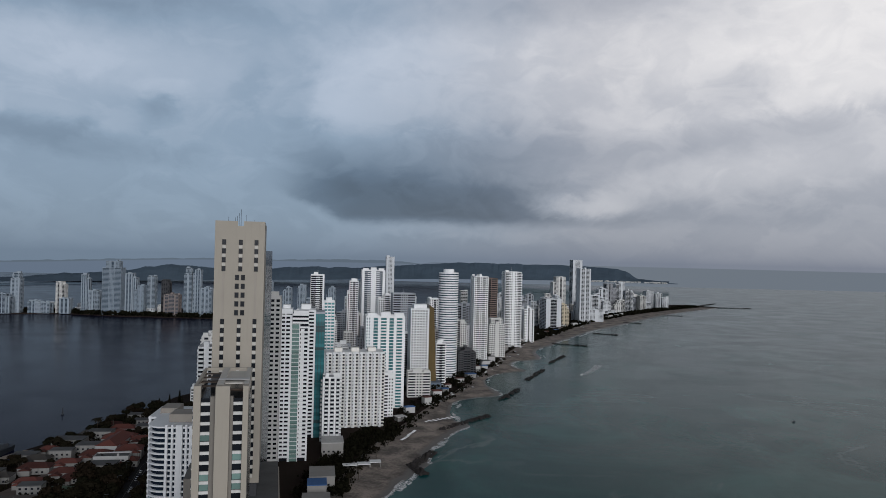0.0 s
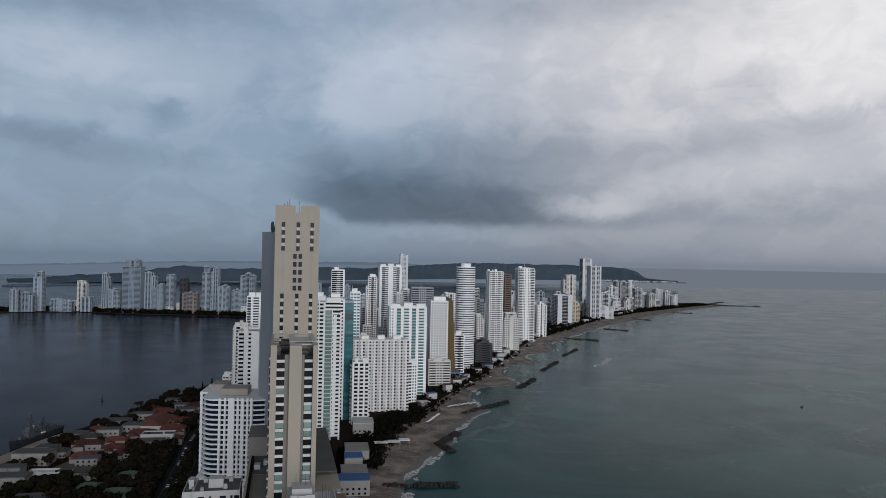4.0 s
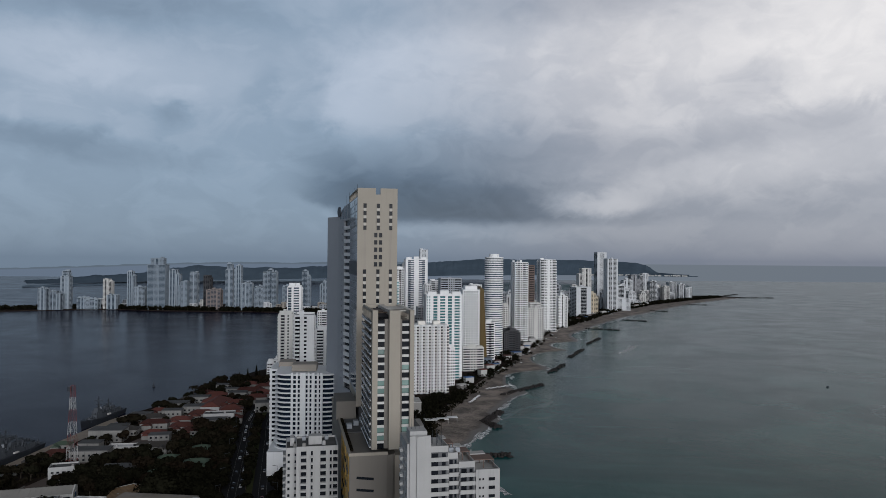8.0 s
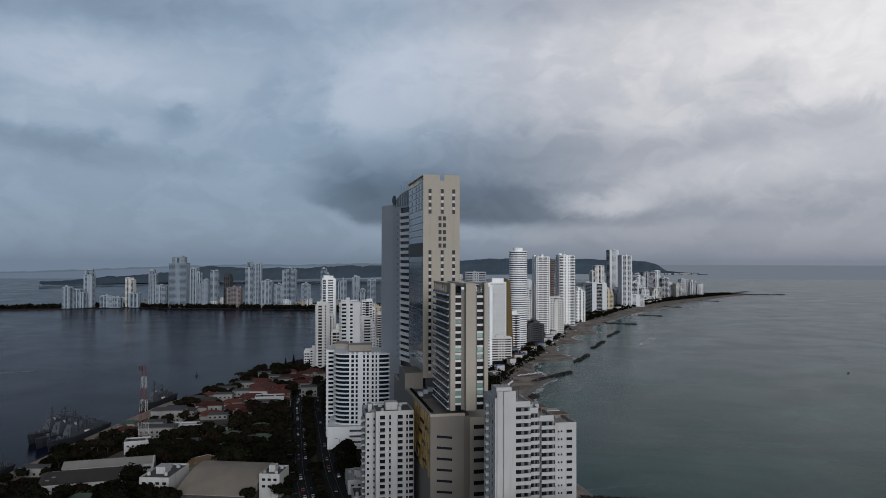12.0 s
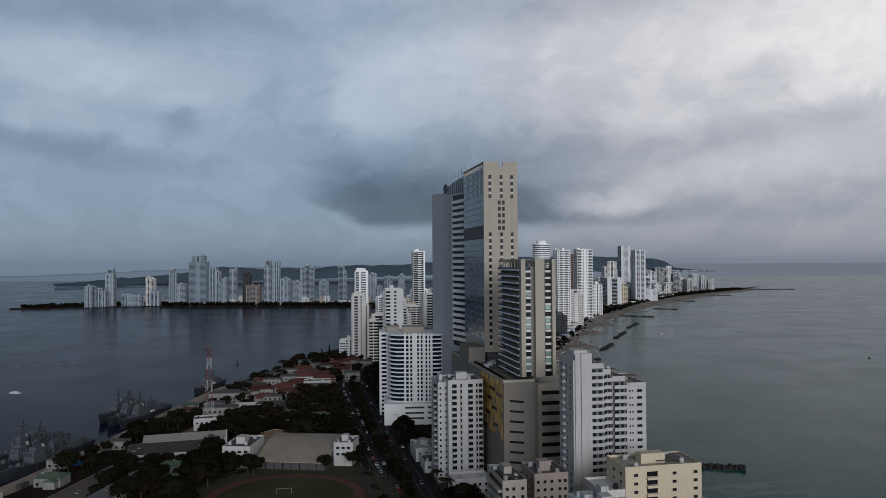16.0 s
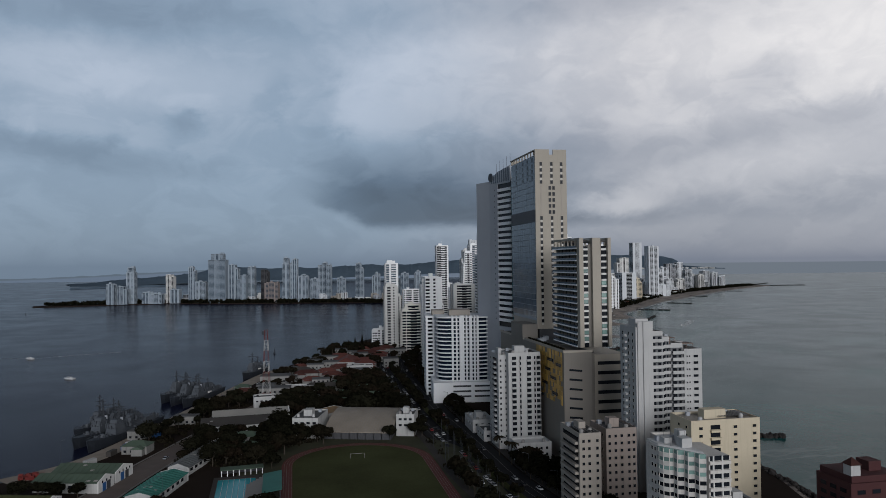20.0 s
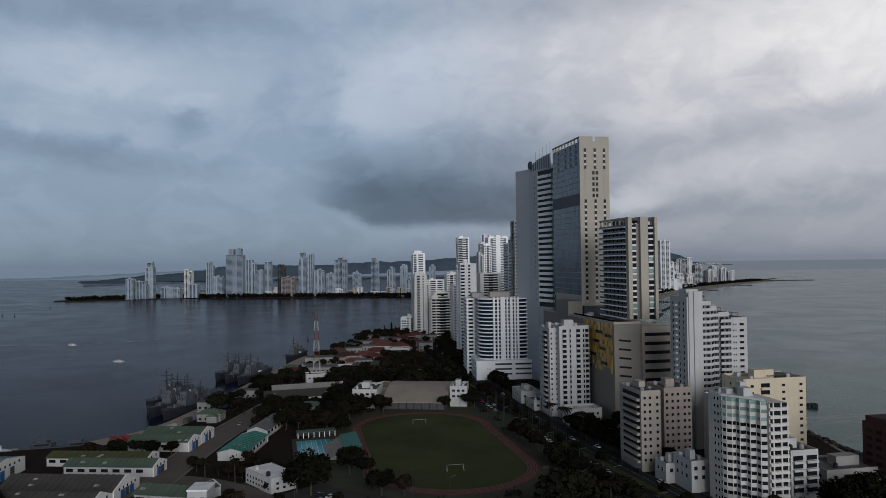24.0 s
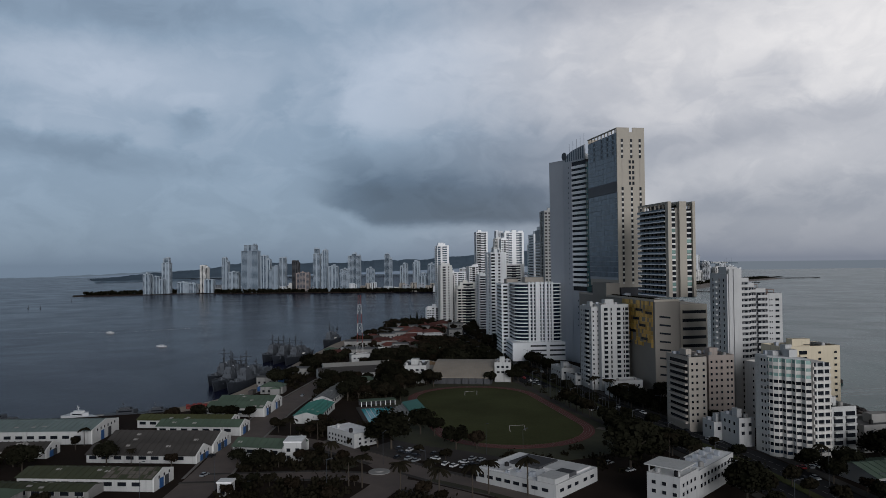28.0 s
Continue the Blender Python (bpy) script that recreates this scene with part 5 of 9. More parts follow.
# ---------------------------------------------------------------- towers of the sea front and of the quarter behind
CITY = [  # label, x, y, w, d, h, wall, glass, style, crown
    ("grey-beige tower with rows of small square windows", -138, 415, 12, 14, 105, greybeige, glass_dark, "rows", "box"),
    ("stepped white apartment block with dark balconies", -125, 512, 12, 16, 45, white, glass_dark, "balcony", "box"),
    ("white twin-topped tower with teal glass balconies", -110, 640, 34, 22, 78, white, glass_teal, "glass", "fins"),
    ("small white apartment block with balconies", -73, 765, 10, 20, 42, white, glass_dark, "balcony", "box"),
    ("dark low commercial building near the beach", -51, 840, 20, 30, 27, darkwall, glass_dark, "rows", "box"),
    ("slim white tower with a fine window grid", -40, 937, 18, 22, 108, white, glass_dark, "balcony", "box"),
    ("cream apartment block with a window grid", -20, 1000, 22, 22, 50, offwhite, glass_dark, "rows", "box"),
    ("unfinished brown tower with open floors", -34, 1050, 24, 28, 103, brown, glass_dark, "bands", "box"),
    ("white tower with balconies on its corners", 1, 1122, 24, 24, 112, white, glass_dark, "balcony", "box"),
    ("white mid-rise block beside the beach", 26, 1200, 17, 30, 54, white, glass_dark, "rows", "box"),
    ("white box building with a dark screen", 76, 1420, 30, 40, 58, white, glass_dark, "bands", "box"),
    ("golden cream block between white towers", 104, 1470, 15, 30, 45, cream, glass_dark, "bands", "box"),
    ("slender white tower at the far beach", 154, 1590, 24, 24, 115, white, glass_dark, "rows", "box"),
    ("tallest slender white tower of the point", 178, 2060, 27, 27, 134, white, glass_dark, "bands", "box"),
    ("pale slab tower with dark windows", 120, 1900, 34, 24, 90, offwhite, glass_dark, "rows", "box"),
    ("low white block below the slender tower", 180, 1640, 40, 30, 26, white, glass_dark, "rows", "box"),
    ("white mid-rise block of the point", 198, 1790, 20, 24, 50, white, glass_dark, "balcony", "box"),
    ("white tower of the point with balconies", 238, 1960, 24, 24, 62, white, glass_dark, "balcony", "box"),
    ("grey tower of the point with dark glass", 268, 2030, 28, 24, 72, greywall, glass_dark, "rows", "box"),
    ("white and grey tower of the point", 300, 2090, 26, 24, 75, white, glass_dark, "rows", "box"),
    ("low white apartment block of the point", 350, 2180, 28, 24, 40, offwhite, glass_dark, "rows", "box"),
    ("white mid-rise tower near the pier", 405, 2220, 22, 24, 48, white, glass_dark, "rows", "box"),
    ("white mid-rise tower near the pier with balconies", 435, 2240, 20, 24, 42, white, glass_dark, "balcony", "box"),
    ("low white hotel at the end of the beach", 380, 2160, 40, 20, 20, white, glass_dark, "rows", "box"),
    # behind the sea front
    ("dark glass tower with a bright white edge", -232, 866, 16, 20, 107, white, glass_dark, "rows", "box"),
    ("white tower at the bay shore with glass balconies", -258, 650, 13, 20, 84, white, glass_blue, "glass", "box"),
    ("white slab with a column of dark windows", -183, 440, 13, 24, 73, white, glass_dark, "balcony", "box"),
    ("grey tower with white corner columns", -194, 1020, 32, 28, 111, white, glass_blue, "balcony", "fins"),
    ("very tall slender white tower", -243, 1455, 16, 18, 131, white, glass_dark, "bands", "box"),
    ("white tower behind the sea front", -205, 940, 14, 18, 98, white, glass_dark, "rows", "box"),
    ("pale tower behind the sea front", -225, 1130, 18, 20, 105, offwhite, glass_dark, "balcony", "box"),
    ("warm ivory apartment block with dark balconies", -222, 575, 22, 20, 44, ivory, glass_dark, "balcony", "box"),
    ("white apartment block by the bay", -245, 590, 15, 22, 62, offwhite, glass_dark, "balcony", "box"),
    ("white apartment block behind the slab", -226, 690, 14, 22, 60, white, glass_dark, "rows", "box"),
    ("white block with stepped balconies", -200, 560, 18, 22, 52, white, glass_dark, "balcony", "box"),
    ("low white block at the bay shore", -262, 612, 18, 16, 17, white, glass_dark, "rows", "box"),
    ("white block with dark strips", -178, 620, 22, 24, 62, offwhite, glass_dark, "balcony", "box"),
    ("grey mid-rise block among white ones", -135, 700, 24, 22, 62, greywall, glass_dark, "rows", "box"),
    ("white tower with a dark crown", -125, 850, 26, 22, 88, palegrey, glass_dark, "rows", "box"),
    ("white block with a flat top", -150, 890, 24, 22, 84, white, glass_dark, "balcony", "box"),
    ("white mid-rise block inland", -100, 980, 20, 22, 76, white, glass_dark, "rows", "box"),
    ("pale block beside the rounded tower", -66, 900, 22, 20, 55, offwhite, glass_dark, "rows", "box"),
    ("white block facing the bay", -255, 760, 22, 18, 52, white, glass_dark, "balcony", "box"),
    ("cream block facing the bay", -235, 800, 20, 18, 46, cream, glass_dark, "rows", "box"),
    ("teal glass tower behind the rounded block", -152, 600, 13, 14, 92, white, glass_teal, "bands", "box"),
]
BAYS = {"white twin-topped tower with teal glass balconies": "SWGWBWGWBW", "slim white tower with a fine window grid": "SBSBS", "white tower with balconies on its corners": "BSWSB", "slender white tower at the far beach": "WBWBW", "tallest slender white tower of the point": "WSW",
        "grey tower with white corner columns": "WGBWWBGW", "dark glass tower with a bright white edge": "GGBGW", "white tower at the bay shore with glass balconies": "GWBW", "very tall slender white tower": "WSW", "white box building with a dark screen": "WWGGWW", "unfinished brown tower with open floors": "LGL",
        "grey-beige tower with rows of small square windows": "SSSS", "stepped white apartment block with dark balconies": "WBWBWB", "white slab with a column of dark windows": "BWSWW"}
for lab, x, y, w, d, h, wl, gl, st, cr in CITY:
    tower("apartment_tower", lab, x, y, w, d, h, GRID, wl, gl, style=st, crown=cr, bays=BAYS.get(lab))

def green_glass_tower():
    """White tower in three slices: balcony bands, a strip of pale green balconies and a lower stepped slice."""
    th = thing("green_glass_tower", "white apartment tower with pale green glass balconies", "apartment tower", -138.5, 466, LAND, GRID)
    fh = 2.62
    for nm, x0, x1, y0, top, m in (("core", -9, -1.6, -10.2, 93.2, glass_dark), ("green_core", -1.6, 3.2, -10.8, 86.5, glass_pale), ("stepped_core", 3.2, 9, -9.6, 84, glass_dark), ("rear_core", -2.5, 8.5, -2, 92.5, glass_dark)):
        bm = bmesh.new()
        box(bm, x0, x1, y0, 10.6 if nm != "green_core" else -2.1, 0, top)
        part(nm, bm, m, th)
    a = boxmesh("balcony_floor", white, (-8.0, -2.6, -11.5, -9.9, -0.2, 1.05), (-6.0, -5.2, -10.5, -9.9, 1.05, 2.42))
    b = boxmesh("green_balcony", glass_pale, -1.3, 3.0, -12.3, -12.2, 0.05, 1.0)
    c = boxmesh("green_balcony_floor", white, -1.5, 3.3, -12.4, -10.6, -0.2, 0.1)
    e = boxmesh("stepped_balcony", white, (3.4, 8.9, -11.2, -9.4, -0.2, 1.0), (4.0, 6.2, -9.9, -9.4, 1.0, fh - 0.2))
    f = boxmesh("upper_band", white, -2.7, 8.7, -2.3, -1.8, -0.2, 1.15)
    g = boxmesh("side_band", white, 8.9, 9.3, -9.6, 10.8, -0.2, 1.05)
    g2 = boxmesh("side_band", white, -9.3, -8.95, -10.2, 10.8, -0.2, 1.05)
    for i in range(35):
        z = 91.6 - i * fh
        part("balcony_floor", a, None, th, at=(0, 0, z))
        if z < 84.5:
            part("green_balcony_floor", c, None, th, at=(0, 0, z))
            part("green_balcony", b, None, th, at=(0, 0, z))
        else:
            part("upper_band", f, None, th, at=(0, 0, z))
        if z < 82:
            part("stepped_balcony", e, None, th, at=(0, 0, z))
            part("side_band", g, None, th, at=(0, 0, z))
            part("side_band", g2, None, th, at=(0, 0, z))
    for nm, dims in (("corner_wall", (-9.3, -7.9, -10.9, -8, 0, 94.2)), ("dividing_wall", (-2.8, -1.5, -11.8, -9, 0, 92.6)), ("dividing_wall", (3.0, 3.5, -11.9, -9.5, 0, 87.5)), ("corner_wall", (8.3, 9.4, -10.4, -8.4, 0, 85)), ("roof_cap", (-9.3, -1.5, -11.2, 4, 93.25, 96.2)), ("roof_cap", (-1.0, 8.6, -2.4, 6, 92.55, 94.6)), ("roof_block", (-7.5, -3, -6, 1, 96.2, 98.6)), ("terrace_wall", (3.2, 9.2, -10.2, -9.8, 84, 85.2))):
        bm = bmesh.new()
        box(bm, *dims)
        part(nm, bm, white, th)


def teal_tower():
    """White banded tower with a corner of teal glass from top to bottom."""
    th = thing("teal_glass_tower", "white banded tower with a teal glass corner", "apartment tower", -145, 527, LAND, GRID)
    bm = bmesh.new()
    box(bm, -9.6, 3.4, -10.4, 10.6, 0, 90)
    part("core", bm, glass_dark, th)
    bm = bmesh.new()
    box(bm, 3.42, 10, -10.8, 11, 0, 88.5)
    part("teal_core", bm, glass_teal, th)
    fh = 2.6
    band = boxmesh("wall_band", white, -10, 3.4, -11, 11, -0.2, 1.0)
    # every fourth choice is a darker pane, painted as a dark reflection
    panes = [boxmesh("teal_pane", m, 3.6, 9.8, -11.0, -10.7, 0.15, 2.3) for m in (glass_teal, glass_teal, glass_teal, teal_reflection)]
    sidep = boxmesh("side_pane", glass_teal, 9.9, 10.15, -10.6, 10.8, 0.15, 2.3)
    rnd = random.Random(4)
    for i in range(34):
        z = 88.3 - i * fh
        part("wall_band", band, None, th, at=(0, 0, z))
        if z < 87:
            part("teal_pane", rnd.choice(panes), None, th, at=(0, 0, z))
            part("side_pane", sidep, None, th, at=(0, 0, z))
    for x in (3.5, 5.6, 7.7, 9.9):
        part("mullion", boxmesh("mullion", steel, x - 0.09, x + 0.09, -11.12, -10.8, 0, 88.6), None, th)
    for nm, dims in (("end_wall", (-10.2, -8.6, -11.2, -9, 0, 92)), ("dividing_wall", (2.2, 3.5, -11.3, -9, 0, 91.5)), ("roof_cap", (-10.1, 3.5, -11.1, 11.1, 90.05, 91.5)), ("roof_block", (-7, 0, -5, 4, 91.5, 95)), ("glass_cap", (3.5, 10.1, -10.95, 11.05, 88.55, 90))):
        bm = bmesh.new()
        box(bm, *dims)
        part(nm, bm, white if nm != "glass_cap" else palegrey, th)


green_glass_tower()
teal_tower()


def zigzag_block():
    """Long white block whose front is folded into upright bays."""
    th = thing("zigzag_apartment_block", "long white apartment block with many upright folded bays", "apartment block", -139, 546, LAND, GRID + 4)
    n = 9
    bm = bmesh.new()
    box(bm, 0, 46, 1.2, 20, 0, 57)
    part("body", bm, white, th)
    bay_w = 46 / n
    col = bmesh.new()
    prism(col, [(0.3, 1.3), (0.9, -0.4), (bay_w * 0.45, -1.2), (bay_w * 0.62, -0.2), (bay_w * 0.62, 1.3)], 0, 57.5)
    colm = mesh_of("folded_bay", col, white)
    win, bal = bmesh.new(), bmesh.new()
    for j in range(n):
        part("folded_bay", colm, None, th, at=(j * bay_w, 0, 0))
        for i in range(22):
            z, u = 54.6 - i * 2.52, j * bay_w
            box(win, u + bay_w * 0.68, u + bay_w * 0.98, 1.05, 1.3, z - 0.1, z + 1.25)
            box(win, u + 1.1, u + 1.6, -0.95, -0.2, z + 0.2, z + 1.1)
            box(bal, u + bay_w * 0.6, u + bay_w * 1.05, -0.2, 1.2, z - 0.95, z - 0.2)
            box(bal, u + bay_w * 0.6, u + bay_w * 0.72, -0.1, 1.2, z - 0.2, z + 0.05)
    tagged(part("window", win, glass_dark, th), kind="stuff")
    tagged(part("balcony", bal, ivory, th), kind="stuff")
    side = boxmesh("side_balcony", ivory, -0.1, 1.3, -3, 3, 0, 1.0)
    sw = boxmesh("side_window", glass_dark, -0.1, 0.12, -6, 6, 1.1, 2.6)
    for i in range(18):
        part("side_balcony", side, None, th, at=(46, 9, 1.5 + i * 3.05))
        part("side_window", sw, None, th, at=(46, 10, 1.5 + i * 3.05))
    for j in range(3):
        bm = bmesh.new()
        box(bm, 8 + j * 13, 14 + j * 13, 7, 13, 57, 60)
        part("plant_room", bm, ivory, th)


def gold_tower():
    """White tower cut by a leaning golden glass flank."""
    th = thing("golden_flank_tower", "white grid tower with a leaning golden glass flank", "apartment tower", -89, 738, LAND, GRID)
    bm = bmesh.new()
    box(bm, -12.5, 6, -11, 11, 0, 80)
    part("body", bm, white, th)
    win, fin = bmesh.new(), bmesh.new()
    for i in range(29):
        for u in (-10.6, -7.8, -5.0, -2.2, 0.6, 3.4):
            z = 77 - i * 2.6
            box(win, u - 0.8, u + 0.8, -11.05, -10.8, z, z + 1.3)
            box(fin, u - 0.95, u + 0.95, -11.3, -10.9, z - 0.25, z - 0.05)
    for u in (-12.2, -9.2, -6.4, -3.6, -0.8, 2.0, 5.4):
        box(fin, u - 0.2, u + 0.2, -11.35, -10.9, 0, 80.5)
    tagged(part("window", win, glass_dark, th), kind="stuff")
    tagged(part("window_sill", fin, white, th), kind="stuff")
    bm = bmesh.new()
    v = [bm.verts.new(p) for p in ((6.05, -13, 0), (15.0, -9, 0), (15.0, 11, 0), (6.05, 11, 0), (6.05, -11.2, 84), (11.2, -8, 80), (11.2, 11, 80), (6.05, 11, 84))]
    for q in ((0, 1, 5, 4), (1, 2, 6, 5), (2, 3, 7, 6), (3, 0, 4, 7), (4, 5, 6, 7), (3, 2, 1, 0)):
        bm.faces.new([v[i] for i in q])
    part("golden_flank", bm, mat("golden_brown_glass", (0.14, 0.10, 0.045), 0.2, 0.2, vary=0.2, fine=0.3), th)
    bm = bmesh.new()
    box(bm, -9, 4, -7, 7, 80, 84)
    part("plant_room", bm, white, th)
    bm = bmesh.new()
    box(bm, -16, 18, -20, 12, 0, 8)
    part("base_building", bm, mat("blue_grey_base", (0.10, 0.13, 0.17), 0.5), th)


zigzag_block()
gold_tower()
circle = arc(0, 0, 11.0, 0, 345, 23)
poly_tower("rounded_tower", "rounded grey and white tower with a band on every storey", -69, 813, GRID, circle, [(x * 0.95, y * 0.95) for x, y in circle], 114, 44, white, glass_blue, 1.45)
bm = bmesh.new()
cyl(bm, 0, 0, 114, 119, 6, 6, 20)
part("crown", bm, white, bpy.data.objects["rounded_tower"])


def infill():
    """Smaller blocks that fill the quarter between the towers."""
    rnd = random.Random(21)
    placed = [(x, y, max(w, d) * 0.75) for _, x, y, w, d, *_ in CITY] + [(-138.5, 466, 18), (-145, 527, 17), (-116, 556, 30), (-89, 738, 22), (-69, 813, 14), (-100, 240, 70), (-150, 340, 34), (-124, 325, 20)]
    east = [(p.x, p.y) for p in front]
    west = [(-270, 700), (-262, 900), (-290, 1200), (-350, 1430), (-150, 1750), (100, 2000), (330, 2230)]

    def at_y(line, y):
        for (xa, ya), (xb, yb) in zip(line, line[1:]):
            if ya <= y <= yb:
                return xa + (xb - xa) * (y - ya) / max(1e-6, yb - ya)
        return line[0][0] if y < line[0][1] else line[-1][0]

    made = 0
    for _ in range(9000):
        y = 560 + 1600 * rnd.random() ** 1.25
        xe = at_y(east, y) - 20
        xw = at_y(west, y) + 12 if y > 700 else (-196 if y > 480 else -180)
        if xe - xw < 12:
            continue
        x = rnd.uniform(xw, xe)
        w, d = rnd.uniform(10, 22), rnd.uniform(10, 22)
        if any((x - a) ** 2 + (y - b) ** 2 < (r * 0.9 + max(w, d) * 0.52) ** 2 for a, b, r in placed):
            continue
        placed.append((x, y, max(w, d) * 0.62))
        h = rnd.choice((12, 15, 20, 26, 32, 38, 44, 52)) * rnd.uniform(0.9, 1.15)
        if x > at_y(east, y) - 60:
            h = min(h, 34)
        wl = rnd.choice((white, white, white, white, offwhite, offwhite, palegrey, cream if y < 900 else offwhite))
        st = rnd.choice(("rows", "rows", "balcony", "bands"))
        lab = {white: "white", offwhite: "off-white", tan: "tan", palegrey: "pale grey", cream: "cream"}[wl]
        tall = "low" if h < 20 else "mid-rise"
        tower("city_block", f"{tall} {lab} block among the towers", x, y, w, d, h, GRID + rnd.uniform(-3, 3), wl, glass_dark, style=st, category="building", group="blocks between the towers", crown="box" if h > 12 else "none")
        made += 1
        if made >= 190:
            break


infill()

# ---------------------------------------------------------------- the headland across the bay
CASTLE = [  # x, y, w, d, h, wall
    (-1041, 1388, 16, 18, 52, 0), (-1020, 1400, 20, 20, 44, 0), (-1015, 1425, 18, 18, 92, 0), (-935, 1452, 17, 18, 72, 1), (-917, 1440, 20, 20, 34, 0), (-887, 1462, 15, 16, 91, 0), (-865, 1460, 22, 20, 54, 0),
    (-819, 1448, 38, 26, 124, 2), (-791, 1470, 22, 20, 96, 0), (-768, 1460, 20, 18, 68, 2), (-757, 1490, 14, 16, 90, 0), (-723, 1485, 16, 18, 82, 3), (-698, 1462, 30, 22, 50, 4),
    (-667, 1470, 15, 18, 112, 0), (-650, 1474, 15, 18, 108, 0), (-626, 1466, 22, 20, 68, 0), (-602, 1475, 18, 20, 58, 0), (-580, 1480, 28, 24, 98, 0), (-499, 1478, 16, 18, 96, 0), (-469, 1510, 17, 18, 70, 0),
    (-442, 1525, 16, 18, 76, 0), (-426, 1525, 17, 18, 44, 0), (-405, 1520, 18, 18, 70, 0), (-371, 1500, 14, 16, 74, 0), (-541, 1475, 18, 18, 60, 0), (-978, 1430, 22, 18, 28, 0), (-957, 1432, 24, 18, 24, 0)]
for x, y, w, d, h, k in CASTLE:
    # haze over the bay is put into the two blue-grey wall colours
    wl = (mat("hazed_blue_grey_render", (0.29, 0.335, 0.38), 0.7), offwhite, mat("hazed_tower_grey", (0.22, 0.262, 0.305), 0.6), darkwall, mat("reddish_grey_render", (0.25, 0.21, 0.195), 0.8))[k]
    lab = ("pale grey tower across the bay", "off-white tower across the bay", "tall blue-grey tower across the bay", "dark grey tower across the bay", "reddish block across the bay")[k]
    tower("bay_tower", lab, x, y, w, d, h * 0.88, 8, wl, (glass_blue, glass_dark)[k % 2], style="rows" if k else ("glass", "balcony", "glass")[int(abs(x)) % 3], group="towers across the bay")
rnd = random.Random(12)
for i in range(52):
    x = -1010 + i * 12.6 + rnd.uniform(-4, 4)
    y = 1405 + 60 * (0.5 + 0.5 * math.sin(x * 0.006)) + rnd.uniform(0, 60) + (x + 650) ** 2 * 0.00012
    wl = rnd.choice((offwhite, palegrey, tan, white))
    tower("bay_house", "low pale building on the far shore of the bay", x, y, rnd.uniform(9, 18), rnd.uniform(9, 14), rnd.uniform(7, 20), 8, wl, glass_dark, style="rows", crown="none", category="building", group="low buildings across the bay")

# ---------------------------------------------------------------- hills on the far island


def between(table, a):
    """Straight lines between the pairs of a table."""
    for (a0, h0), (a1, h1) in zip(table, table[1:]):
        if a0 <= a <= a1:
            return h0 + (h1 - h0) * (a - a0) / (a1 - a0)
    return table[0][1] if a < table[0][0] else table[-1][1]


def drawn_in(x, y, z, reach=3500.0):
    """A far point brought nearer along its line of sight from the middle of the walk, as a backdrop."""
    d = Vector((x + 70, y + 80, z - 100))
    k = min(1.0, reach / math.hypot(d.x, d.y))
    return (-70 + d.x * k, -80 + d.y * k, 100 + d.z * k)


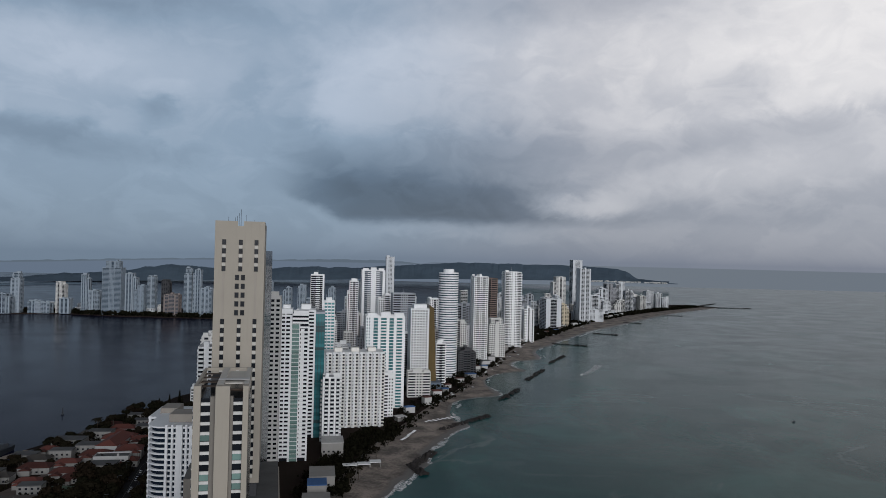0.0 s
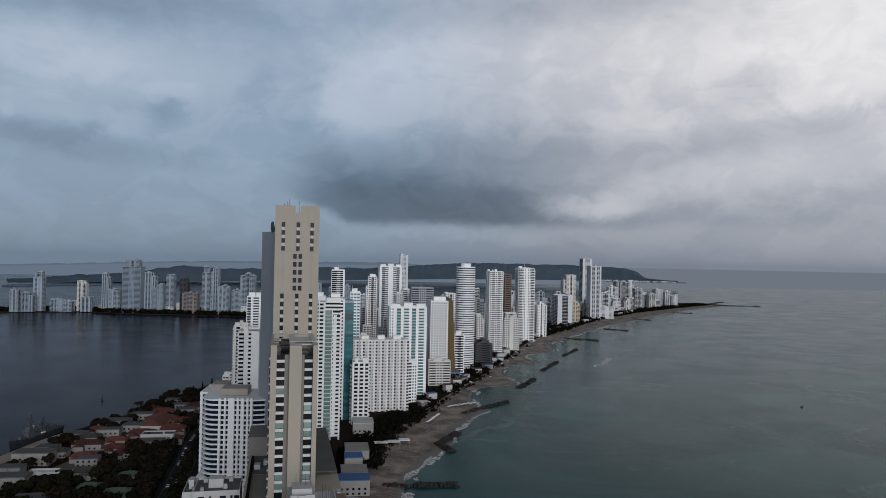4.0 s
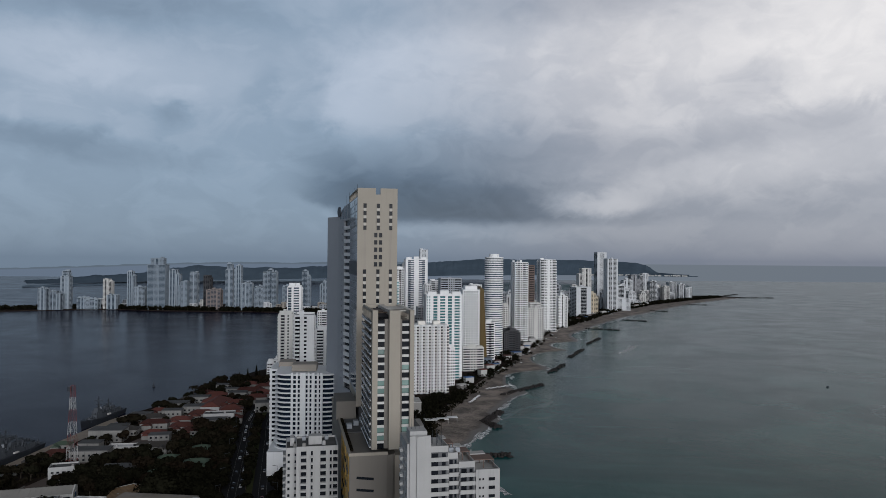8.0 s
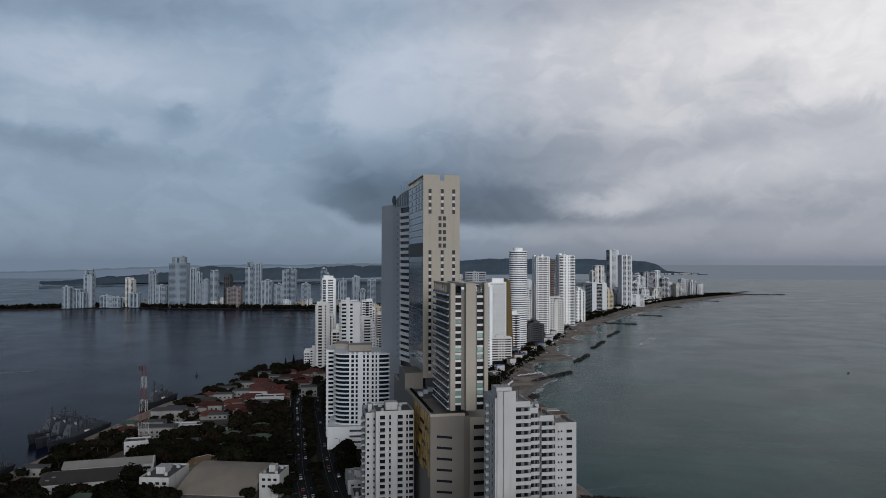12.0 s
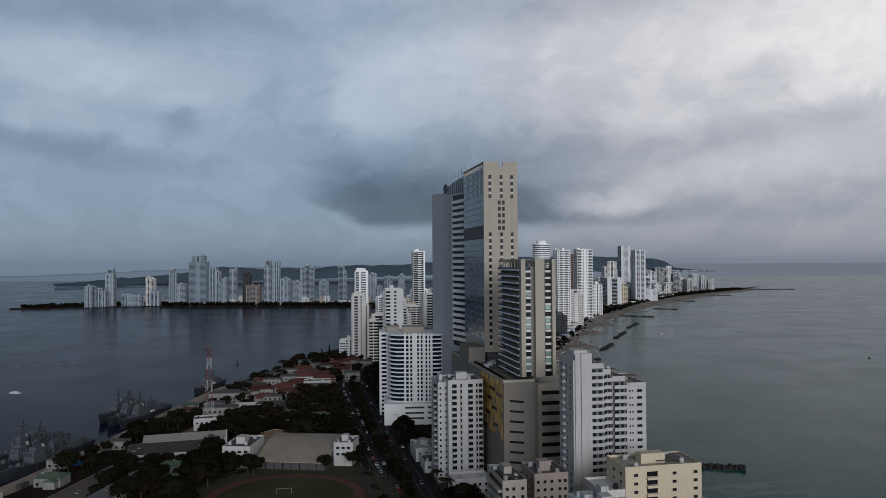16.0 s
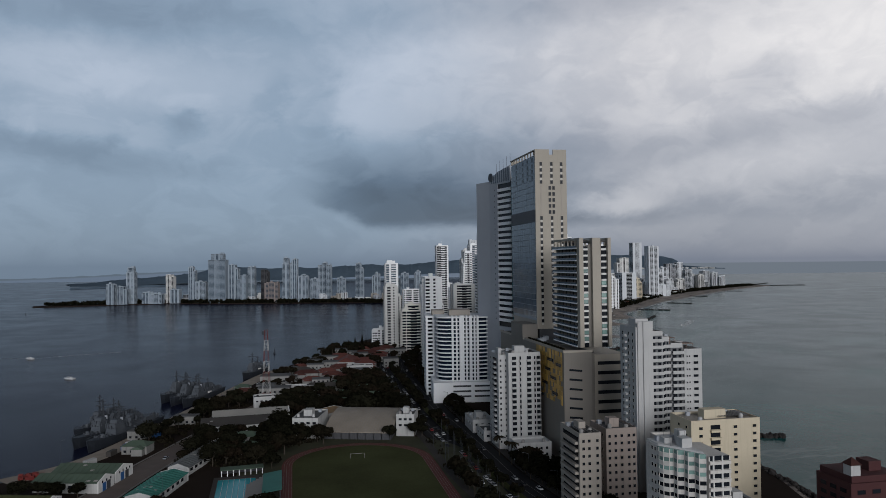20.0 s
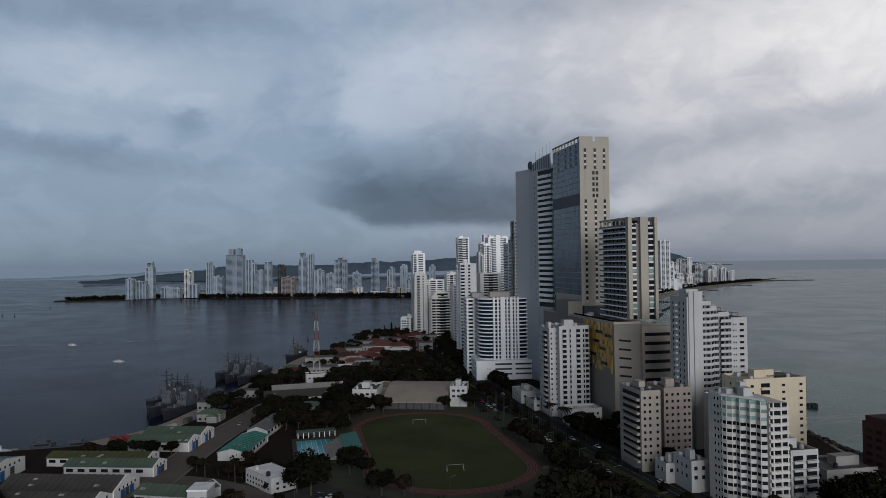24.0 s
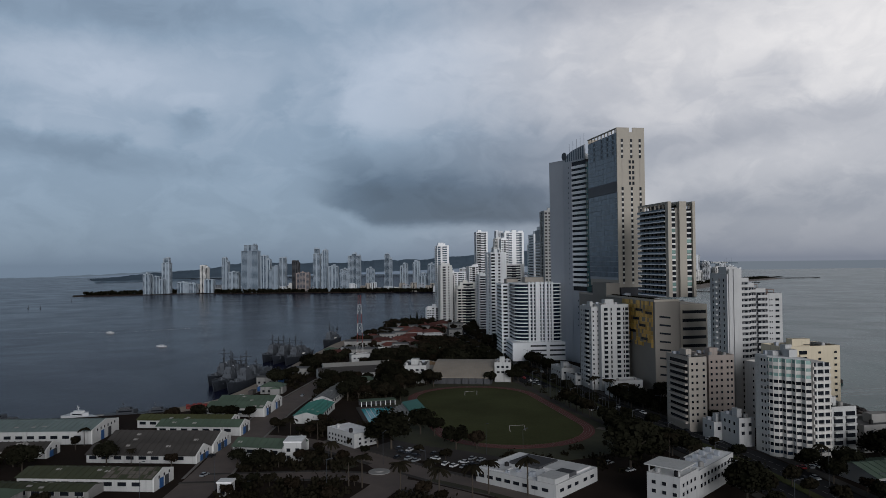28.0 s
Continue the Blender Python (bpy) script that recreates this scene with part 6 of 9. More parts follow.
def hills():
    """The island recedes from the bay to the point: bearing, distance and height of its ridge in plan units."""
    away = [(-38, 3350), (-30, 3700), (-22, 4000), (-14, 4500), (-4, 5650), (5, 6300), (13, 6400)]
    heights = [(-36, 2), (-34.5, 14), (-32.4, 24), (-29.5, 34), (-27.5, 54), (-25.5, 77), (-22.6, 60), (-18.2, 60), (-15.2, 74), (-11.7, 70), (-9, 88), (-6, 108), (-3.4, 127), (-0.3, 126), (4.1, 125), (6.5, 118), (8.3, 106), (9.1, 84), (9.9, 22), (11.0, 8), (12.2, 1)]
    bm = bmesh.new()
    cols = []
    n = 300
    for i in range(n + 1):
        a = -37 + 49.2 * i / n
        h, r0 = between(heights, a), between(away, a)
        h += (noise.noise((a * 0.9, 0, 0)) * 7 + noise.noise((a * 4, 3, 0)) * 4) * min(1, h / 30)
        row = []
        for r, f in ((0, -0.02), (20, 0.05), (60, 0.18), (130, 0.42), (230, 0.74), (330, 1.0), (480, 0.9), (700, -0.02)):
            rr = r0 + r + 40 * noise.noise((a * 0.6, 7, 0))
            z = h * f + (noise.noise((a * 2.5, r * 0.02, 2)) * 3 if 0.1 < f else 0)
            row.append(bm.verts.new(drawn_in(rr * math.sin(radians(a)), rr * math.cos(radians(a)), z if f > 0 else -1, 3500 + 0.6 * r)))
        cols.append(row)
    for a, b in zip(cols, cols[1:]):
        for i in range(7):
            bm.faces.new((a[i], b[i], b[i + 1], a[i + 1]))
    single("far_hills", bm, hill_haze_blue, "hazy wooded hills of the island beyond the bay", "hills", kind="structure")
    bm = bmesh.new()
    rnd = random.Random(9)
    for _ in range(150):
        a, r = rnd.uniform(5.0, 12.2), rnd.uniform(6040, 6330)
        w, h = rnd.uniform(5, 13), rnd.uniform(2, 7)
        x, y = r * math.sin(radians(a)), r * math.cos(radians(a))
        box(bm, x - w / 2, x + w / 2, y - 5, y + 5, 0, h + 4)
    for v in bm.verts:
        v.co = drawn_in(*v.co, 3480)
    single("far_village", bm, offwhite, "pale houses of a village on the far island", "village", kind="stuff")
    for nm, lab, a0, a1, ra, rb, deep, top in (("far_shore", "low hazy shore below the far hills", 4, 12.8, 6020, 6060, 330, 4), ("far_spit", "low dark spit of land before the hills", -37.4, -30.6, 3080, 3240, 60, 6)):
        bm = bmesh.new()
        pts = [(a, ra + (rb - ra) * t + 20 * noise.noise((a, 1, 1)), t) for t, a in zip(np.linspace(0, 1, 50), np.linspace(a0, a1, 50))]
        rim = [(r * math.sin(radians(a)), r * math.cos(radians(a))) for a, r, t in pts]
        back = [((r + deep * min(1, 4 * t + 0.1, 4 * (1 - t) + 0.1)) * math.sin(radians(a)), (r + deep * min(1, 4 * t + 0.1, 4 * (1 - t) + 0.1)) * math.cos(radians(a))) for a, r, t in pts]
        prism(bm, rim + back[::-1], -1, top)
        for v in bm.verts:
            v.co = drawn_in(*v.co, 3490)
        single(nm, bm, hill_haze_blue, lab, "shore", kind="structure")


hills()

# ---------------------------------------------------------------- groynes and piers


def rubble(name, label, a, b, wide, n, seed, h=1.6):
    """A bank of dumped rocks from a to b: one mesh of many separate stones."""
    bm = bmesh.new()
    rnd = random.Random(seed)
    a, b = Vector(a), Vector(b)
    side = Vector((-(b - a).y, (b - a).x)).normalized()
    for _ in range(n):
        t, s = rnd.random(), rnd.uniform(-1, 1)
        p = a.lerp(b, t) + side * s * wide / 2
        r = rnd.uniform(0.7, 1.7)
        z = h * (1 - s * s) * rnd.uniform(0.6, 1.0) - 0.4
        m = Matrix.Translation((p.x, p.y, z)) @ Euler((rnd.random() * 6, rnd.random() * 6, rnd.random() * 6)).to_matrix().to_4x4() @ Matrix.Diagonal((r, r * rnd.uniform(0.6, 1), r * rnd.uniform(0.5, 0.9), 1))
        bmesh.ops.create_icosphere(bm, subdivisions=1, radius=1, matrix=m)
    return single(name, bm, rock, label, "breakwater", kind="stuff", group="breakwaters")


for i, (a, b) in enumerate(GROYNES):
    rubble("rock_groyne", "dark rubble groyne running into the sea", a, b, 7 if i < 6 else 6, 130 if i < 4 else 90, 30 + i)
rubble("rock_groyne", "long dark rubble pier at the point", (540, 2300), (735, 2325), 9, 260, 50, 2.4)
rubble("rock_groyne", "dark rubble pier slanting out from the point", (560, 2330), (690, 2560), 8, 220, 51, 2.2)
rubble("rock_groyne", "short dark rubble groyne off the sea wall", (-32, 252), (17, 249), 5, 190, 54)
rubble("rock_groyne", "rubble bank along the sea wall", (-14, 205), (2, 130), 7, 200, 52, 2.2)
rubble("rock_groyne", "rubble bank along the sea wall", (2, 130), (16, 60), 6, 130, 53)

# ---------------------------------------------------------------- ground around the sports field and the naval base


def strip(name, line, wide, material, label, category, z, kind="structure"):
    """A flat band along a line."""
    bm = bmesh.new()
    pts = lerp_line(line, 8)
    prev = None
    for i, p in enumerate(pts):
        d = (pts[min(i + 1, len(pts) - 1)] - pts[max(i - 1, 0)]).normalized()
        s = Vector((-d.y, d.x)) * wide / 2
        cur = [bm.verts.new((*(p + s), z)), bm.verts.new((*(p - s), z)), bm.verts.new((*(p + s), z - 0.2)), bm.verts.new((*(p - s), z - 0.2))]
        if prev:
            bm.faces.new((prev[0], prev[1], cur[1], cur[0]))
            bm.faces.new((prev[2], prev[0], cur[0], cur[2]))
            bm.faces.new((prev[1], prev[3], cur[3], cur[1]))
        prev = cur
    return single(name, bm, material, label, category, kind=kind)


AVENUE = [(-20, -160), (-52, -20), (-76, 70), (-96, 118), (-118, 165), (-136, 215), (-158, 272), (-176, 325), (-196, 385), (-214, 440), (-228, 510), (-225, 600)]
BASE_ST = [(-236, -60), (-248, 40), (-257, 90), (-264, 150), (-266, 200), (-267, 282), (-264, 345), (-258, 430), (-240, 500)]
strip("avenue", AVENUE, 25, asphalt, "wide dark asphalt avenue with traffic", "road", LAND + 0.06)
strip("median", [(x + 0.5, y) for x, y in AVENUE[1:]], 3.0, grass, "narrow planted strip in the avenue", "median", LAND + 0.22)
for s in (-1, 1):
    strip("pavement", [(x + s * 14.6, y + s * 4) for x, y in AVENUE], 3.4, paving, "pale pavement beside the avenue", "pavement", LAND + 0.16)
strip("street", BASE_ST, 13, mat("worn_asphalt", (0.118, 0.094, 0.082), 0.9, vary=0.3), "worn street between the sheds", "road", LAND + 0.05)
LOWER_ST = [(-258, 96), (-240, 93), (-227.7, 87.6), (-212, 77.8), (-198, 67.2), (-186, 58), (-173, 49), (-150, 36), (-128, 22), (-60, -12)]
GARDEN_ST = [(-252, 41), (-232, 45), (-216, 48), (-201.6, 47.5), (-191, 44), (-183, 41.5), (-168, 33), (-150, 21), (-120, 3)]
LINK_ST = [(-200, 68), (-193, 58), (-190, 44), (-194, 24), (-204, -10)]
for off in (-7.3, 7.3):
    strip("kerb", [(x + off, y) for x, y in BASE_ST[1:6]], 0.9, mat("pale_kerb_concrete", (0.17, 0.155, 0.14), 0.9, vary=0.4), "pale concrete kerb along the street", "kerb", LAND + 0.19)
street_tar = mat("worn_asphalt", (0.118, 0.094, 0.082))
strip("street", LOWER_ST, 9, street_tar, "worn street round the sports ground", "road", LAND + 0.045)
strip("street", GARDEN_ST, 8.5, street_tar, "worn street past a planted garden", "road", LAND + 0.052)
strip("street", LINK_ST, 10, street_tar, "wide worn junction between two streets", "road", LAND + 0.06)
for line, off, wide in ((LOWER_ST[2:8], 5.6, 1.8), (LOWER_ST[2:5], -5.6, 1.8), (LOWER_ST[5:8], -5.4, 1.4), (GARDEN_ST[:4], 5.4, 1.6), (GARDEN_ST[:4], -5.4, 1.6), (GARDEN_ST[5:], -5.4, 1.6)):
    strip("pavement", [(x + off * 0.45, y + off * 0.9) for x, y in line], wide, paving, "pale raised pavement beside the street", "pavement", LAND + 0.17)
for line, wide in (([(-178, 46.8), (-166, 40.2), (-150, 29.5), (-130, 15)], 2.4), ([(-226, 71), (-214, 63.5), (-205, 57.5)], 5.0)):
    strip("median", line, wide, mat("dry_verge", (0.040, 0.038, 0.022), 0.95, vary=0.5, fine=0.8), "dry planted strip between the carriageways", "median", LAND + 0.21)
bm = bmesh.new()
cyl(bm, 0, 0, 0, 0.22, 3.6, 3.5, 20)
cyl(bm, 0, 0, 0.22, 0.5, 1.5, 1.3, 14)
single("traffic_island", bm, concrete, "round pale kerbed island in the junction", "traffic island", pose(-195.5, 54, LAND, 0, 0, 0))
strip("parking_ground", [(-203, 88), (-190, 80), (-174, 74), (-160, 66)], 17, mat("worn_yard_tar", (0.036, 0.030, 0.027), 0.95, vary=0.35), "worn dark parking ground beside the lawn", "parking ground", LAND + 0.13)
strip("sandy_patch", [(-122, 122), (-116, 119), (-108, 114.5)], 4.2, mat("dry_sand_patch", (0.16, 0.135, 0.11), 0.95, vary=0.5, fine=1.2), "bare sandy patch beside the bend of the track", "sand", LAND + 0.14)
strip("quay", [(-312, 141), (-298, 172), (-298.5, 237), (-304, 317), (-310, 417), (-306, 450)], 11, mat("quay_concrete", (0.28, 0.235, 0.19), 0.9, vary=0.3), "pale concrete quay along the bay", "quay", LAND + 0.1)
strip("street", [(-118, 165), (-90, 172), (-60, 185)], 7, asphalt, "narrow side street between the blocks", "road", LAND + 0.05)
strip("street", [(-96, 110), (-60, 118), (-20, 128)], 7, asphalt, "narrow side street between the blocks", "road", LAND + 0.04)
strip("street", [(-82, 60), (-40, 72), (0, 84)], 9, asphalt, "side street with parked cars", "road", LAND + 0.04)
# lane marks on the avenue
bm = bmesh.new()
pts = lerp_line(AVENUE, 40)
for i in range(0, len(pts) - 1, 2):
    d = (pts[i + 1] - pts[i]).normalized()
    s = Vector((-d.y, d.x))
    for off in (-8.6, -5.0, 5.6, 9.2):
        a, b = pts[i] + s * off, pts[i] + s * off + d * 2.2
        w = s * 0.09
        bm.faces.new([bm.verts.new((*p, LAND + 0.07)) for p in (a - w, b - w, b + w, a + w)])
single("lane_marks", bm, mat("worn_lane_paint", (0.16, 0.16, 0.15), 0.9), "worn white lane marks on the avenue", "road marking", kind="stuff")

# sports ground
FIELD = (-166.6, 150.9)
FROT = 19.1


def oval(length, wide, n=18):
    r = wide / 2
    s = length / 2 - r
    return [(r * math.cos(a), s + r * math.sin(a)) for a in np.linspace(0, math.pi, n)] + [(r * math.cos(a), -s + r * math.sin(a)) for a in np.linspace(math.pi, 2 * math.pi, n)]


def flat(name, pts, material, label, category, z, m, kind="structure"):
    bm = bmesh.new()
    prism(bm, pts, -0.15, 0)
    return single(name, bm, material, label, category, m @ Matrix.Translation((0, 0, z)), kind=kind)


FM = pose(FIELD[0], FIELD[1], LAND, 0, 0, FROT)
flat("lawn", oval(168, 100), mat("scrub_lawn", (0.042, 0.042, 0.022), 0.95, vary=0.4, fine=0.4), "patchy lawn round the running track", "lawn", 0.10, FM)
flat("running_track", oval(132.5, 64.5), track, "dark red running track round the pitch", "running track", 0.18, FM)
flat("pitch", oval(123, 55.6), grass, "green football pitch inside the track", "pitch", 0.24, FM)
bm = bmesh.new()
for L, W in ((123.6, 56.2), (126.0, 58.4), (128.2, 60.4), (130.4, 62.4)):
    o, q = oval(L, W, 30), oval(L - 0.16, W - 0.16, 30)
    for i in range(len(o)):
        j = (i + 1) % len(o)
        bm.faces.new([bm.verts.new((*p, 0)) for p in (o[i], o[j], q[j], q[i])])
single("track_lines", bm, mat("worn_white_line", (0.24, 0.22, 0.19), 0.9), "worn white lane lines of the track", "track marking", FM @ Matrix.Translation((0, 0, 0.25)), kind="stuff")
for s in (-1, 1):
    g = thing("football_goal", "white football goal on the pitch", "goal", 0, 0)
    q = FM @ Vector((0, s * 39, 0.25))
    g.matrix_basis = pose(SIZE * q.x, SIZE * q.y, SIZE * q.z, 0, 0, FROT)
    for nm, a, b in (("post", (-3.66, 0, 0), (-3.66, 0, 2.44)), ("post", (3.66, 0, 0), (3.66, 0, 2.44)), ("crossbar", (-3.66, 0, 2.44), (3.66, 0, 2.44)), ("stay", (-3.66, 0, 2.44), (-3.66, s * 1.8, 0)), ("stay", (3.66, 0, 2.44), (3.66, s * 1.8, 0))):
        bm = bmesh.new()
        strut(bm, a, b, 0.06)
        part(nm, bm, concrete, g)
bm = bmesh.new()
cyl(bm, 0, 0, 0, 13, 0.06, 0.03, 5)
flag_pole = mesh_of("flag_pole", bm, steel)
for i in range(22):
    y = -48 + i * 4.6
    single("flag_pole", flag_pole, None, "bare thin flag pole beside the track", "flag pole", FM @ pose(39.5 + 0.8 * math.sin(i * 2.1), y, 0.1), group="flag poles")
# swimming pool with a stand and a bar
pool = thing("swimming_pool", "turquoise swimming pool with white surround", "pool", -213.6, 137.5, LAND, 21)
bm = bmesh.new()
for a in ((-9, 9, -21, -16.6), (-9, 9, 16.6, 20), (-9, -7.2, -16.6, 16.6), (7.2, 9, -16.6, 16.6)):
    box(bm, *a, -0.1, 0.5)
part("surround", bm, paving, pool)
bm = bmesh.new()
box(bm, -7.2, 7.2, -16.6, 16.6, -0.1, 0.3)
part("water", bm, poolwater, pool)
lane = boxmesh("lane_rope", white_metal, -0.06, 0.06, -16.5, 16.5, 0.3, 0.36)
for i in range(6):
    part("lane_rope", lane, None, pool, at=(-5.2 + i * 2.08, 0, 0))
bar = thing("pool_pavilion", "long open pavilion with a dark roof beside the pool", "pavilion", -221.0, 161.5, LAND, 24)
bm = bmesh.new()
box(bm, -8.5, 8.5, -2.8, 2.8, 2.4, 2.65)
part("roof", bm, greenroof, bar)
post = boxmesh("column", white, -0.15, 0.15, -0.15, 0.15, 0, 2.4)
for i in range(8):
    part("column", post, None, bar, at=(-8 + i * 2.28, -2.4, 0))
bm = bmesh.new()
box(bm, -8.5, 8.5, 2.0, 2.4, 0, 2.4)
part("back_wall", bm, darkwall, bar)
stand = thing("pool_grandstand", "stepped pale grandstand under a teal sheet roof", "grandstand", -202.0, 137, LAND, 20)
for i in range(6):
    part("step", boxmesh("step", concrete, -7 + i * 1.2, -5.8 + i * 1.2, -13, 12, 0, 0.6 + i * 0.6), None, stand)
bm = bmesh.new()
v = [bm.verts.new(p) for p in ((-0.6, -13, 4.2), (6.4, -13, 5.2), (6.4, 12, 5.2), (-0.6, 12, 4.2), (-0.6, -13, 4.05), (6.4, -13, 5.05), (6.4, 12, 5.05), (-0.6, 12, 4.05))]
for q in ((0, 1, 2, 3), (7, 6, 5, 4), (0, 4, 5, 1), (1, 5, 6, 2), (2, 6, 7, 3), (3, 7, 4, 0)):
    bm.faces.new([v[i] for i in q])
part("roof", bm, tealroof, stand)
for y in (-12, -6, 0, 6, 11):
    bm = bmesh.new()
    box(bm, 5.6, 5.9, y - 0.15, y + 0.15, 0, 5.0)
    part("post", bm, steel, stand)


# ---------------------------------------------------------------- sheds, halls and houses


def ribbed(bm, a, b, c, d, n):
    """Raised seams across a roof slope with the corners a, b (eave) and c, d (ridge)."""
    a, b, c, d = map(Vector, (a, b, c, d))
    for i in range(1, n):
        t = i / n
        p, q = a.lerp(b, t), d.lerp(c, t)
        up = Vector((0, 0, 0.10))
        strut(bm, p + up, q + up, 0.07)


def shed(label, x, y, rot, length, wide, eave, ridge, roofm, wallm, doors=2, name="warehouse", gables=True, worn=0.0):
    """A gabled shed. x, y: middle; the ridge runs along its own x; the street gable is at +x."""
    eave, ridge = eave * 0.72, ridge * 0.74
    th = thing(name, label, "warehouse" if name == "warehouse" else "building", x, y, LAND, rot)
    L, W = length / 2, wide / 2
    bm = bmesh.new()
    pts = [(-W, 0), (W, 0), (W, eave), (0, ridge), (-W, eave)]
    lo, hi = [bm.verts.new((-L, a, z)) for a, z in pts], [bm.verts.new((L, a, z)) for a, z in pts]
    for i in range(5):
        bm.faces.new((lo[i], lo[(i + 1) % 5], hi[(i + 1) % 5], hi[i]))
    bm.faces.new(lo[::-1]), bm.faces.new(hi)
    part("wall_shell", bm, wallm, th)
    for s in (-1, 1):
        bm = bmesh.new()
        o = 0.5
        k = (ridge - eave) / W
        e = (s * (W + o), eave - o * k + 0.12)
        v = [bm.verts.new(p) for p in ((-L - o, e[0], e[1]), (L - 0.3, e[0], e[1]), (L - 0.3, 0, ridge + 0.12), (-L - o, 0, ridge + 0.12), (-L - o, e[0], e[1] - 0.1), (L - 0.3, e[0], e[1] - 0.1), (L - 0.3, 0, ridge + 0.02), (-L - o, 0, ridge + 0.02))]
        for q in ((0, 1, 2, 3), (7, 6, 5, 4), (0, 4, 5, 1), (1, 5, 6, 2), (3, 2, 6, 7), (0, 3, 7, 4)):
            bm.faces.new([v[i] for i in q])
        corners = [q.co.copy() for q in v[:4]]
        bmesh.ops.recalc_face_normals(bm, faces=bm.faces)
        roof = part("roof", bm, roofm, th)
        bm = bmesh.new()
        ribbed(bm, *corners, max(4, int(length / 2.2)))
        tagged(part("roof_seam", bm, roofm, th), kind="stuff")
        rnd = random.Random(int(x * 3 + y))
        if worn:
            bm = bmesh.new()
            for i in range(int(L * (1 - worn) * 2 / 1.3)):
                for m in range(3):
                    if rnd.random() < 0.8:
                        t = L - 0.8 - i * 1.3
                        u0, u1 = m / 3 + 0.01, (m + 1) / 3 - 0.01
                        bm.faces.new([bm.verts.new((a, s * W * u, ridge + 0.17 - (ridge - eave) * u)) for a, u in ((t - 1.25, u0), (t, u0), (t, u1), (t - 1.25, u1))])
            tagged(part("patched_sheet", bm, mat("rusty_patched_sheet", (0.125, 0.108, 0.092), 0.85, vary=0.5, fine=1.5, coarse=0.4), th, "rusty patched sheets"), kind="stuff")
        patch = CACHE.setdefault("patch", boxmesh("roof_patch", paleroof, -0.8, 0.8, -0.5, 0.5, -0.02, 0.05))
        for _ in range(int(length / 13)):
            t, u = rnd.uniform(-0.9, 0.9) * L, rnd.uniform(0.15, 0.85)
            part("roof_patch", patch, None, th, at=pose(t, s * W * u, ridge + 0.16 - (ridge - eave) * u, -s * math.degrees(math.atan(k)), 0, 0))
    if gables:
        bm = bmesh.new()
        lo2 = [bm.verts.new((L - 0.3, a * 1.03, z * (1.0 if z == 0 else 1.05))) for a, z in pts]
        hi2 = [bm.verts.new((L + 0.15, a * 1.03, z * (1.0 if z == 0 else 1.05))) for a, z in pts]
        for i in range(5):
            bm.faces.new((lo2[i], lo2[(i + 1) % 5], hi2[(i + 1) % 5], hi2[i]))
        bm.faces.new(lo2[::-1]), bm.faces.new(hi2)
        part("gable_wall", bm, offwhite, th)
    if gables:
        gw = CACHE.setdefault("gablewin", window_mesh("gable_window", 1.0, 0.9, glass_dark, nearwhite))
        for i in range(max(2, int(W / 1.6))):
            part("gable_window", gw, None, th, at=wall_at(L + 0.15, -W * 0.8 + 1.6 * W * (i + 0.5) / max(2, int(W / 1.6)), eave * 0.82, 90))
    for i in range(doors):
        bm = bmesh.new()
        c = W * (-0.55 + 1.1 * (i + 0.5) / doors)
        box(bm, L + 0.1, L + 0.22, c - 1.3, c + 1.3, 0, min(3.6, eave * 0.8))
        part("door", bm, bluepaint if i % 2 == 0 else darkwall, th)
    win = CACHE.setdefault("shedwin", window_mesh("window", 2.7, 1.2, glass_dark, shedwhite))
    for i in range(max(1, int(length / 4.4))):
        part("window", win, None, th, at=wall_at(-L + 2.3 + i * 4.4, -W, eave * 0.42, 0))
    return th


shed("long shed with a dark weathered sheet roof", -279, 62.2, 3, 39, 11.8, 3.9, 7.0, brownroof, shedwhite, 3)
shed("long shed with a dark weathered sheet roof", -279.5, 76.6, 3, 40, 16, 4.6, 8.6, brownroof, shedwhite, 3)
shed("large shed with a pale green sheet roof", -350, 85, 8, 74, 22, 7.0, 9.4, mat("pale_green_sheet", (0.16, 0.20, 0.19), 0.6, vary=0.25), shedwhite)
shed("small dark-roofed shed with a white gable", -337, 60, 8, 42, 9, 4.0, 6.6, brownroof, shedwhite)
shed("green-roofed shed with a white gable", -279.5, 32.4, 3, 43, 12.5, 5.2, 7.2, olivesheet, shedwhite, worn=0.62)
shed("low olive lean-to shed before a larger one", -291, 21.6, 3, 36, 8, 3.4, 4.4, olivesheet, concrete, 0, gables=False)
shed("shed with a green roof and white gable", -278, 101, 3, 34, 10, 5, 7.2, greenroof, shedwhite)
shed("overgrown shed with a mossy roof", -290, 112, 3, 40, 9, 4.6, 6.4, mat("mossy_sheet", (0.06, 0.065, 0.025), 0.9, vary=0.4), shedwhite, 0)
shed("green-roofed hall with a white stepped gable", -278, 136, 3, 26, 11, 5.6, 7.8, greenroof, shedwhite)
shed("green-roofed hall with a white gable", -279, 150, 3, 26, 13, 5.6, 8.0, greenroof, shedwhite)
shed("long grey shed beside the street", -247, 178, 92, 42, 9, 4.5, 6.5, mat("grey_sheet", (0.10, 0.105, 0.105), 0.6, vary=0.25), shedwhite)
shed("shed with a bright teal sheet roof", -243, 135, 95, 30, 11, 4.6, 6.4, tealroof, shedwhite)
shed("shed with a pale roof edge and dark sheet", -254, 240, 24, 40, 22, 6, 9, brownroof, shedwhite, 3)
shed("low shed with a pale sheet roof", -257, 259.5, 24, 40, 13, 6.5, 8.8, paleroof, shedwhite, 1)
shed("shed with an ochre sheet roof", -213, 268, 105, 18, 16, 5, 7, mat("ochre_sheet", (0.20, 0.13, 0.07), 0.7, vary=0.25), concrete, 0)
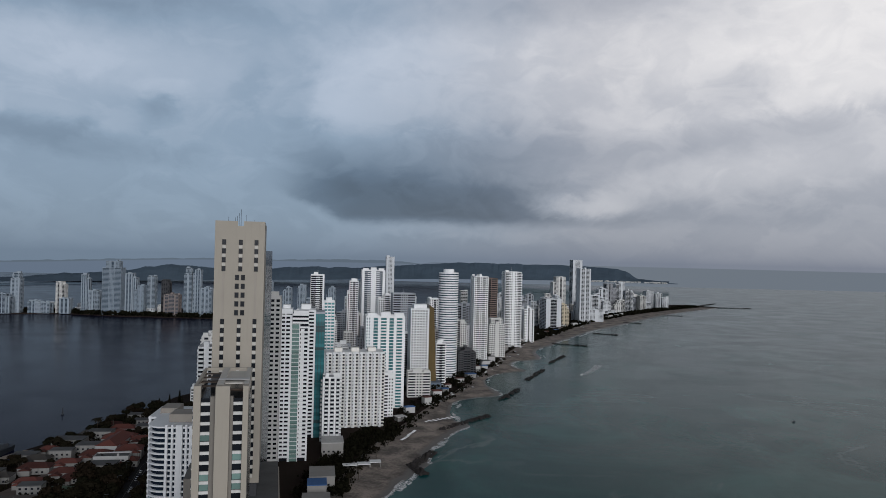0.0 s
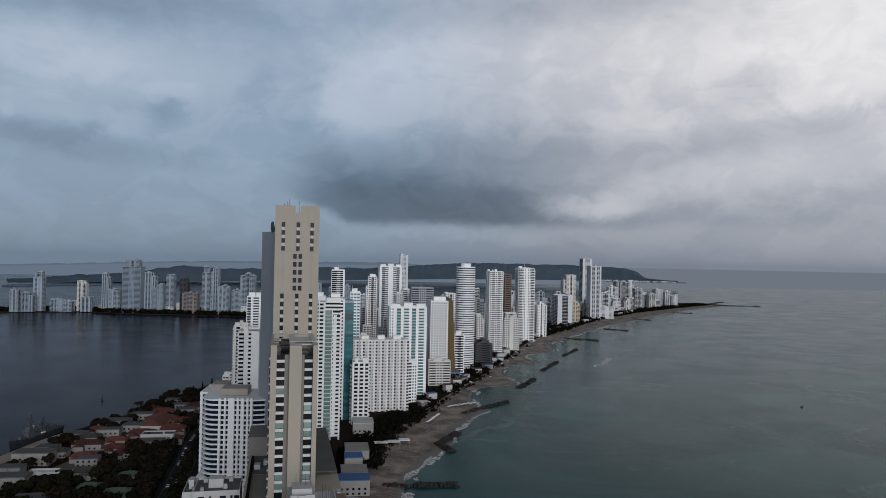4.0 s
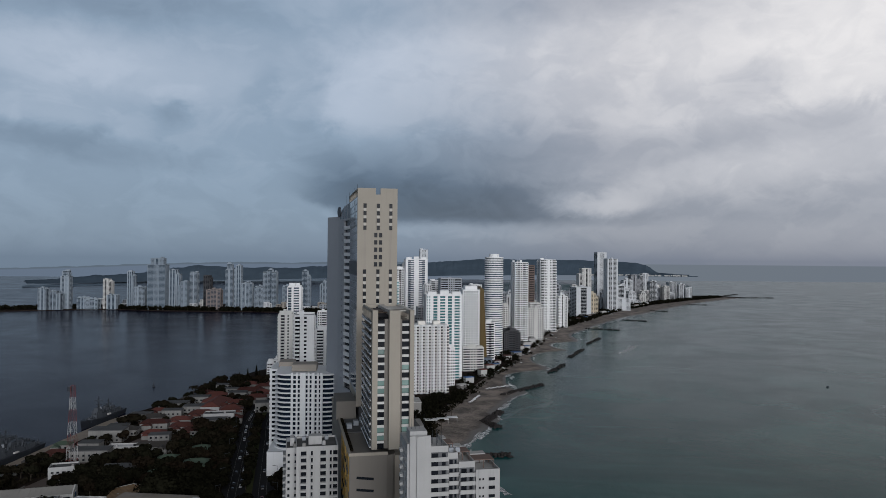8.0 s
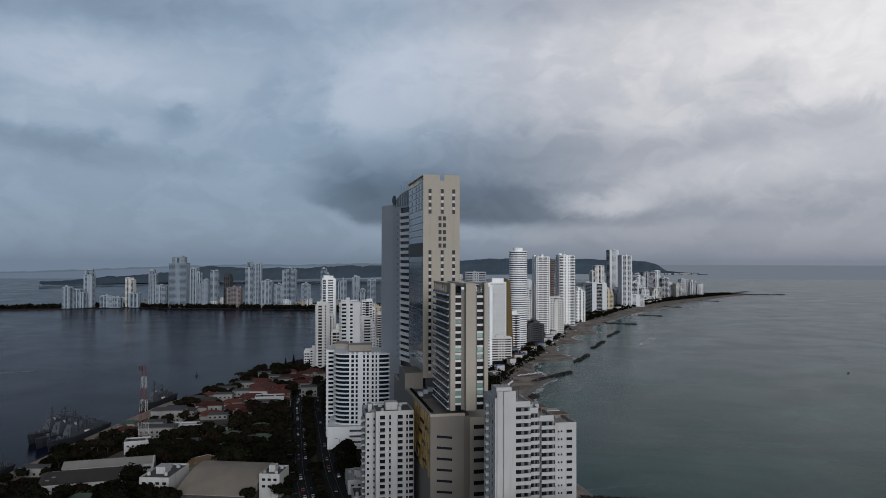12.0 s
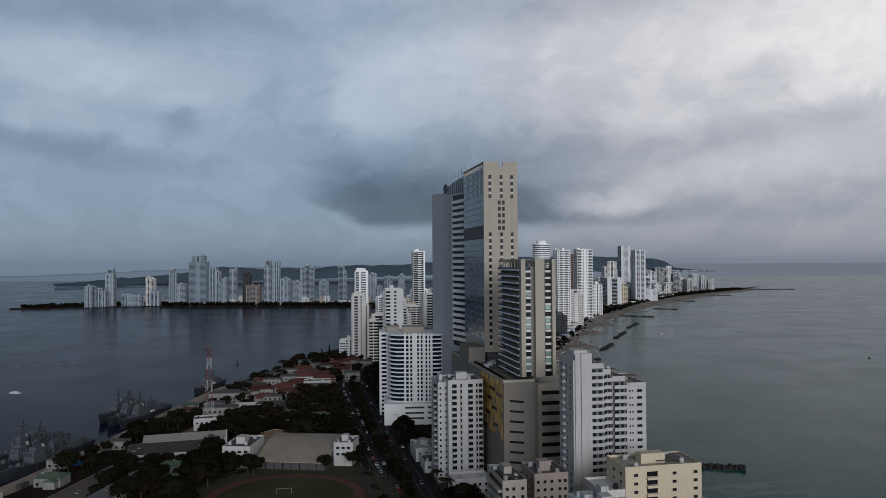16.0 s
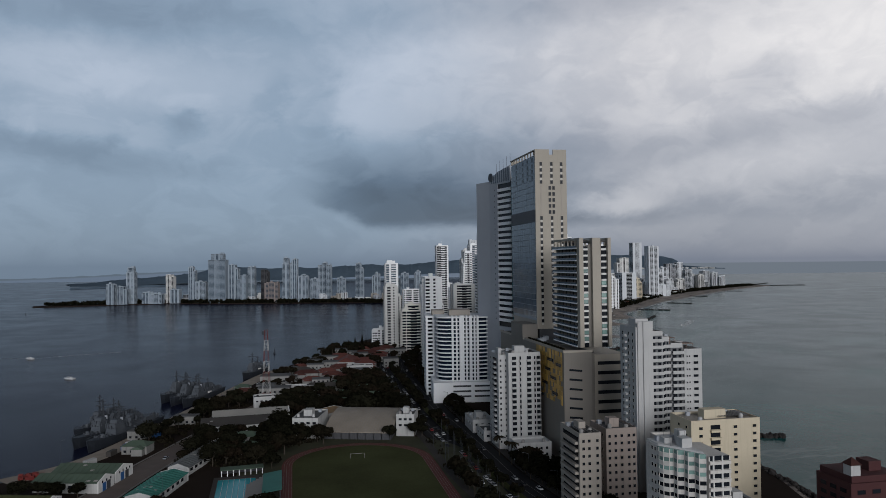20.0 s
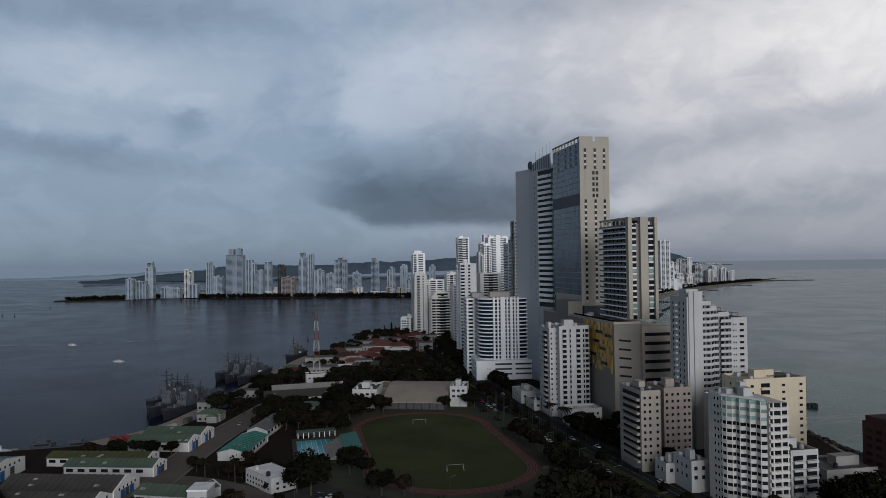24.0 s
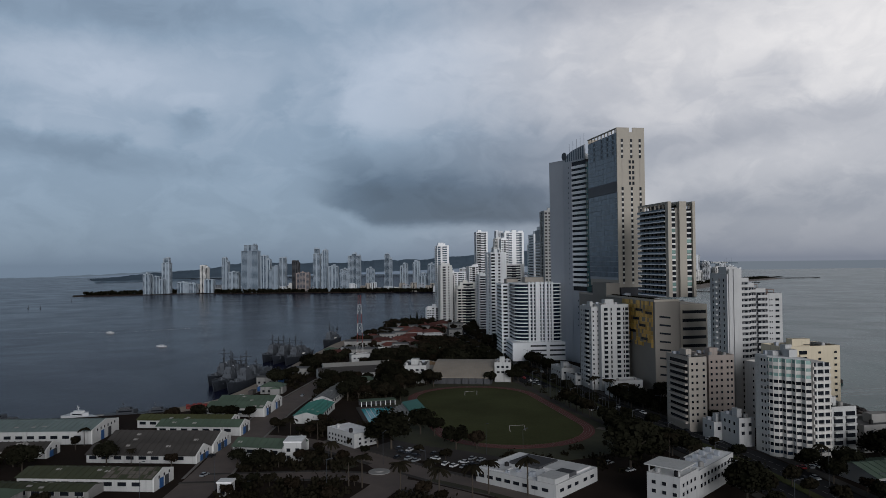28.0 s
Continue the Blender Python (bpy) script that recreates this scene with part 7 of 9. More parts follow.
shed("green-roofed lodge beside the street", -241, 71.5, -4, 19, 10, 5.2, 7.6, greenroof, shedwhite, 1, name="lodge")
shed("small green-roofed wing of the lodge", -232.5, 77.5, 62, 8, 7, 4.6, 6.2, greenroof, shedwhite, 0, name="lodge")
shed("green-roofed sports shed beside the avenue", -40, 62, 20, 24, 18, 5, 7.5, greenroof, concrete, 0)

# sports hall with its two white end blocks
hall = thing("sports_hall", "large sports hall with a pale ribbed curved roof", "sports hall", -188.0, 238.0, LAND, 0)
bm = bmesh.new()
pts = [(-17 + 30 * i / 10, 3.4 + 6.2 * math.sin(i / 10 * 1.75)) for i in range(11)]
prev = None
for y, z in pts:
    cur = [bm.verts.new((-17, y, z)), bm.verts.new((17, y, z))]
    if prev:
        bm.faces.new((prev[0], prev[1], cur[1], cur[0]))
    prev = cur
r = bmesh.ops.extrude_face_region(bm, geom=bm.faces[:])
bmesh.ops.translate(bm, verts=[v for v in r["geom"] if isinstance(v, bmesh.types.BMVert)], vec=(0, 0, 0.3))
bmesh.ops.recalc_face_normals(bm, faces=bm.faces)
part("roof", bm, mat("tan_sheet_roof", (0.25, 0.215, 0.175), 0.6, vary=0.25, streak=0.1), hall)
bm = bmesh.new()
for i in range(1, 24):
    for (ya, za), (yb, zb) in zip(pts, pts[1:]):
        strut(bm, (-17 + i * 1.42, ya, za + 0.32), (-17 + i * 1.42, yb, zb + 0.32), 0.05)
tagged(part("roof_seam", bm, concrete, hall), kind="stuff")
bm = bmesh.new()
box(bm, -16.4, 16.4, -16.4, 12, 0, 3.3)
part("wall_shell", bm, darkwall, hall)
bm = bmesh.new()
box(bm, -16.4, 16.4, 12.02, 12.6, 0, 9.0)
part("rear_wall", bm, concrete, hall)
for s in (-1, 1):
    bm = bmesh.new()
    box(bm, s * 16.2 - 0.2, s * 16.2 + 0.2, -8, 11.9, 3.3, 5.6)
    part("side_wall", bm, concrete, hall)
post = boxmesh("column", concrete, -0.2, 0.2, -0.2, 0.2, 0, 3.4)
for i in range(9):
    part("column", post, None, hall, at=(-16 + i * 4, -16.2, 0))
plain_block("sports_annex", "white three-storey annex of the sports hall", -220.5, 221, 4, 13, 22, 9.2, shedwhite, (2, 5, 8, 11), (3, 8), fl=2.9, win=(1.7, 1.1))
plain_block("sports_annex", "white annex of the sports hall with a dark roof", -170.4, 230, 2, 9, 14, 10.0, shedwhite, (2, 4.5, 7), (3, 8), fl=2.9, win=(1.5, 1.1))
plain_block("white_office_building", "white two-storey office with rows of dark windows", -224.5, 93.0, -40, 17.5, 10, 4.9, nearwhite, (1.6, 3.6, 5.6, 7.6, 9.6, 11.6, 13.6, 15.8), (), fl=1.65, win=(1.05, 0.8), parts_roof=False, roofm=roofwhite, rim=0.35, right_cols=(2.5, 5, 7.5))
k1 = plain_block("white_club_building", "long white low building with several flat roofs", -163.7, 47.1, -33, 28.6, 23.3, 3.9, nearwhite, (2.2, 5.4, 8.6, 11.8, 15, 18.2, 21.4, 25), (), fl=2.2, win=(2.2, 1.0), parts_roof=False, roofm=roofwhite, rim=0.3, right_cols=(3, 7, 11, 16, 20))
for a, b, c, d, h0, h1, mt in ((5, 16, 10.5, 21, 4.0, 4.8, darkwall), (16.5, 27, 12, 22, 4.0, 4.6, roofpale), (22, 28, 0.5, 8, 4.0, 5.6, nearwhite), (22.5, 27.5, 8.1, 13, 4.0, 5.2, darkwall), (1.5, 9, 1.5, 7, 4.0, 4.4, roofpale), (17.5, 19, 3, 4.5, 4.0, 5.4, palegrey), (12, 13, 4, 5.5, 4.0, 4.9, palegrey), (10, 11, 1.5, 2.5, 4.0, 4.8, palegrey)):
    bm = bmesh.new()
    box(bm, a, b, c, d, h0, h1)
    part("roof_section", bm, mt, k1)
k2 = plain_block("white_apartment_house", "white four-storey house with a roof canopy", -115.0, 31.0, -34, 9.5, 12, 8.2, nearwhite, (2, 5, 8), (), fl=2.4, win=(1.2, 1.0), parts_roof=False, roofm=roofwhite, rim=0.7, right_cols=(2, 4.5, 7, 9.5))
bm = bmesh.new()
box(bm, -0.6, 10.1, -0.6, 9, 10.9, 11.2)
part("roof_canopy", bm, shedwhite, k2)
for x, y in ((0.5, 0.5), (9.0, 0.5), (0.5, 8), (9.0, 8)):
    bm = bmesh.new()
    box(bm, x - 0.15, x + 0.15, y - 0.15, y + 0.15, 9.0, 10.9)
    part("canopy_post", bm, shedwhite, k2)
k3 = plain_block("white_apartment_house", "white row house with air conditioners on its roof", -108.2, 41.1, -34, 9.4, 26, 7.6, nearwhite, (), (), fl=2.4, win=(1.5, 1.1), parts_roof=False, roofm=roofwhite, rim=0.4, right_cols=(2, 4.5, 7, 9.5, 12, 14.5, 17, 19.5, 22, 24.5))
for i in range(9):
    part("air_conditioner", AC_UNIT, None, k3, at=(3 + (i % 2) * 3.5, 3 + i * 2.5, 7.75))


def house(x, y, rot, w, d, h, roofm, wallm, hip=True, label="white house with a red tiled roof", windows=True):
    """A small house: walls, hipped or flat roof, windows."""
    th = thing("house", label, "house", x, y, LAND, rot, group="houses of the naval quarter")
    if hip:
        h, d, w = h * 0.74, d * 1.02, w * 0.96
    bm = bmesh.new()
    box(bm, -w / 2, w / 2, -d / 2, d / 2, 0, h)
    part("wall_shell", bm, wallm, th)
    bm = bmesh.new()
    o = 0.5
    if hip:
        v = [bm.verts.new(p) for p in ((-w / 2 - o, -d / 2 - o, h), (w / 2 + o, -d / 2 - o, h), (w / 2 + o, d / 2 + o, h), (-w / 2 - o, d / 2 + o, h), (-w / 2 + d * 0.4, 0, h + d * 0.22), (w / 2 - d * 0.4, 0, h + d * 0.22))]
        for q in ((0, 1, 5, 4), (2, 3, 4, 5), (1, 2, 5), (3, 0, 4), (3, 2, 1, 0)):
            bm.faces.new([v[i] for i in q])
    else:
        box(bm, -w / 2 - 0.2, w / 2 + 0.2, -d / 2 - 0.2, d / 2 + 0.2, h, h + 0.5)
    part("roof", bm, roofm, th)
    if hip:
        s = 1 if int(x + y) % 2 else -1
        bm = bmesh.new()
        a, b, k = s * w * 0.22, d * 0.30, h * 0.82
        box(bm, a - b, a + b, -d / 2 - 3.2, -d / 2 - 0.02, 0, k)
        part("wing_wall", bm, wallm, th)
        bm = bmesh.new()
        v = [bm.verts.new(p) for p in ((a - b - 0.4, -d / 2 - 3.6, k), (a + b + 0.4, -d / 2 - 3.6, k), (a + b + 0.4, -d / 2 + 2, k), (a - b - 0.4, -d / 2 + 2, k), (a, -d / 2 - 3.6, k + b * 0.5), (a, -d / 2 + 2, k + b * 0.5))]
        for q in ((0, 3, 5, 4), (1, 4, 5, 2), (0, 4, 1), (3, 2, 5), (0, 1, 2, 3)):
            bm.faces.new([v[i] for i in q])
        bmesh.ops.recalc_face_normals(bm, faces=bm.faces)
        part("wing_roof", bm, roofm, th)
    win = CACHE.setdefault("hw", window_mesh("window", 1.2, 1.1, glass_dark, housewall))
    for i in range(max(1, int(w / 3)) if windows else 0):
        for z in ((0.8, 3.2) if h > 4.6 else (0.8,)):
            part("window", win, None, th, at=wall_at(-w / 2 + 1.6 + i * 3, -d / 2, z, 0))


HOUSES = [(-262, 478, 20, 22, 12, 6.5, 1), (-238, 447, 20, 16, 12, 8, 1), (-256, 440, 15, 18, 11, 5, 1), (-268, 452, 15, 14, 10, 6, 0), (-257, 530, 20, 24, 12, 5, 1), (-276, 508, 15, 18, 10, 5, 1), (-240, 500, 20, 16, 10, 6, 1),
          (-290, 466, 10, 20, 11, 5, 0), (-280, 486, 10, 16, 9, 6, 0), (-296, 430, 12, 14, 9, 4, 0), (-274, 408, 15, 18, 10, 5, 1), (-252, 402, 15, 16, 10, 5, 1), (-285, 372, 12, 20, 11, 7, 0), (-270, 330, 14, 20, 10, 6, 0),
          (-245, 352, 18, 24, 10, 5, 2), (-236, 372, 18, 14, 9, 4, 3), (-243, 395, 15, 12, 9, 4, 1), (-225, 330, 18, 12, 9, 4, 3), (-216, 352, 18, 12, 9, 4, 3), (-205, 322, 18, 14, 9, 5, 3), (-246, 560, 10, 16, 12, 6, 1), (-268, 560, 10, 14, 10, 5, 1),
          (-230, 540, 15, 14, 10, 6, 0), (-284, 545, 12, 14, 9, 5, 0), (-235, 412, 15, 15, 10, 6, 0), (-222, 468, 18, 12, 10, 7, 0), (-292, 395, 12, 12, 8, 4, 0), (-300, 350, 10, 10, 7, 4, 3), (-296, 300, 10, 10, 6, 3.5, 3), (-290, 250, 8, 12, 7, 4, 0), (-297, 215, 6, 9, 6, 4, 0),
          (-283, 190, 6, 12, 8, 5, 3), (-240, 212, 12, 12, 8, 5, 3), (-232, 196, 12, 10, 8, 4, 3), (-238, 304, 15, 16, 9, 5, 0), (-215, 300, 15, 12, 9, 5, 3), (-350, 40, 8, 16, 10, 5, 3), (-330, 22, 8, 18, 10, 5, 2), (-300, 8, 5, 22, 10, 5, 3), (-262, 0, 5, 16, 10, 5, 2), (-240, 8, 10, 12, 8, 4, 2), (-214, 4, 10, 12, 8, 4, 3), (-380, 60, 8, 18, 12, 6, 3),
          (-284, 424, 14, 15, 9, 5, 2), (-262, 420, 16, 14, 9, 5, 1), (-292, 448, 12, 12, 8, 4, 1), (-276, 436, 14, 13, 8, 6, 0), (-246, 478, 18, 14, 9, 6, 1), (-272, 494, 12, 13, 8, 5, 1), (-290, 520, 10, 13, 8, 4, 1), (-258, 508, 16, 14, 9, 6, 0), (-243, 524, 16, 13, 9, 5, 1), (-272, 528, 12, 12, 8, 5, 0),
          (-252, 548, 12, 12, 9, 6, 1), (-292, 492, 10, 11, 8, 4, 2), (-230, 430, 18, 13, 9, 5, 1), (-282, 388, 14, 14, 9, 5, 2), (-262, 384, 14, 14, 9, 4, 1), (-290, 330, 12, 13, 8, 5, 1), (-252, 372, 16, 12, 8, 5, 0), (-284, 352, 12, 12, 8, 4, 0)]
for x, y, r, w, d, h, k in HOUSES:
    if k == 1:
        house(x, y, r, w, d, h, terracotta, housewall, True, "white house with a red tiled hipped roof")
    elif k == 0:
        house(x, y, r, w, d, h, roofgrey, housewall, False, "white flat-roofed house among trees")
    elif k == 2:
        house(x, y, r, w, d, h, brownroof, housewall, True, "white house with a dark weathered roof")
    else:
        house(x, y, r, w, d, h, greenroof, housewall, True, "grey house with a green sheet roof")
plain_block("quarter_house", "white flat-roofed house with a roof terrace by the mast", -268, 290, 24, 13, 9, 6.0, nearwhite, (2, 4.5, 7, 9.5, 12), (2, 5), fl=2.6, win=(1.3, 0.9), parts_roof=False)
plain_block("quarter_house", "long low white building behind a wall", -266, 338, 14, 22, 8, 4.4, nearwhite, (3, 7, 11, 15, 19), (2, 5), fl=2.6, win=(1.5, 0.8), parts_roof=False, roofm=roofpale)
plain_block("quarter_house", "white two-storey building with rows of windows", -246, 419, 16, 20, 10, 6.6, nearwhite, (2, 4.5, 7, 9.5, 12, 14.5, 17), (2, 5), fl=2.5, win=(1.6, 0.9), parts_roof=False)
house(-258, 466, 100, 36, 13, 8, terracotta, nearwhite, True, "long white hall with a large red tiled roof")
# low beach club roofs beside the sea
for x, y, w, d, h, mt, lab in ((-101, 388, 10, 12, 9, bluepaint, "building with a blue tarpaulin roof deck"), (-92, 350, 16, 12, 8, bluepaint, "building with a blue roof deck beside the beach"), (-96, 368, 14, 16, 7, concrete, "low concrete building beside the beach"), (-104, 410, 14, 20, 8, concrete, "low concrete building beside the beach"), (-86, 300, 18, 26, 9, concrete, "low building behind the sea wall"), (-115, 478, 14, 18, 9, shedwhite, "white two-storey beach pavilion")):
    house(x, y, GRID, w, d, h, mt, concrete if mt is not white else white, False, lab)

house(-228.4, 67.6, 8, 6, 8, 6.2, roofwhite, nearwhite, False, "white two-storey block at the end of the lodge")
house(-235, 27, 5, 4.0, 3.6, 3.8, roofwhite, nearwhite, False, "small white service block beside the street")
rnd = random.Random(61)
for i in range(40):
    y = 585 + i * 33 + rnd.uniform(-9, 9)
    p = front_at(y)
    mt = rnd.choice((roofpale, roofgrey, terracotta, bluepaint, roofpale))
    house(p.x - rnd.uniform(5, 13), y, GRID + 12 + rnd.uniform(-8, 8), rnd.uniform(6, 13), rnd.uniform(5, 9), rnd.uniform(3, 7), mt, rnd.choice((nearwhite, housewall, shedwhite)), False, "low beach-front building at the edge of the sand", False)
# lattice mast, red and white
mast = thing("radio_mast", "red and white lattice radio mast", "radio mast", -267.0, 308.0, LAND, 10)
H = 45.0
for k in range(7):
    z0, z1 = H * k / 7, H * (k + 1) / 7
    r0, r1 = 2.3 * (1 - z0 / H) + 0.8 * z0 / H, 2.3 * (1 - z1 / H) + 0.8 * z1 / H
    bm = bmesh.new()
    c0 = [(r0 * a, r0 * b, z0) for a, b in ((-1, -1), (1, -1), (1, 1), (-1, 1))]
    c1 = [(r1 * a, r1 * b, z1) for a, b in ((-1, -1), (1, -1), (1, 1), (-1, 1))]
    for i in range(4):
        j = (i + 1) % 4
        strut(bm, c0[i], c1[i], 0.075)
        strut(bm, c1[i], c1[j], 0.04)
        strut(bm, c0[i], c1[j], 0.025)
        strut(bm, c0[j], c1[i], 0.025)
    tagged(part("mast_section", bm, red_metal if k % 2 == 0 else shedwhite, mast), kind="stuff")
bm = bmesh.new()
cyl(bm, -1.6, 0, H - 3, H - 0.6, 1.1, 1.1, 10)
part("antenna_drum", bm, steel, mast)


# ---------------------------------------------------------------- ships at the quay


def ship(x, y, rot, L, label):
    th = thing("naval_ship", label, "ship", x, y, 0, rot, group="grey ships at the quay")
    rnd = random.Random(int(x * 3 + y))
    b = L * 0.064
    st = [(-0.5, 0.78, 0.7, 3.2), (-0.3, 1, 0.92, 3.2), (0.0, 1, 0.95, 3.3), (0.2, 0.95, 0.8, 4.0), (0.34, 0.7, 0.42, 4.8), (0.44, 0.36, 0.12, 5.5), (0.5, 0.05, 0.02, 6.0)]
    bm = bmesh.new()
    prev = None
    for s, top, bot, z in st:
        cur = [bm.verts.new(p) for p in ((s * L, -b * top, z), (s * L * 0.94, -b * bot, -0.6), (s * L * 0.94, b * bot, -0.6), (s * L, b * top, z))]
        if prev:
            for i in range(3):
                bm.faces.new((prev[i], prev[i + 1], cur[i + 1], cur[i]))
            bm.faces.new((prev[3], prev[0], cur[0], cur[3]))
        else:
            bm.faces.new(cur)
        prev = cur
    bm.faces.new(prev[::-1])
    bmesh.ops.recalc_face_normals(bm, faces=bm.faces)
    part("hull", bm, hullgrey, th)
    for nm, a, c, w, z0, z1 in (("bridge", 0.08, 0.21, 0.78, 3.4, 7.0), ("bridge_deck", 0.09, 0.19, 0.62, 7.0, 9.0), ("wheelhouse", 0.11, 0.17, 0.5, 9.0, 10.6), ("deckhouse", -0.20, 0.08, 0.66, 3.2, 5.4), ("upper_deckhouse", -0.15, 0.03, 0.45, 5.4, 7.2), ("hangar", -0.34, -0.22, 0.7, 3.2, 6.2), ("funnel", -0.08, -0.02, 0.32, 7.2, 10.2)):
        bm = bmesh.new()
        k = 0.12 * (z1 - z0)
        lo = [(a * L, -b * w), (c * L, -b * w * 0.8), (c * L, b * w * 0.8), (a * L, b * w)]
        vl, vh = [bm.verts.new((*p, z0)) for p in lo], [bm.verts.new((p[0] + (k if i in (0, 3) else -2 * k), p[1] * (1 - 0.05 * (z1 - z0)), z1)) for i, p in enumerate(lo)]
        for i in range(4):
            bm.faces.new((vl[i], vl[(i + 1) % 4], vh[(i + 1) % 4], vh[i]))
        bm.faces.new(vh), bm.faces.new(vl[::-1])
        part(nm, bm, navalgrey, th)
    for s, h in ((0.10, rnd.uniform(17.5, 20.5)), (-0.13, rnd.uniform(13, 15.5))):
        bm = bmesh.new()
        for q in (-1, 1):
            strut(bm, (s * L + q * 0.7, -0.8, 6.5), (s * L, 0, h - 3), 0.12)
            strut(bm, (s * L + q * 0.7, 0.8, 6.5), (s * L, 0, h - 3), 0.12)
        strut(bm, (s * L, 0, h - 4), (s * L, 0, h), 0.2)
        for q, z in ((3.4, h - 3.4), (2.2, h - 6.0), (1.3, h - 1.6)):
            strut(bm, (s * L, -q, z), (s * L, q, z), 0.14)
            strut(bm, (s * L - q * 0.8, 0, z), (s * L + q * 0.8, 0, z), 0.14)
        strut(bm, (s * L - 1.4, 0, h - 4.6), (s * L + 1.4, 0, h - 4.6), 0.10)
        tagged(part("mast", bm, steel, th), kind="stuff")
    bm = bmesh.new()
    cyl(bm, 0.06 * L, 0, 9.0, 10.6, 0.9, 0.7, 10)
    part("radar_dome", bm, palegrey, th, "pale radar dome")
    for nm, s, z in (("gun_turret", 0.31, 4.6), ("rear_gun_turret", -0.40, 3.2)):
        bm = bmesh.new()
        cyl(bm, s * L, 0, z, z + 1.7, 1.25, 0.95, 10)
        strut(bm, (s * L, 0, z + 1.1), (s * L + (3.4 if s > 0 else -3.4), 0, z + 1.7), 0.12)
        part(nm, bm, navalgrey, th)
    boat = boxmesh("ship_boat", rnd.choice((offwhite, navalgrey)), -1.8, 1.8, -0.6, 0.6, 0, 0.8)
    for q in (-1, 1):
        part("ship_boat", boat, None, th, at=(-0.05 * L, q * b * 0.82, 4.2))
    bm = bmesh.new()
    for _ in range(130):
        s = rnd.uniform(-0.44, 0.36)
        z = 3.3 if s < -0.22 or s > 0.21 else rnd.choice((5.4, 7.2)) if s < 0.05 else 7.0
        u, v, k = s * L, rnd.uniform(-0.6, 0.6) * b, rnd.uniform(0.15, 0.5)
        box(bm, u - k, u + k, v - k, v + k, z - 0.1, z + rnd.uniform(0.5, 2.6))
    tagged(part("deck_gear", bm, navalgrey, th), kind="stuff")
    bm = bmesh.new()
    for (s0, t0, _, z0), (s1, t1, _, z1) in zip(st, st[1:]):
        for q in (-1, 1):
            a, c = Vector((s0 * L, q * b * t0 * 0.97, z0 + 1.0)), Vector((s1 * L, q * b * t1 * 0.97, z1 + 1.0))
            strut(bm, a, c, 0.035)
            for i in range(4):
                p = a.lerp(c, i / 4)
                strut(bm, p, p - Vector((0, 0, 1.0)), 0.03)
    tagged(part("deck_rail", bm, steel, th), kind="stuff")


ship(-310.5, 226, -87, 72, "grey naval ship with lattice masts moored at the quay")
ship(-321, 229, -87, 68, "grey naval ship with lattice masts moored alongside another")
ship(-331.5, 242, -87, 60, "grey naval ship moored outermost by the quay")
ship(-316.5, 325, -87, 62, "grey naval ship at the quay with upright masts")
ship(-327, 330, -87, 62, "grey naval ship moored outside another one")
ship(-337.5, 336, -87, 58, "grey naval ship moored outermost in a row")
ship(-323, 428, -86, 58, "small grey naval ship farther along the quay")


def small_boat(x, y, rot, L, label, hullm, name="motor_boat"):
    th = thing(name, label, "boat", x, y, 0, rot)
    bm = bmesh.new()
    w = L * 0.14
    prism(bm, [(-L / 2, -w), (L * 0.2, -w), (L / 2, 0), (L * 0.2, w), (-L / 2, w)], -0.3, L * 0.09)
    part("hull", bm, hullm, th)
    bm = bmesh.new()
    prism(bm, [(-L * 0.25, -w * 0.7), (L * 0.12, -w * 0.7), (L * 0.2, 0), (L * 0.12, w * 0.7), (-L * 0.25, w * 0.7)], L * 0.09, L * 0.17)
    part("cabin", bm, hullm, th)
    bm = bmesh.new()
    box(bm, -L * 0.2, L * 0.08, -w * 0.72, w * 0.72, L * 0.115, L * 0.145)
    part("cabin_window", bm, glass_dark, th)
    if L > 17:
        bm = bmesh.new()
        prism(bm, [(-L * 0.18, -w * 0.55), (L * 0.04, -w * 0.5), (L * 0.09, 0), (L * 0.04, w * 0.5), (-L * 0.18, w * 0.55)], L * 0.17, L * 0.215)
        part("upper_deck", bm, hullm, th)
        bm = bmesh.new()
        strut(bm, (-L * 0.08, 0, L * 0.215), (-L * 0.12, 0, L * 0.33), 0.12)
        strut(bm, (-L * 0.11, -w * 0.35, L * 0.28), (-L * 0.11, w * 0.35, L * 0.28), 0.1)
        part("mast", bm, hullm, th)


small_boat(-349, 127.5, -6, 18, "white motor yacht moored at the yard", white_metal, "motor_yacht")
small_boat(-331, 135, 24, 20, "dark patrol boat moored at the yard", steel)
small_boat(-318, 139, 24, 18, "grey patrol boat moored at the yard", steel)
small_boat(-385, 122, 10, 16, "dark work boat at the shore", steel)
small_boat(-580, 512, 160, 11, "small motor boat under way in the bay", white_metal)
small_boat(-462, 400, 170, 10, "white motor boat lying in the bay", white_metal)
small_boat(84, 868, 250, 8, "speed boat off the beach", white_metal)
small_boat(242, 651, 60, 6, "tiny dark boat on the open sea", steel)


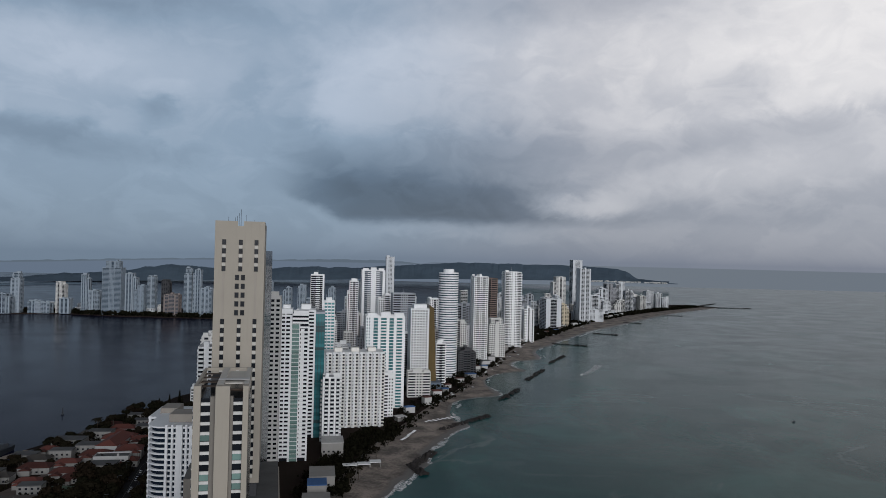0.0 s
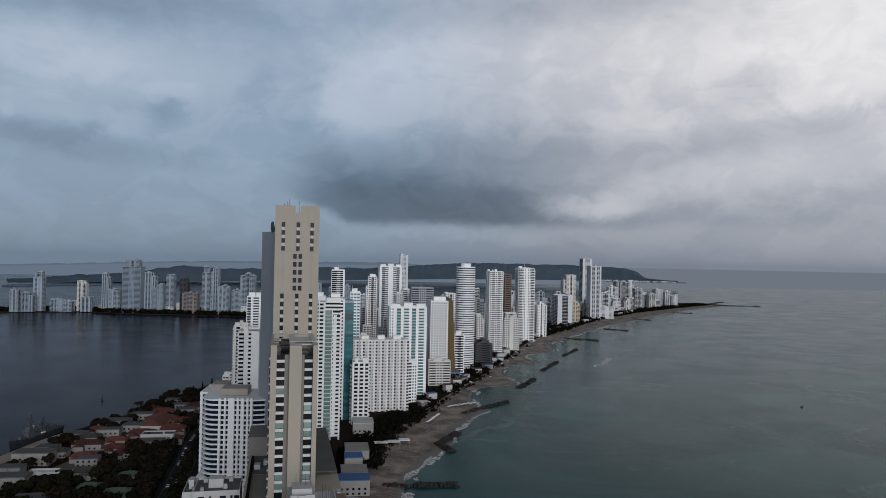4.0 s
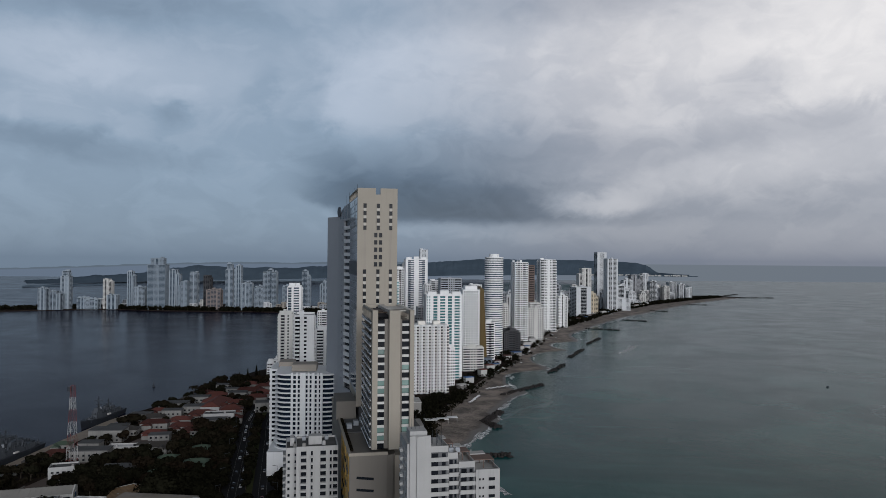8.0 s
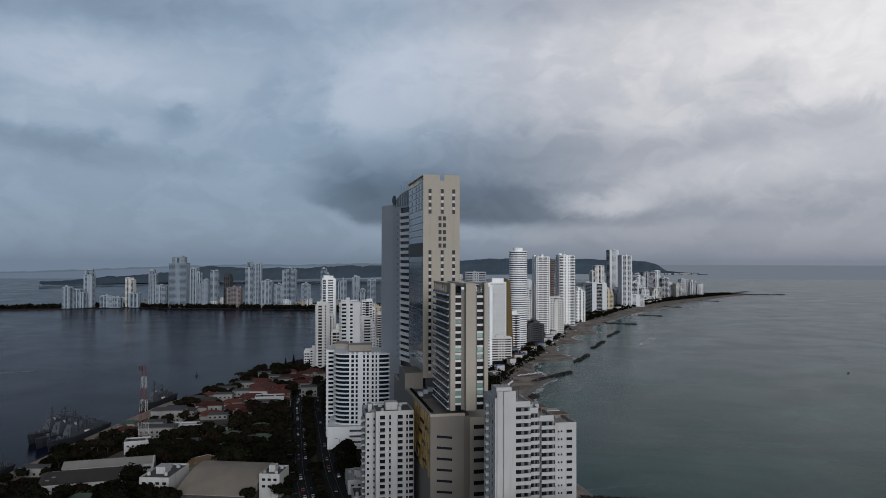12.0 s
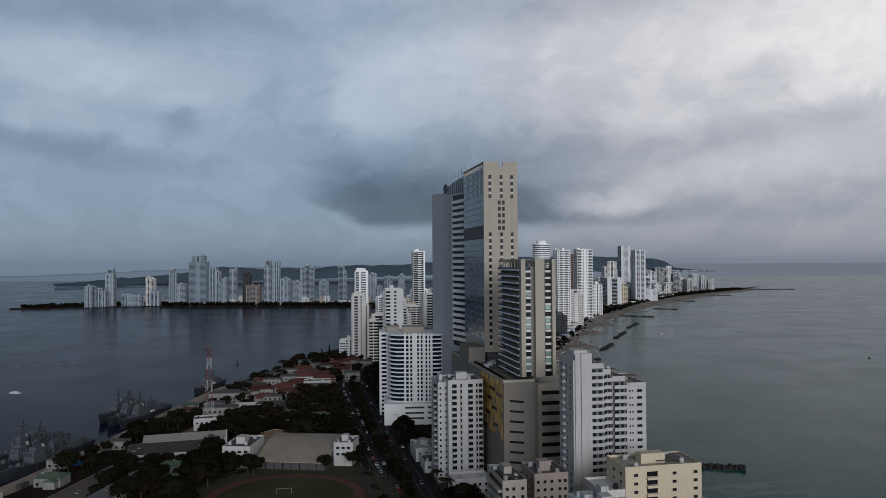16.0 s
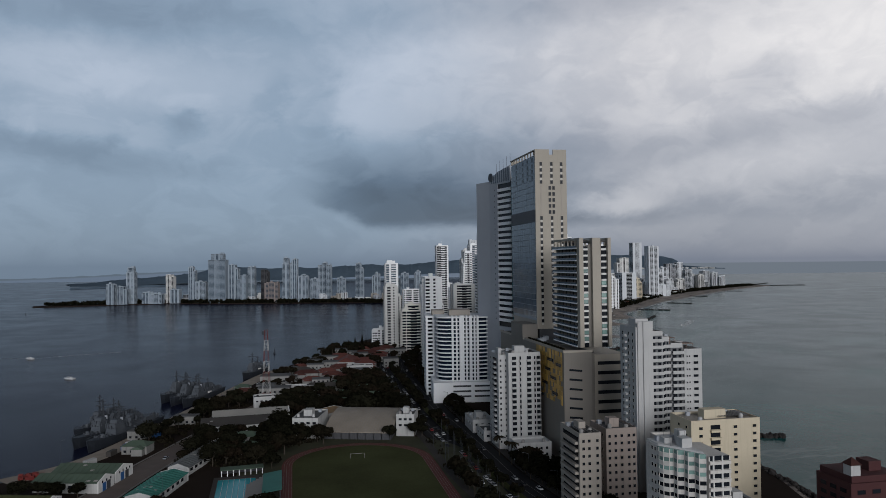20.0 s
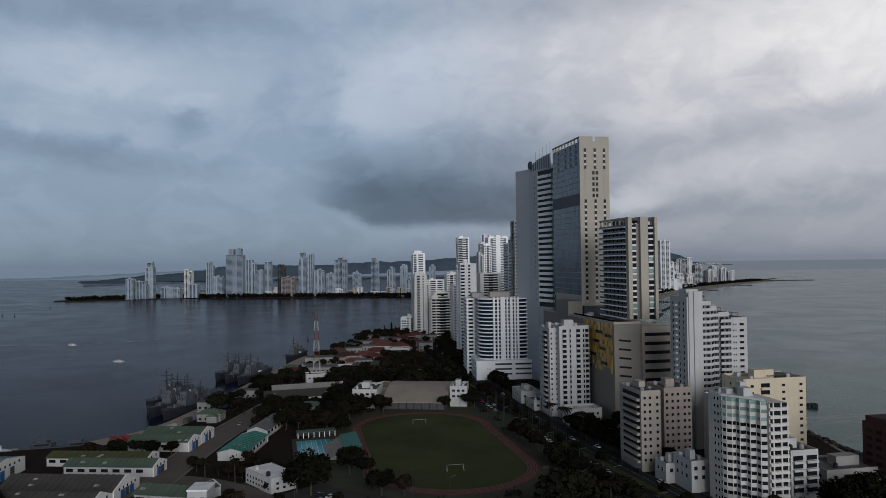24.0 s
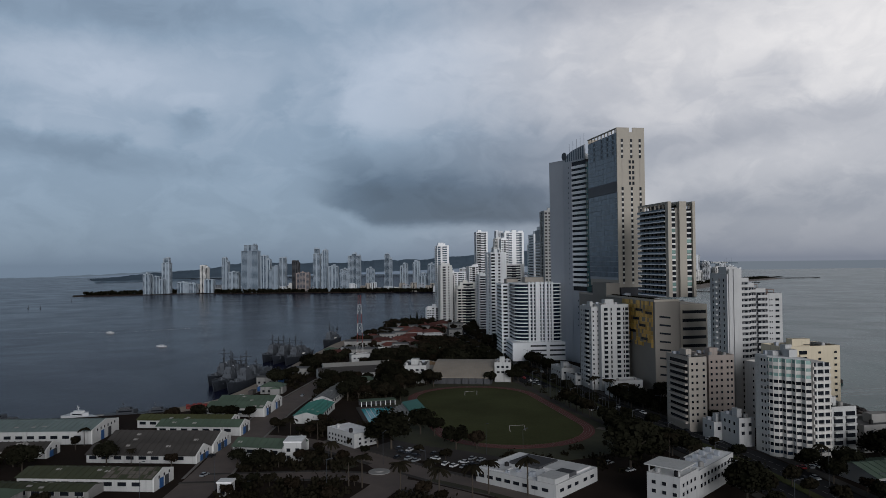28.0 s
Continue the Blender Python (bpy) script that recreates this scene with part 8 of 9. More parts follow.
bm = bmesh.new()
rnd = random.Random(6)
for i in range(26):
    x, y, k = rnd.uniform(-4, 4), rnd.uniform(-2, 2), rnd.uniform(0.5, 1.1)
    box(bm, x - k, x + k, y - k * 0.7, y + k * 0.7, 0, rnd.uniform(0.8, 2.4))
single("stacked_floats", bm, mat("orange_red_plastic", (0.16, 0.022, 0.018), 0.6, vary=0.3), "heap of red floats stacked on the quay", "floats", pose(-304, 147, LAND, 0, 0, 20), kind="stuff")
crate = [boxmesh("crate", m, (-1.2, 1.2, -3.0, 3.0, 0, 2.4), (-1.25, 1.25, -3.05, -2.9, -0.02, 2.45), (-1.25, 1.25, 2.9, 3.05, -0.02, 2.45)) for m in (nearwhite, navalgrey, bluepaint, brownroof, concrete)]
rnd = random.Random(44)
for i in range(26):
    y = 160 + i * 11.2 + rnd.uniform(-3, 3)
    x = -289 - 0.045 * (y - 160) + rnd.uniform(-4, 3)
    single("quay_container", crate[rnd.randrange(5)], None, "steel container standing on the quay", "container", pose(x, y, LAND + 0.12, 0, 0, rnd.uniform(-15, 15)) @ Matrix.Scale(rnd.uniform(0.6, 1.0), 4), group="containers on the quay")
jetty = thing("jetty", "narrow wooden jetty beside the moored boats", "jetty", -341, 132, 0, 24)
bm = bmesh.new()
box(bm, -11, 11, -1.0, 1.0, 0.9, 1.2)
part("deck", bm, concrete, jetty)
leg = boxmesh("pile", bark, -0.2, 0.2, -0.2, 0.2, -1.5, 0.9)
for i in range(6):
    for s in (-0.8, 0.8):
        part("pile", leg, None, jetty, at=(-10 + i * 4, s, 0))


def wake(line, w0, w1, label):
    bm = bmesh.new()
    pts = lerp_line(line, 10)
    n = len(pts)
    prev = None
    for i, p in enumerate(pts):
        d = (pts[min(i + 1, n - 1)] - pts[max(i - 1, 0)]).normalized()
        s = Vector((-d.y, d.x)) * (w0 + (w1 - w0) * i / n) * (0.7 + 0.6 * abs(noise.noise((i * 0.7, 0, 5))))
        cur = [bm.verts.new((*(p + s), 0.08)), bm.verts.new((*(p - s), 0.08))]
        if prev:
            bm.faces.new((prev[0], prev[1], cur[1], cur[0]))
        prev = cur
    single("boat_wake", bm, foam, label, "wake", kind="stuff")


wake([(85, 872), (92, 884), (99, 903), (107, 930), (113, 955)], 3.8, 6.5, "white curved wake of a speed boat")
wake([(-575, 515), (-556, 536), (-520, 566)], 0.4, 1.4, "thin wake of a motor boat in the bay")
wake([(-585, 516), (-612, 516), (-660, 512)], 0.4, 1.4, "thin wake of a motor boat in the bay")


def buoy(x, y):
    th = thing("buoy", "small dark channel buoy in the bay", "buoy", x, y, 0, group="buoys")
    bm = bmesh.new()
    cyl(bm, 0, 0, -0.3, 0.8, 1.3, 1.2, 10)
    part("float", bm, steel, th)
    bm = bmesh.new()
    cyl(bm, 0, 0, 0.8, 5.5, 0.5, 0.15, 6)
    part("tower", bm, steel, th)


for p in ((-972, 906), (-949, 904), (-1036, 1108), (-356, 560), (-520, 1050)):
    buoy(*p)

# ---------------------------------------------------------------- trees


def crown_mesh(name, seed, r, h, clumps, per, leafm, size=0.55):
    """An uneven crown: small leaf tufts scattered over several clumps, with gaps between them."""
    rnd = random.Random(seed)
    verts, faces = [], []
    for c in range(clumps):
        a, q = rnd.random() * 6.283, math.sqrt(rnd.random()) * r * 0.75
        cx, cy, cz = q * math.cos(a), q * math.sin(a), h * rnd.uniform(-0.25, 0.45) * (1 - 0.5 * q / r)
        cr = r * rnd.uniform(0.25, 0.48)
        for _ in range(per):
            d = Vector((rnd.gauss(0, 1), rnd.gauss(0, 1), rnd.gauss(0.25, 0.8))).normalized()
            p = Vector((cx, cy, cz)) + d * cr * rnd.uniform(0.65, 1.08) * Vector((1, 1, 0.75)).length / 1.6
            s = size * rnd.uniform(0.6, 1.5)
            q1 = (d + Vector((rnd.uniform(-0.7, 0.7), rnd.uniform(-0.7, 0.7), rnd.uniform(-0.7, 0.7)))).to_track_quat("Z", "Y")
            n = len(verts)
            for x, y, z in ((-s, -s * 0.6, 0), (s, -s * 0.6, 0.1 * s), (s * 0.8, s * 0.7, 0.35 * s), (-s * 0.9, s * 0.7, 0.2 * s)):
                verts.append(p + q1 @ Vector((x, y, z)))
            faces.append((n, n + 1, n + 2, n + 3))
    me = bpy.data.meshes.new(name)
    me.from_pydata(verts, [], faces)
    me.materials.append(leafm)
    return me


def trunk_mesh(seed, h, r):
    rnd = random.Random(seed)
    bm = bmesh.new()
    cyl(bm, 0, 0, -0.2, h * 0.7, 0.32, 0.2, 8)
    for i in range(5):
        a = i * 1.26 + rnd.random()
        strut(bm, (0, 0, h * rnd.uniform(0.4, 0.68)), (math.cos(a) * r * 0.6, math.sin(a) * r * 0.6, h * rnd.uniform(0.9, 1.15)), 0.09)
    return mesh_of("trunk", bm, bark)


TREES, COARSE = [], []
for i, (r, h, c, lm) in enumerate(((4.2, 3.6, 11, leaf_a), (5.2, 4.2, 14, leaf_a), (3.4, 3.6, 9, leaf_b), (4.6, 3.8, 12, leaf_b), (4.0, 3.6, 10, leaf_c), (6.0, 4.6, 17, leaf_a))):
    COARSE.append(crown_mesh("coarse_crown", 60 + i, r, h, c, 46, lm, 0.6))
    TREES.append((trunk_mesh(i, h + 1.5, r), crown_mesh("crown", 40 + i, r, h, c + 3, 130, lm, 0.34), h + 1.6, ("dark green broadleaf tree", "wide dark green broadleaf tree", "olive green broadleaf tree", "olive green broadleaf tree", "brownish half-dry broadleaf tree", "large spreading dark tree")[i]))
PLACED = []


def tree(x, y, k, s, rot, where):
    tr, cr, h, lab = TREES[k]
    th = thing("tree", f"{lab} {where}", "tree", x, y, LAND, rot, group="trees")
    th.scale = (s * SIZE,) * 3
    part("trunk", tr, None, th)
    part("crown", cr, None, th, at=(0, 0, h))
    PLACED.append((x, y))


WOODS = []


def woods():
    """The trees that stand too far and too close together to be told apart."""
    verts, faces, mi = [], [], []
    for x, y, k, s, rot in WOODS:
        tr, _, h, _ = TREES[k]
        cr = COARSE[k]
        m = Matrix.Translation((x, y, LAND)) @ Matrix.Rotation(radians(rot), 4, "Z") @ Matrix.Scale(s, 4)
        for me, q, lift in ((tr, 0, 0.0), (cr, k % 3 + 1, h)):
            n = len(verts)
            verts += [m @ (v.co + Vector((0, 0, lift))) for v in me.vertices]
            faces += [tuple(n + i for i in p.vertices) for p in me.polygons]
            mi += [q] * len(me.polygons)
    me = bpy.data.meshes.new("quarter_trees")
    me.from_pydata(verts, [], faces)
    for mt in (bark, leaf_a, leaf_b, leaf_c):
        me.materials.append(mt)
    me.polygons.foreach_set("material_index", mi)
    single("quarter_trees", me, None, "dense dark broadleaf trees of the old quarter", "trees", kind="stuff")


def near_road(x, y):
    for line, gap in ((AVENUE, 13), (BASE_ST, 9), (LOWER_ST, 7), (GARDEN_ST, 6), (LINK_ST, 7)):
        for (xa, ya), (xb, yb) in zip(line, line[1:]):
            d = Vector((xb - xa, yb - ya))
            t = max(0, min(1, ((x - xa) * d.x + (y - ya) * d.y) / d.length_squared))
            if (Vector((x, y)) - Vector((xa, ya)) - d * t).length < gap:
                return True
    return False


bpy.context.view_layer.update()
BLOCKED = []
for ob in [o for o in scene.objects if o.parent is None and o.type == "EMPTY" and o.children]:
    if ob.get("category") in ("tree", "ship", "boat", "buoy"):
        continue
    xs, ys = [], []
    for ch in ob.children:
        for c in ch.bound_box:
            p = ch.matrix_world @ Vector(c) / SIZE
            xs.append(p.x), ys.append(p.y)
    BLOCKED.append((min(xs), max(xs), min(ys), max(ys)))


def free(x, y, gap):
    if any(a - gap * 0.2 < x < b + gap * 0.2 and c - gap * 0.2 < y < d + gap * 0.2 for a, b, c, d in BLOCKED):
        return False
    q = (FM.inverted() @ Vector((x, y, 0)))
    if abs(q.x) < 36 and abs(q.y) < 70:
        return False
    if (Vector((x, y)) - Vector((-213, 139))).length < 20:
        return False
    return not any((x - a) ** 2 + (y - b) ** 2 < gap * gap for a, b in PLACED)


BIG = ((-36, 76, 5, 1.1), (-26, 80, 5, 1.2), (-18, 74, 1, 1.1), (-50, 66, 1, 0.9), (-8, 82, 5, 1.1), (-30, 50, 5, 1.2), (-291, 122, 1, 0.75), (-284, 124, 0, 0.8), (-276, 122, 1, 0.75), (-269, 125, 0, 0.75), (-300, 117, 4, 0.8),
       (-290, 54, 1, 0.85), (-266, 53, 4, 0.55), (-313, 71, 2, 0.6), (-312, 42, 5, 0.9), (-322, 34, 1, 1.0), (-320, 48, 3, 0.8), (-334, 40, 5, 1.0), (-352, 32, 5, 1.1), (-197.5, 82, 5, 1.4), (-203, 84, 1, 1.0), (-191, 106, 1, 1.1), (-185, 103, 0, 0.95), (-213, 84, 2, 0.45),
       (-174.3, 84, 1, 0.95), (-167, 85, 4, 0.8), (-186, 74, 2, 0.5), (-176, 69, 3, 0.5), (-205, 73, 0, 0.45), (-116, 62, 5, 1.6), (-108, 70, 1, 1.1), (-221, 202, 5, 1.4), (-228, 212, 3, 1.2), (-214, 192, 3, 1.2), (-88, 34, 5, 1.2), (-232, 236, 5, 1.1), (-196, 262, 5, 1.5), (-186, 270, 5, 1.5), (-176, 262, 1, 1.4), (-200, 275, 5, 1.4),
       (-202, 212, 3, 1.1), (-172, 222, 0, 0.9), (-258, 205, 1, 1.1), (-245, 58, 5, 0.55), (-237, 57, 1, 0.6), (-230, 56, 3, 0.55), (-222, 74, 4, 0.5), (-219, 66, 2, 0.6), (-248, 104, 3, 0.7))
for i, (x, y, k, s) in enumerate(BIG):
    tree(x, y, k, s, i * 47 % 360, "standing over the roofs")
rnd = random.Random(77)
ZONES = [  # x0, x1, y0, y1, number, spacing, place
    (-262, -168, 270, 420, 170, 4.0, "in the naval quarter"), (-300, -225, 400, 590, 56, 5.0, "among houses"), (-292, -270, 200, 400, 24, 5.5, "behind the quay"), (-258, -205, 170, 240, 46, 4.6, "beside the sports ground"),
    (-248, -206, 50, 62, 10, 4.2, "in the garden by the junction"), (-236, -196, 18, 42, 12, 5.0, "in the garden by the junction"), (-186, -140, 8, 40, 9, 5.5, "beside the street"), (-240, -222, 96, 122, 8, 4.5, "beside the pool"), (-330, -262, -5, 14, 8, 6, "between the sheds"), (-345, -322, 36, 56, 5, 5, "between the sheds"),
    (-110, -20, -20, 50, 9, 7, "beside the street"), (-125, -60, 170, 240, 6, 6, "between the blocks")]
for x0, x1, y0, y1, n, gap, where in ZONES:
    tries = 0
    while n and tries < 900:
        tries += 1
        x, y = rnd.uniform(x0, x1), rnd.uniform(y0, y1)
        if near_road(x, y) or not free(x, y, gap):
            continue
        spec = (x, y, rnd.choice((0, 0, 1, 2, 3, 4, 4, 5)), rnd.uniform(0.6, 1.05) * (0.62 if y < 160 else 1.0), rnd.uniform(0, 360))
        if y > 290:
            WOODS.append(spec)
            PLACED.append((x, y))
        else:
            tree(*spec, where)
        n -= 1
pts = lerp_line(AVENUE, 8)
for i in range(5, len(pts) - 1):
    d = (pts[i + 1] - pts[i]).normalized()
    s = Vector((-d.y, d.x))
    for off in (-17.5, -13.5, 0.6, 14.5, 18.5):
        p = pts[i] + s * (off + rnd.uniform(-0.8, 0.8)) + d * rnd.uniform(-2, 2)
        if free(p.x, p.y, 3.6) and rnd.random() < (0.45 if p.y < 120 else 0.9):
            spec = (p.x, p.y, rnd.choice((0, 1, 2, 0)), rnd.uniform(0.5, 0.85) if off == 0.6 else rnd.uniform(0.7, 1.05), rnd.uniform(0, 360))
            if p.y > 300:
                WOODS.append(spec)
                PLACED.append((p.x, p.y))
            else:
                tree(*spec, "along the avenue")
woods()


def far_trees():
    """Low woods seen far off: along the farther beach, on the headland and between far blocks."""
    rnd = random.Random(5)
    verts, faces = [], []

    def tuft(x, y, s):
        for _ in range(10 if y > 1200 or x < -330 else 34):
            p = Vector((x + rnd.gauss(0, s * 0.6), y + rnd.gauss(0, s * 0.6), LAND + s * rnd.uniform(0.3, 1.3)))
            q = Euler((rnd.random() * 6, rnd.random() * 6, rnd.random() * 6)).to_quaternion()
            n, k = len(verts), 0.6 if y > 1200 or x < -330 else 0.26
            for a, b in ((-1, -0.7), (1, -0.6), (0.8, 0.8), (-0.9, 0.7)):
                verts.append(p + q @ Vector((a * s * k, b * s * k, 0)))
            faces.append((n, n + 1, n + 2, n + 3))

    for i in range(len(fline) - 1):
        if fline[i].y > 1200:
            for _ in range(12):
                p = fline[i].lerp(fline[i + 1], rnd.random()) + Vector((rnd.uniform(-34, 6), rnd.uniform(-4, 4)))
                tuft(p.x, p.y, rnd.uniform(1.8, 4.4))
        elif fline[i].y > 385:
            for _ in range(9 if fline[i].y < 560 else int(9 * abs(noise.noise((fline[i].y * 0.02, 4, 4))) + 2)):
                p = fline[i].lerp(fline[i + 1], rnd.random()) + Vector((rnd.uniform(-19, 0) if rnd.random() < 0.8 else rnd.uniform(0, 9), rnd.uniform(-3, 3)))
                if free(p.x, p.y, 0.5):
                    tuft(p.x, p.y, rnd.uniform(1.5, 3.3))
    for _ in range(620):
        t = rnd.random()
        x = -1170 + 800 * t
        y = (1335 + (x + 1170) * 0.55 if x < -985 else 1440) + rnd.uniform(4, 40) - 18 * (x > -900)
        tuft(x, y, rnd.uniform(2.5, 5.5))
    for _ in range(500):
        y = rnd.uniform(700, 1900)
        x = rnd.uniform(-270, -60) + (y - 700) * 0.12
        tuft(x, y, rnd.uniform(2.5, 5))
    me = bpy.data.meshes.new("far_trees")
    me.from_pydata(verts, [], faces)
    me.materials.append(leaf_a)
    single("far_trees", me, None, "dark trees along the beach and the far shores", "trees", kind="stuff")


far_trees()


def shrubs():
    """Undergrowth and bushes between the trees, houses and sheds."""
    rnd = random.Random(15)
    verts, faces = [], []
    for x0, x1, y0, y1, n, *_ in ZONES + [(-160, -110, 60, 240, 20, 0, 0), (-220, -200, 90, 140, 16, 0, 0), (-300, -225, 400, 600, 40, 0, 0), (-262, -168, 270, 420, 40, 0, 0)]:
        for _ in range(int(n * 7)):
            x, y = rnd.uniform(x0, x1), rnd.uniform(y0, y1)
            if near_road(x, y) or not free(x, y, 1.0):
                continue
            s = rnd.uniform(0.8, 2.4)
            for _ in range(26):
                p = Vector((x + rnd.gauss(0, s * 0.6), y + rnd.gauss(0, s * 0.6), LAND + abs(rnd.gauss(0, s * 0.65))))
                q = Euler((rnd.random() * 6, rnd.random() * 6, rnd.random() * 6)).to_quaternion()
                n0 = len(verts)
                for a, b in ((-1, -0.7), (1, -0.6), (0.8, 0.8), (-0.9, 0.7)):
                    verts.append(p + q @ Vector((a * 0.5, b * 0.5, 0)))
                faces.append((n0, n0 + 1, n0 + 2, n0 + 3))
    me = bpy.data.meshes.new("shrubs")
    me.from_pydata(verts, [], faces)
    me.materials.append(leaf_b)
    single("shrubs", me, None, "dark bushes and undergrowth between the buildings", "shrubs", kind="stuff")


shrubs()


def conifers():
    """Tall thin conifers at the tip of the old quarter."""
    rnd = random.Random(19)
    verts, faces = [], []
    for i in range(420):
        t = rnd.random()
        a, r = rnd.random() * 6.283, (1 - t) * 1.9 * rnd.uniform(0.5, 1.0) + 0.15
        p = Vector((r * math.cos(a), r * math.sin(a), 2.0 + 13.5 * t))
        q = Euler((rnd.random() * 6, rnd.random() * 6, rnd.random() * 6)).to_quaternion()
        n = len(verts)
        verts += [p + q @ Vector((u * 0.55, v * 0.4, 0)) for u, v in ((-1, -1), (1, -1), (0.9, 1), (-0.9, 1))]
        faces.append((n, n + 1, n + 2, n + 3))
    crown = bpy.data.meshes.new("conifer_crown")
    crown.from_pydata(verts, [], faces)
    crown.materials.append(leaf_a)
    bm = bmesh.new()
    cyl(bm, 0, 0, -0.2, 14.5, 0.28, 0.06, 7)
    stem = mesh_of("trunk", bm, bark)
    for x, y, k in ((-286, 600, 0.65), (-280, 606, 0.8), (-274, 598, 0.6), (-268, 604, 0.7), (-290, 590, 0.55), (-262, 598, 0.6)):
        th = thing("conifer", "tall thin dark conifer at the bay shore", "conifer", x, y, LAND, x * 7 % 360, group="conifers")
        th.scale = (SIZE * k,) * 3
        part("trunk", stem, None, th)
        part("crown", crown, None, th)


conifers()


def palm_meshes(seed):
    rnd = random.Random(seed)
    bm = bmesh.new()
    cyl(bm, 0, 0, -0.2, 9.5, 0.24, 0.15, 8)
    tr = mesh_of("palm_trunk", bm, bark)
    verts, faces = [], []
    for i in range(17):
        a = i * 2.4
        droop = rnd.uniform(0.5, 1.5)
        for j in range(6):
            t0, t1 = j / 6, (j + 1) / 6
            for side in (-1, 1):
                pts = []
                for t, wd in ((t0, 0), (t1, 0), (t1, 0.75), (t0, 0.75)):
                    r = 3.3 * t
                    z = 9.5 + 1.1 * t - droop * 2.2 * t * t - wd * 0.45
                    o = wd * side * (1 - 0.6 * t)
                    pts.append((math.cos(a) * r - math.sin(a) * o, math.sin(a) * r + math.cos(a) * o, z))
                n = len(verts)
                verts += pts
                faces.append((n, n + 1, n + 2, n + 3))
    me = bpy.data.meshes.new("fronds")
    me.from_pydata(verts, [], faces)
    me.materials.append(leaf_b)
    return tr, me


PALM = palm_meshes(1)


def palm(x, y, s, rot):
    th = thing("palm_tree", "palm tree with drooping fronds", "palm", x, y, LAND, rot, group="palms")
    th.scale = (s * SIZE,) * 3
    part("trunk", PALM[0], None, th)
    part("fronds", PALM[1], None, th)


for x, y, s in ((-163, 29, 1.0), (-172, 26, 1.0), (-313, 76, 0.7), (-158.9, 35, 1.0), (-147.7, 35, 1.1), (-197, 37.6, 1.0), (-201, 37.2, 0.9), (-212, 56, 0.9), (-176, 38, 0.9), (-184, 31, 1.0), (-56, 70, 0.8), (-102, 74, 1.0), (-96, 62, 0.9), (-118, 198, 0.9), (-112, 184, 1.0), (-106, 178, 0.9), (-282, 505, 1.3), (-290, 498, 1.2), (-228, 92, 0.8), (-238, 90, 0.9), (-88, 410, 0.8), (-86, 425, 0.8), (-84, 470, 0.8), (-281, 54, 0.55)):
    palm(x, y, s, (x * 37) % 360)

# ---------------------------------------------------------------- cars
PAINTS = [mat("car_paint_white", (0.60, 0.60, 0.60), 0.3, vary=0.03), mat("car_paint_silver", (0.32, 0.33, 0.34), 0.3, 0.3, vary=0.03), mat("car_paint_black", (0.02, 0.02, 0.022), 0.25, vary=0.03), mat("car_paint_red", (0.22, 0.02, 0.02), 0.3, vary=0.03), mat("taxi_yellow", (0.55, 0.36, 0.03), 0.35, vary=0.03)]


def car_meshes(paint):
    bm = bmesh.new()
    prof = [(-2.15, 0.35), (-2.15, 0.85), (-1.6, 0.95), (1.0, 0.92), (2.0, 0.75), (2.15, 0.35)]
    a, b = [bm.verts.new((x, -0.85, z)) for x, z in prof], [bm.verts.new((x, 0.85, z)) for x, z in prof]
    n = len(prof)
    for i in range(n):
        bm.faces.new((a[i], b[i], b[(i + 1) % n], a[(i + 1) % n]))
    bm.faces.new(a), bm.faces.new(b[::-1])
    v = [bm.verts.new(p) for p in ((-1.2, -0.62, 1.43), (0.3, -0.62, 1.43), (0.3, 0.62, 1.43), (-1.2, 0.62, 1.43), (-1.2, -0.62, 1.36), (0.3, -0.62, 1.36), (0.3, 0.62, 1.36), (-1.2, 0.62, 1.36))]
    for q in ((0, 1, 2, 3), (7, 6, 5, 4), (0, 4, 5, 1), (1, 5, 6, 2), (2, 6, 7, 3), (3, 7, 4, 0)):
        bm.faces.new([v[i] for i in q])
    bmesh.ops.recalc_face_normals(bm, faces=bm.faces)
    return mesh_of("body", bm, paint)


bm = bmesh.new()
v = [bm.verts.new(p) for p in ((-1.75, -0.8, 0.92), (0.95, -0.8, 0.92), (0.95, 0.8, 0.92), (-1.75, 0.8, 0.92), (-1.22, -0.63, 1.37), (0.32, -0.63, 1.37), (0.32, 0.63, 1.37), (-1.22, 0.63, 1.37))]
for q in ((3, 2, 1, 0), (4, 5, 6, 7), (0, 1, 5, 4), (1, 2, 6, 5), (2, 3, 7, 6), (3, 0, 4, 7)):
    bm.faces.new([v[i] for i in q])
CABIN = mesh_of("window_band", bm, glass_dark)
bm = bmesh.new()
for wx in (-1.35, 1.35):
    for wy in (-0.78, 0.78):
        bmesh.ops.create_cone(bm, cap_ends=True, segments=10, radius1=0.33, radius2=0.33, depth=0.22, matrix=pose(wx, wy, 0.33, 90, 0, 0))
WHEELS = mesh_of("undercarriage", bm, rubber)
BODIES = [car_meshes(p) for p in PAINTS]
COLOURS = ("white", "silver", "black", "red", "yellow")


def car(x, y, rot, k, where):
    th = thing("car", f"{COLOURS[k]} car {where}", "car", x, y, LAND + 0.07, rot, group="cars")
    th.scale = (1, 1, 1)
    part("body", BODIES[k], None, th)
    part("window_band", CABIN, None, th)
    tagged(part("undercarriage", WHEELS, None, th), kind="stuff")


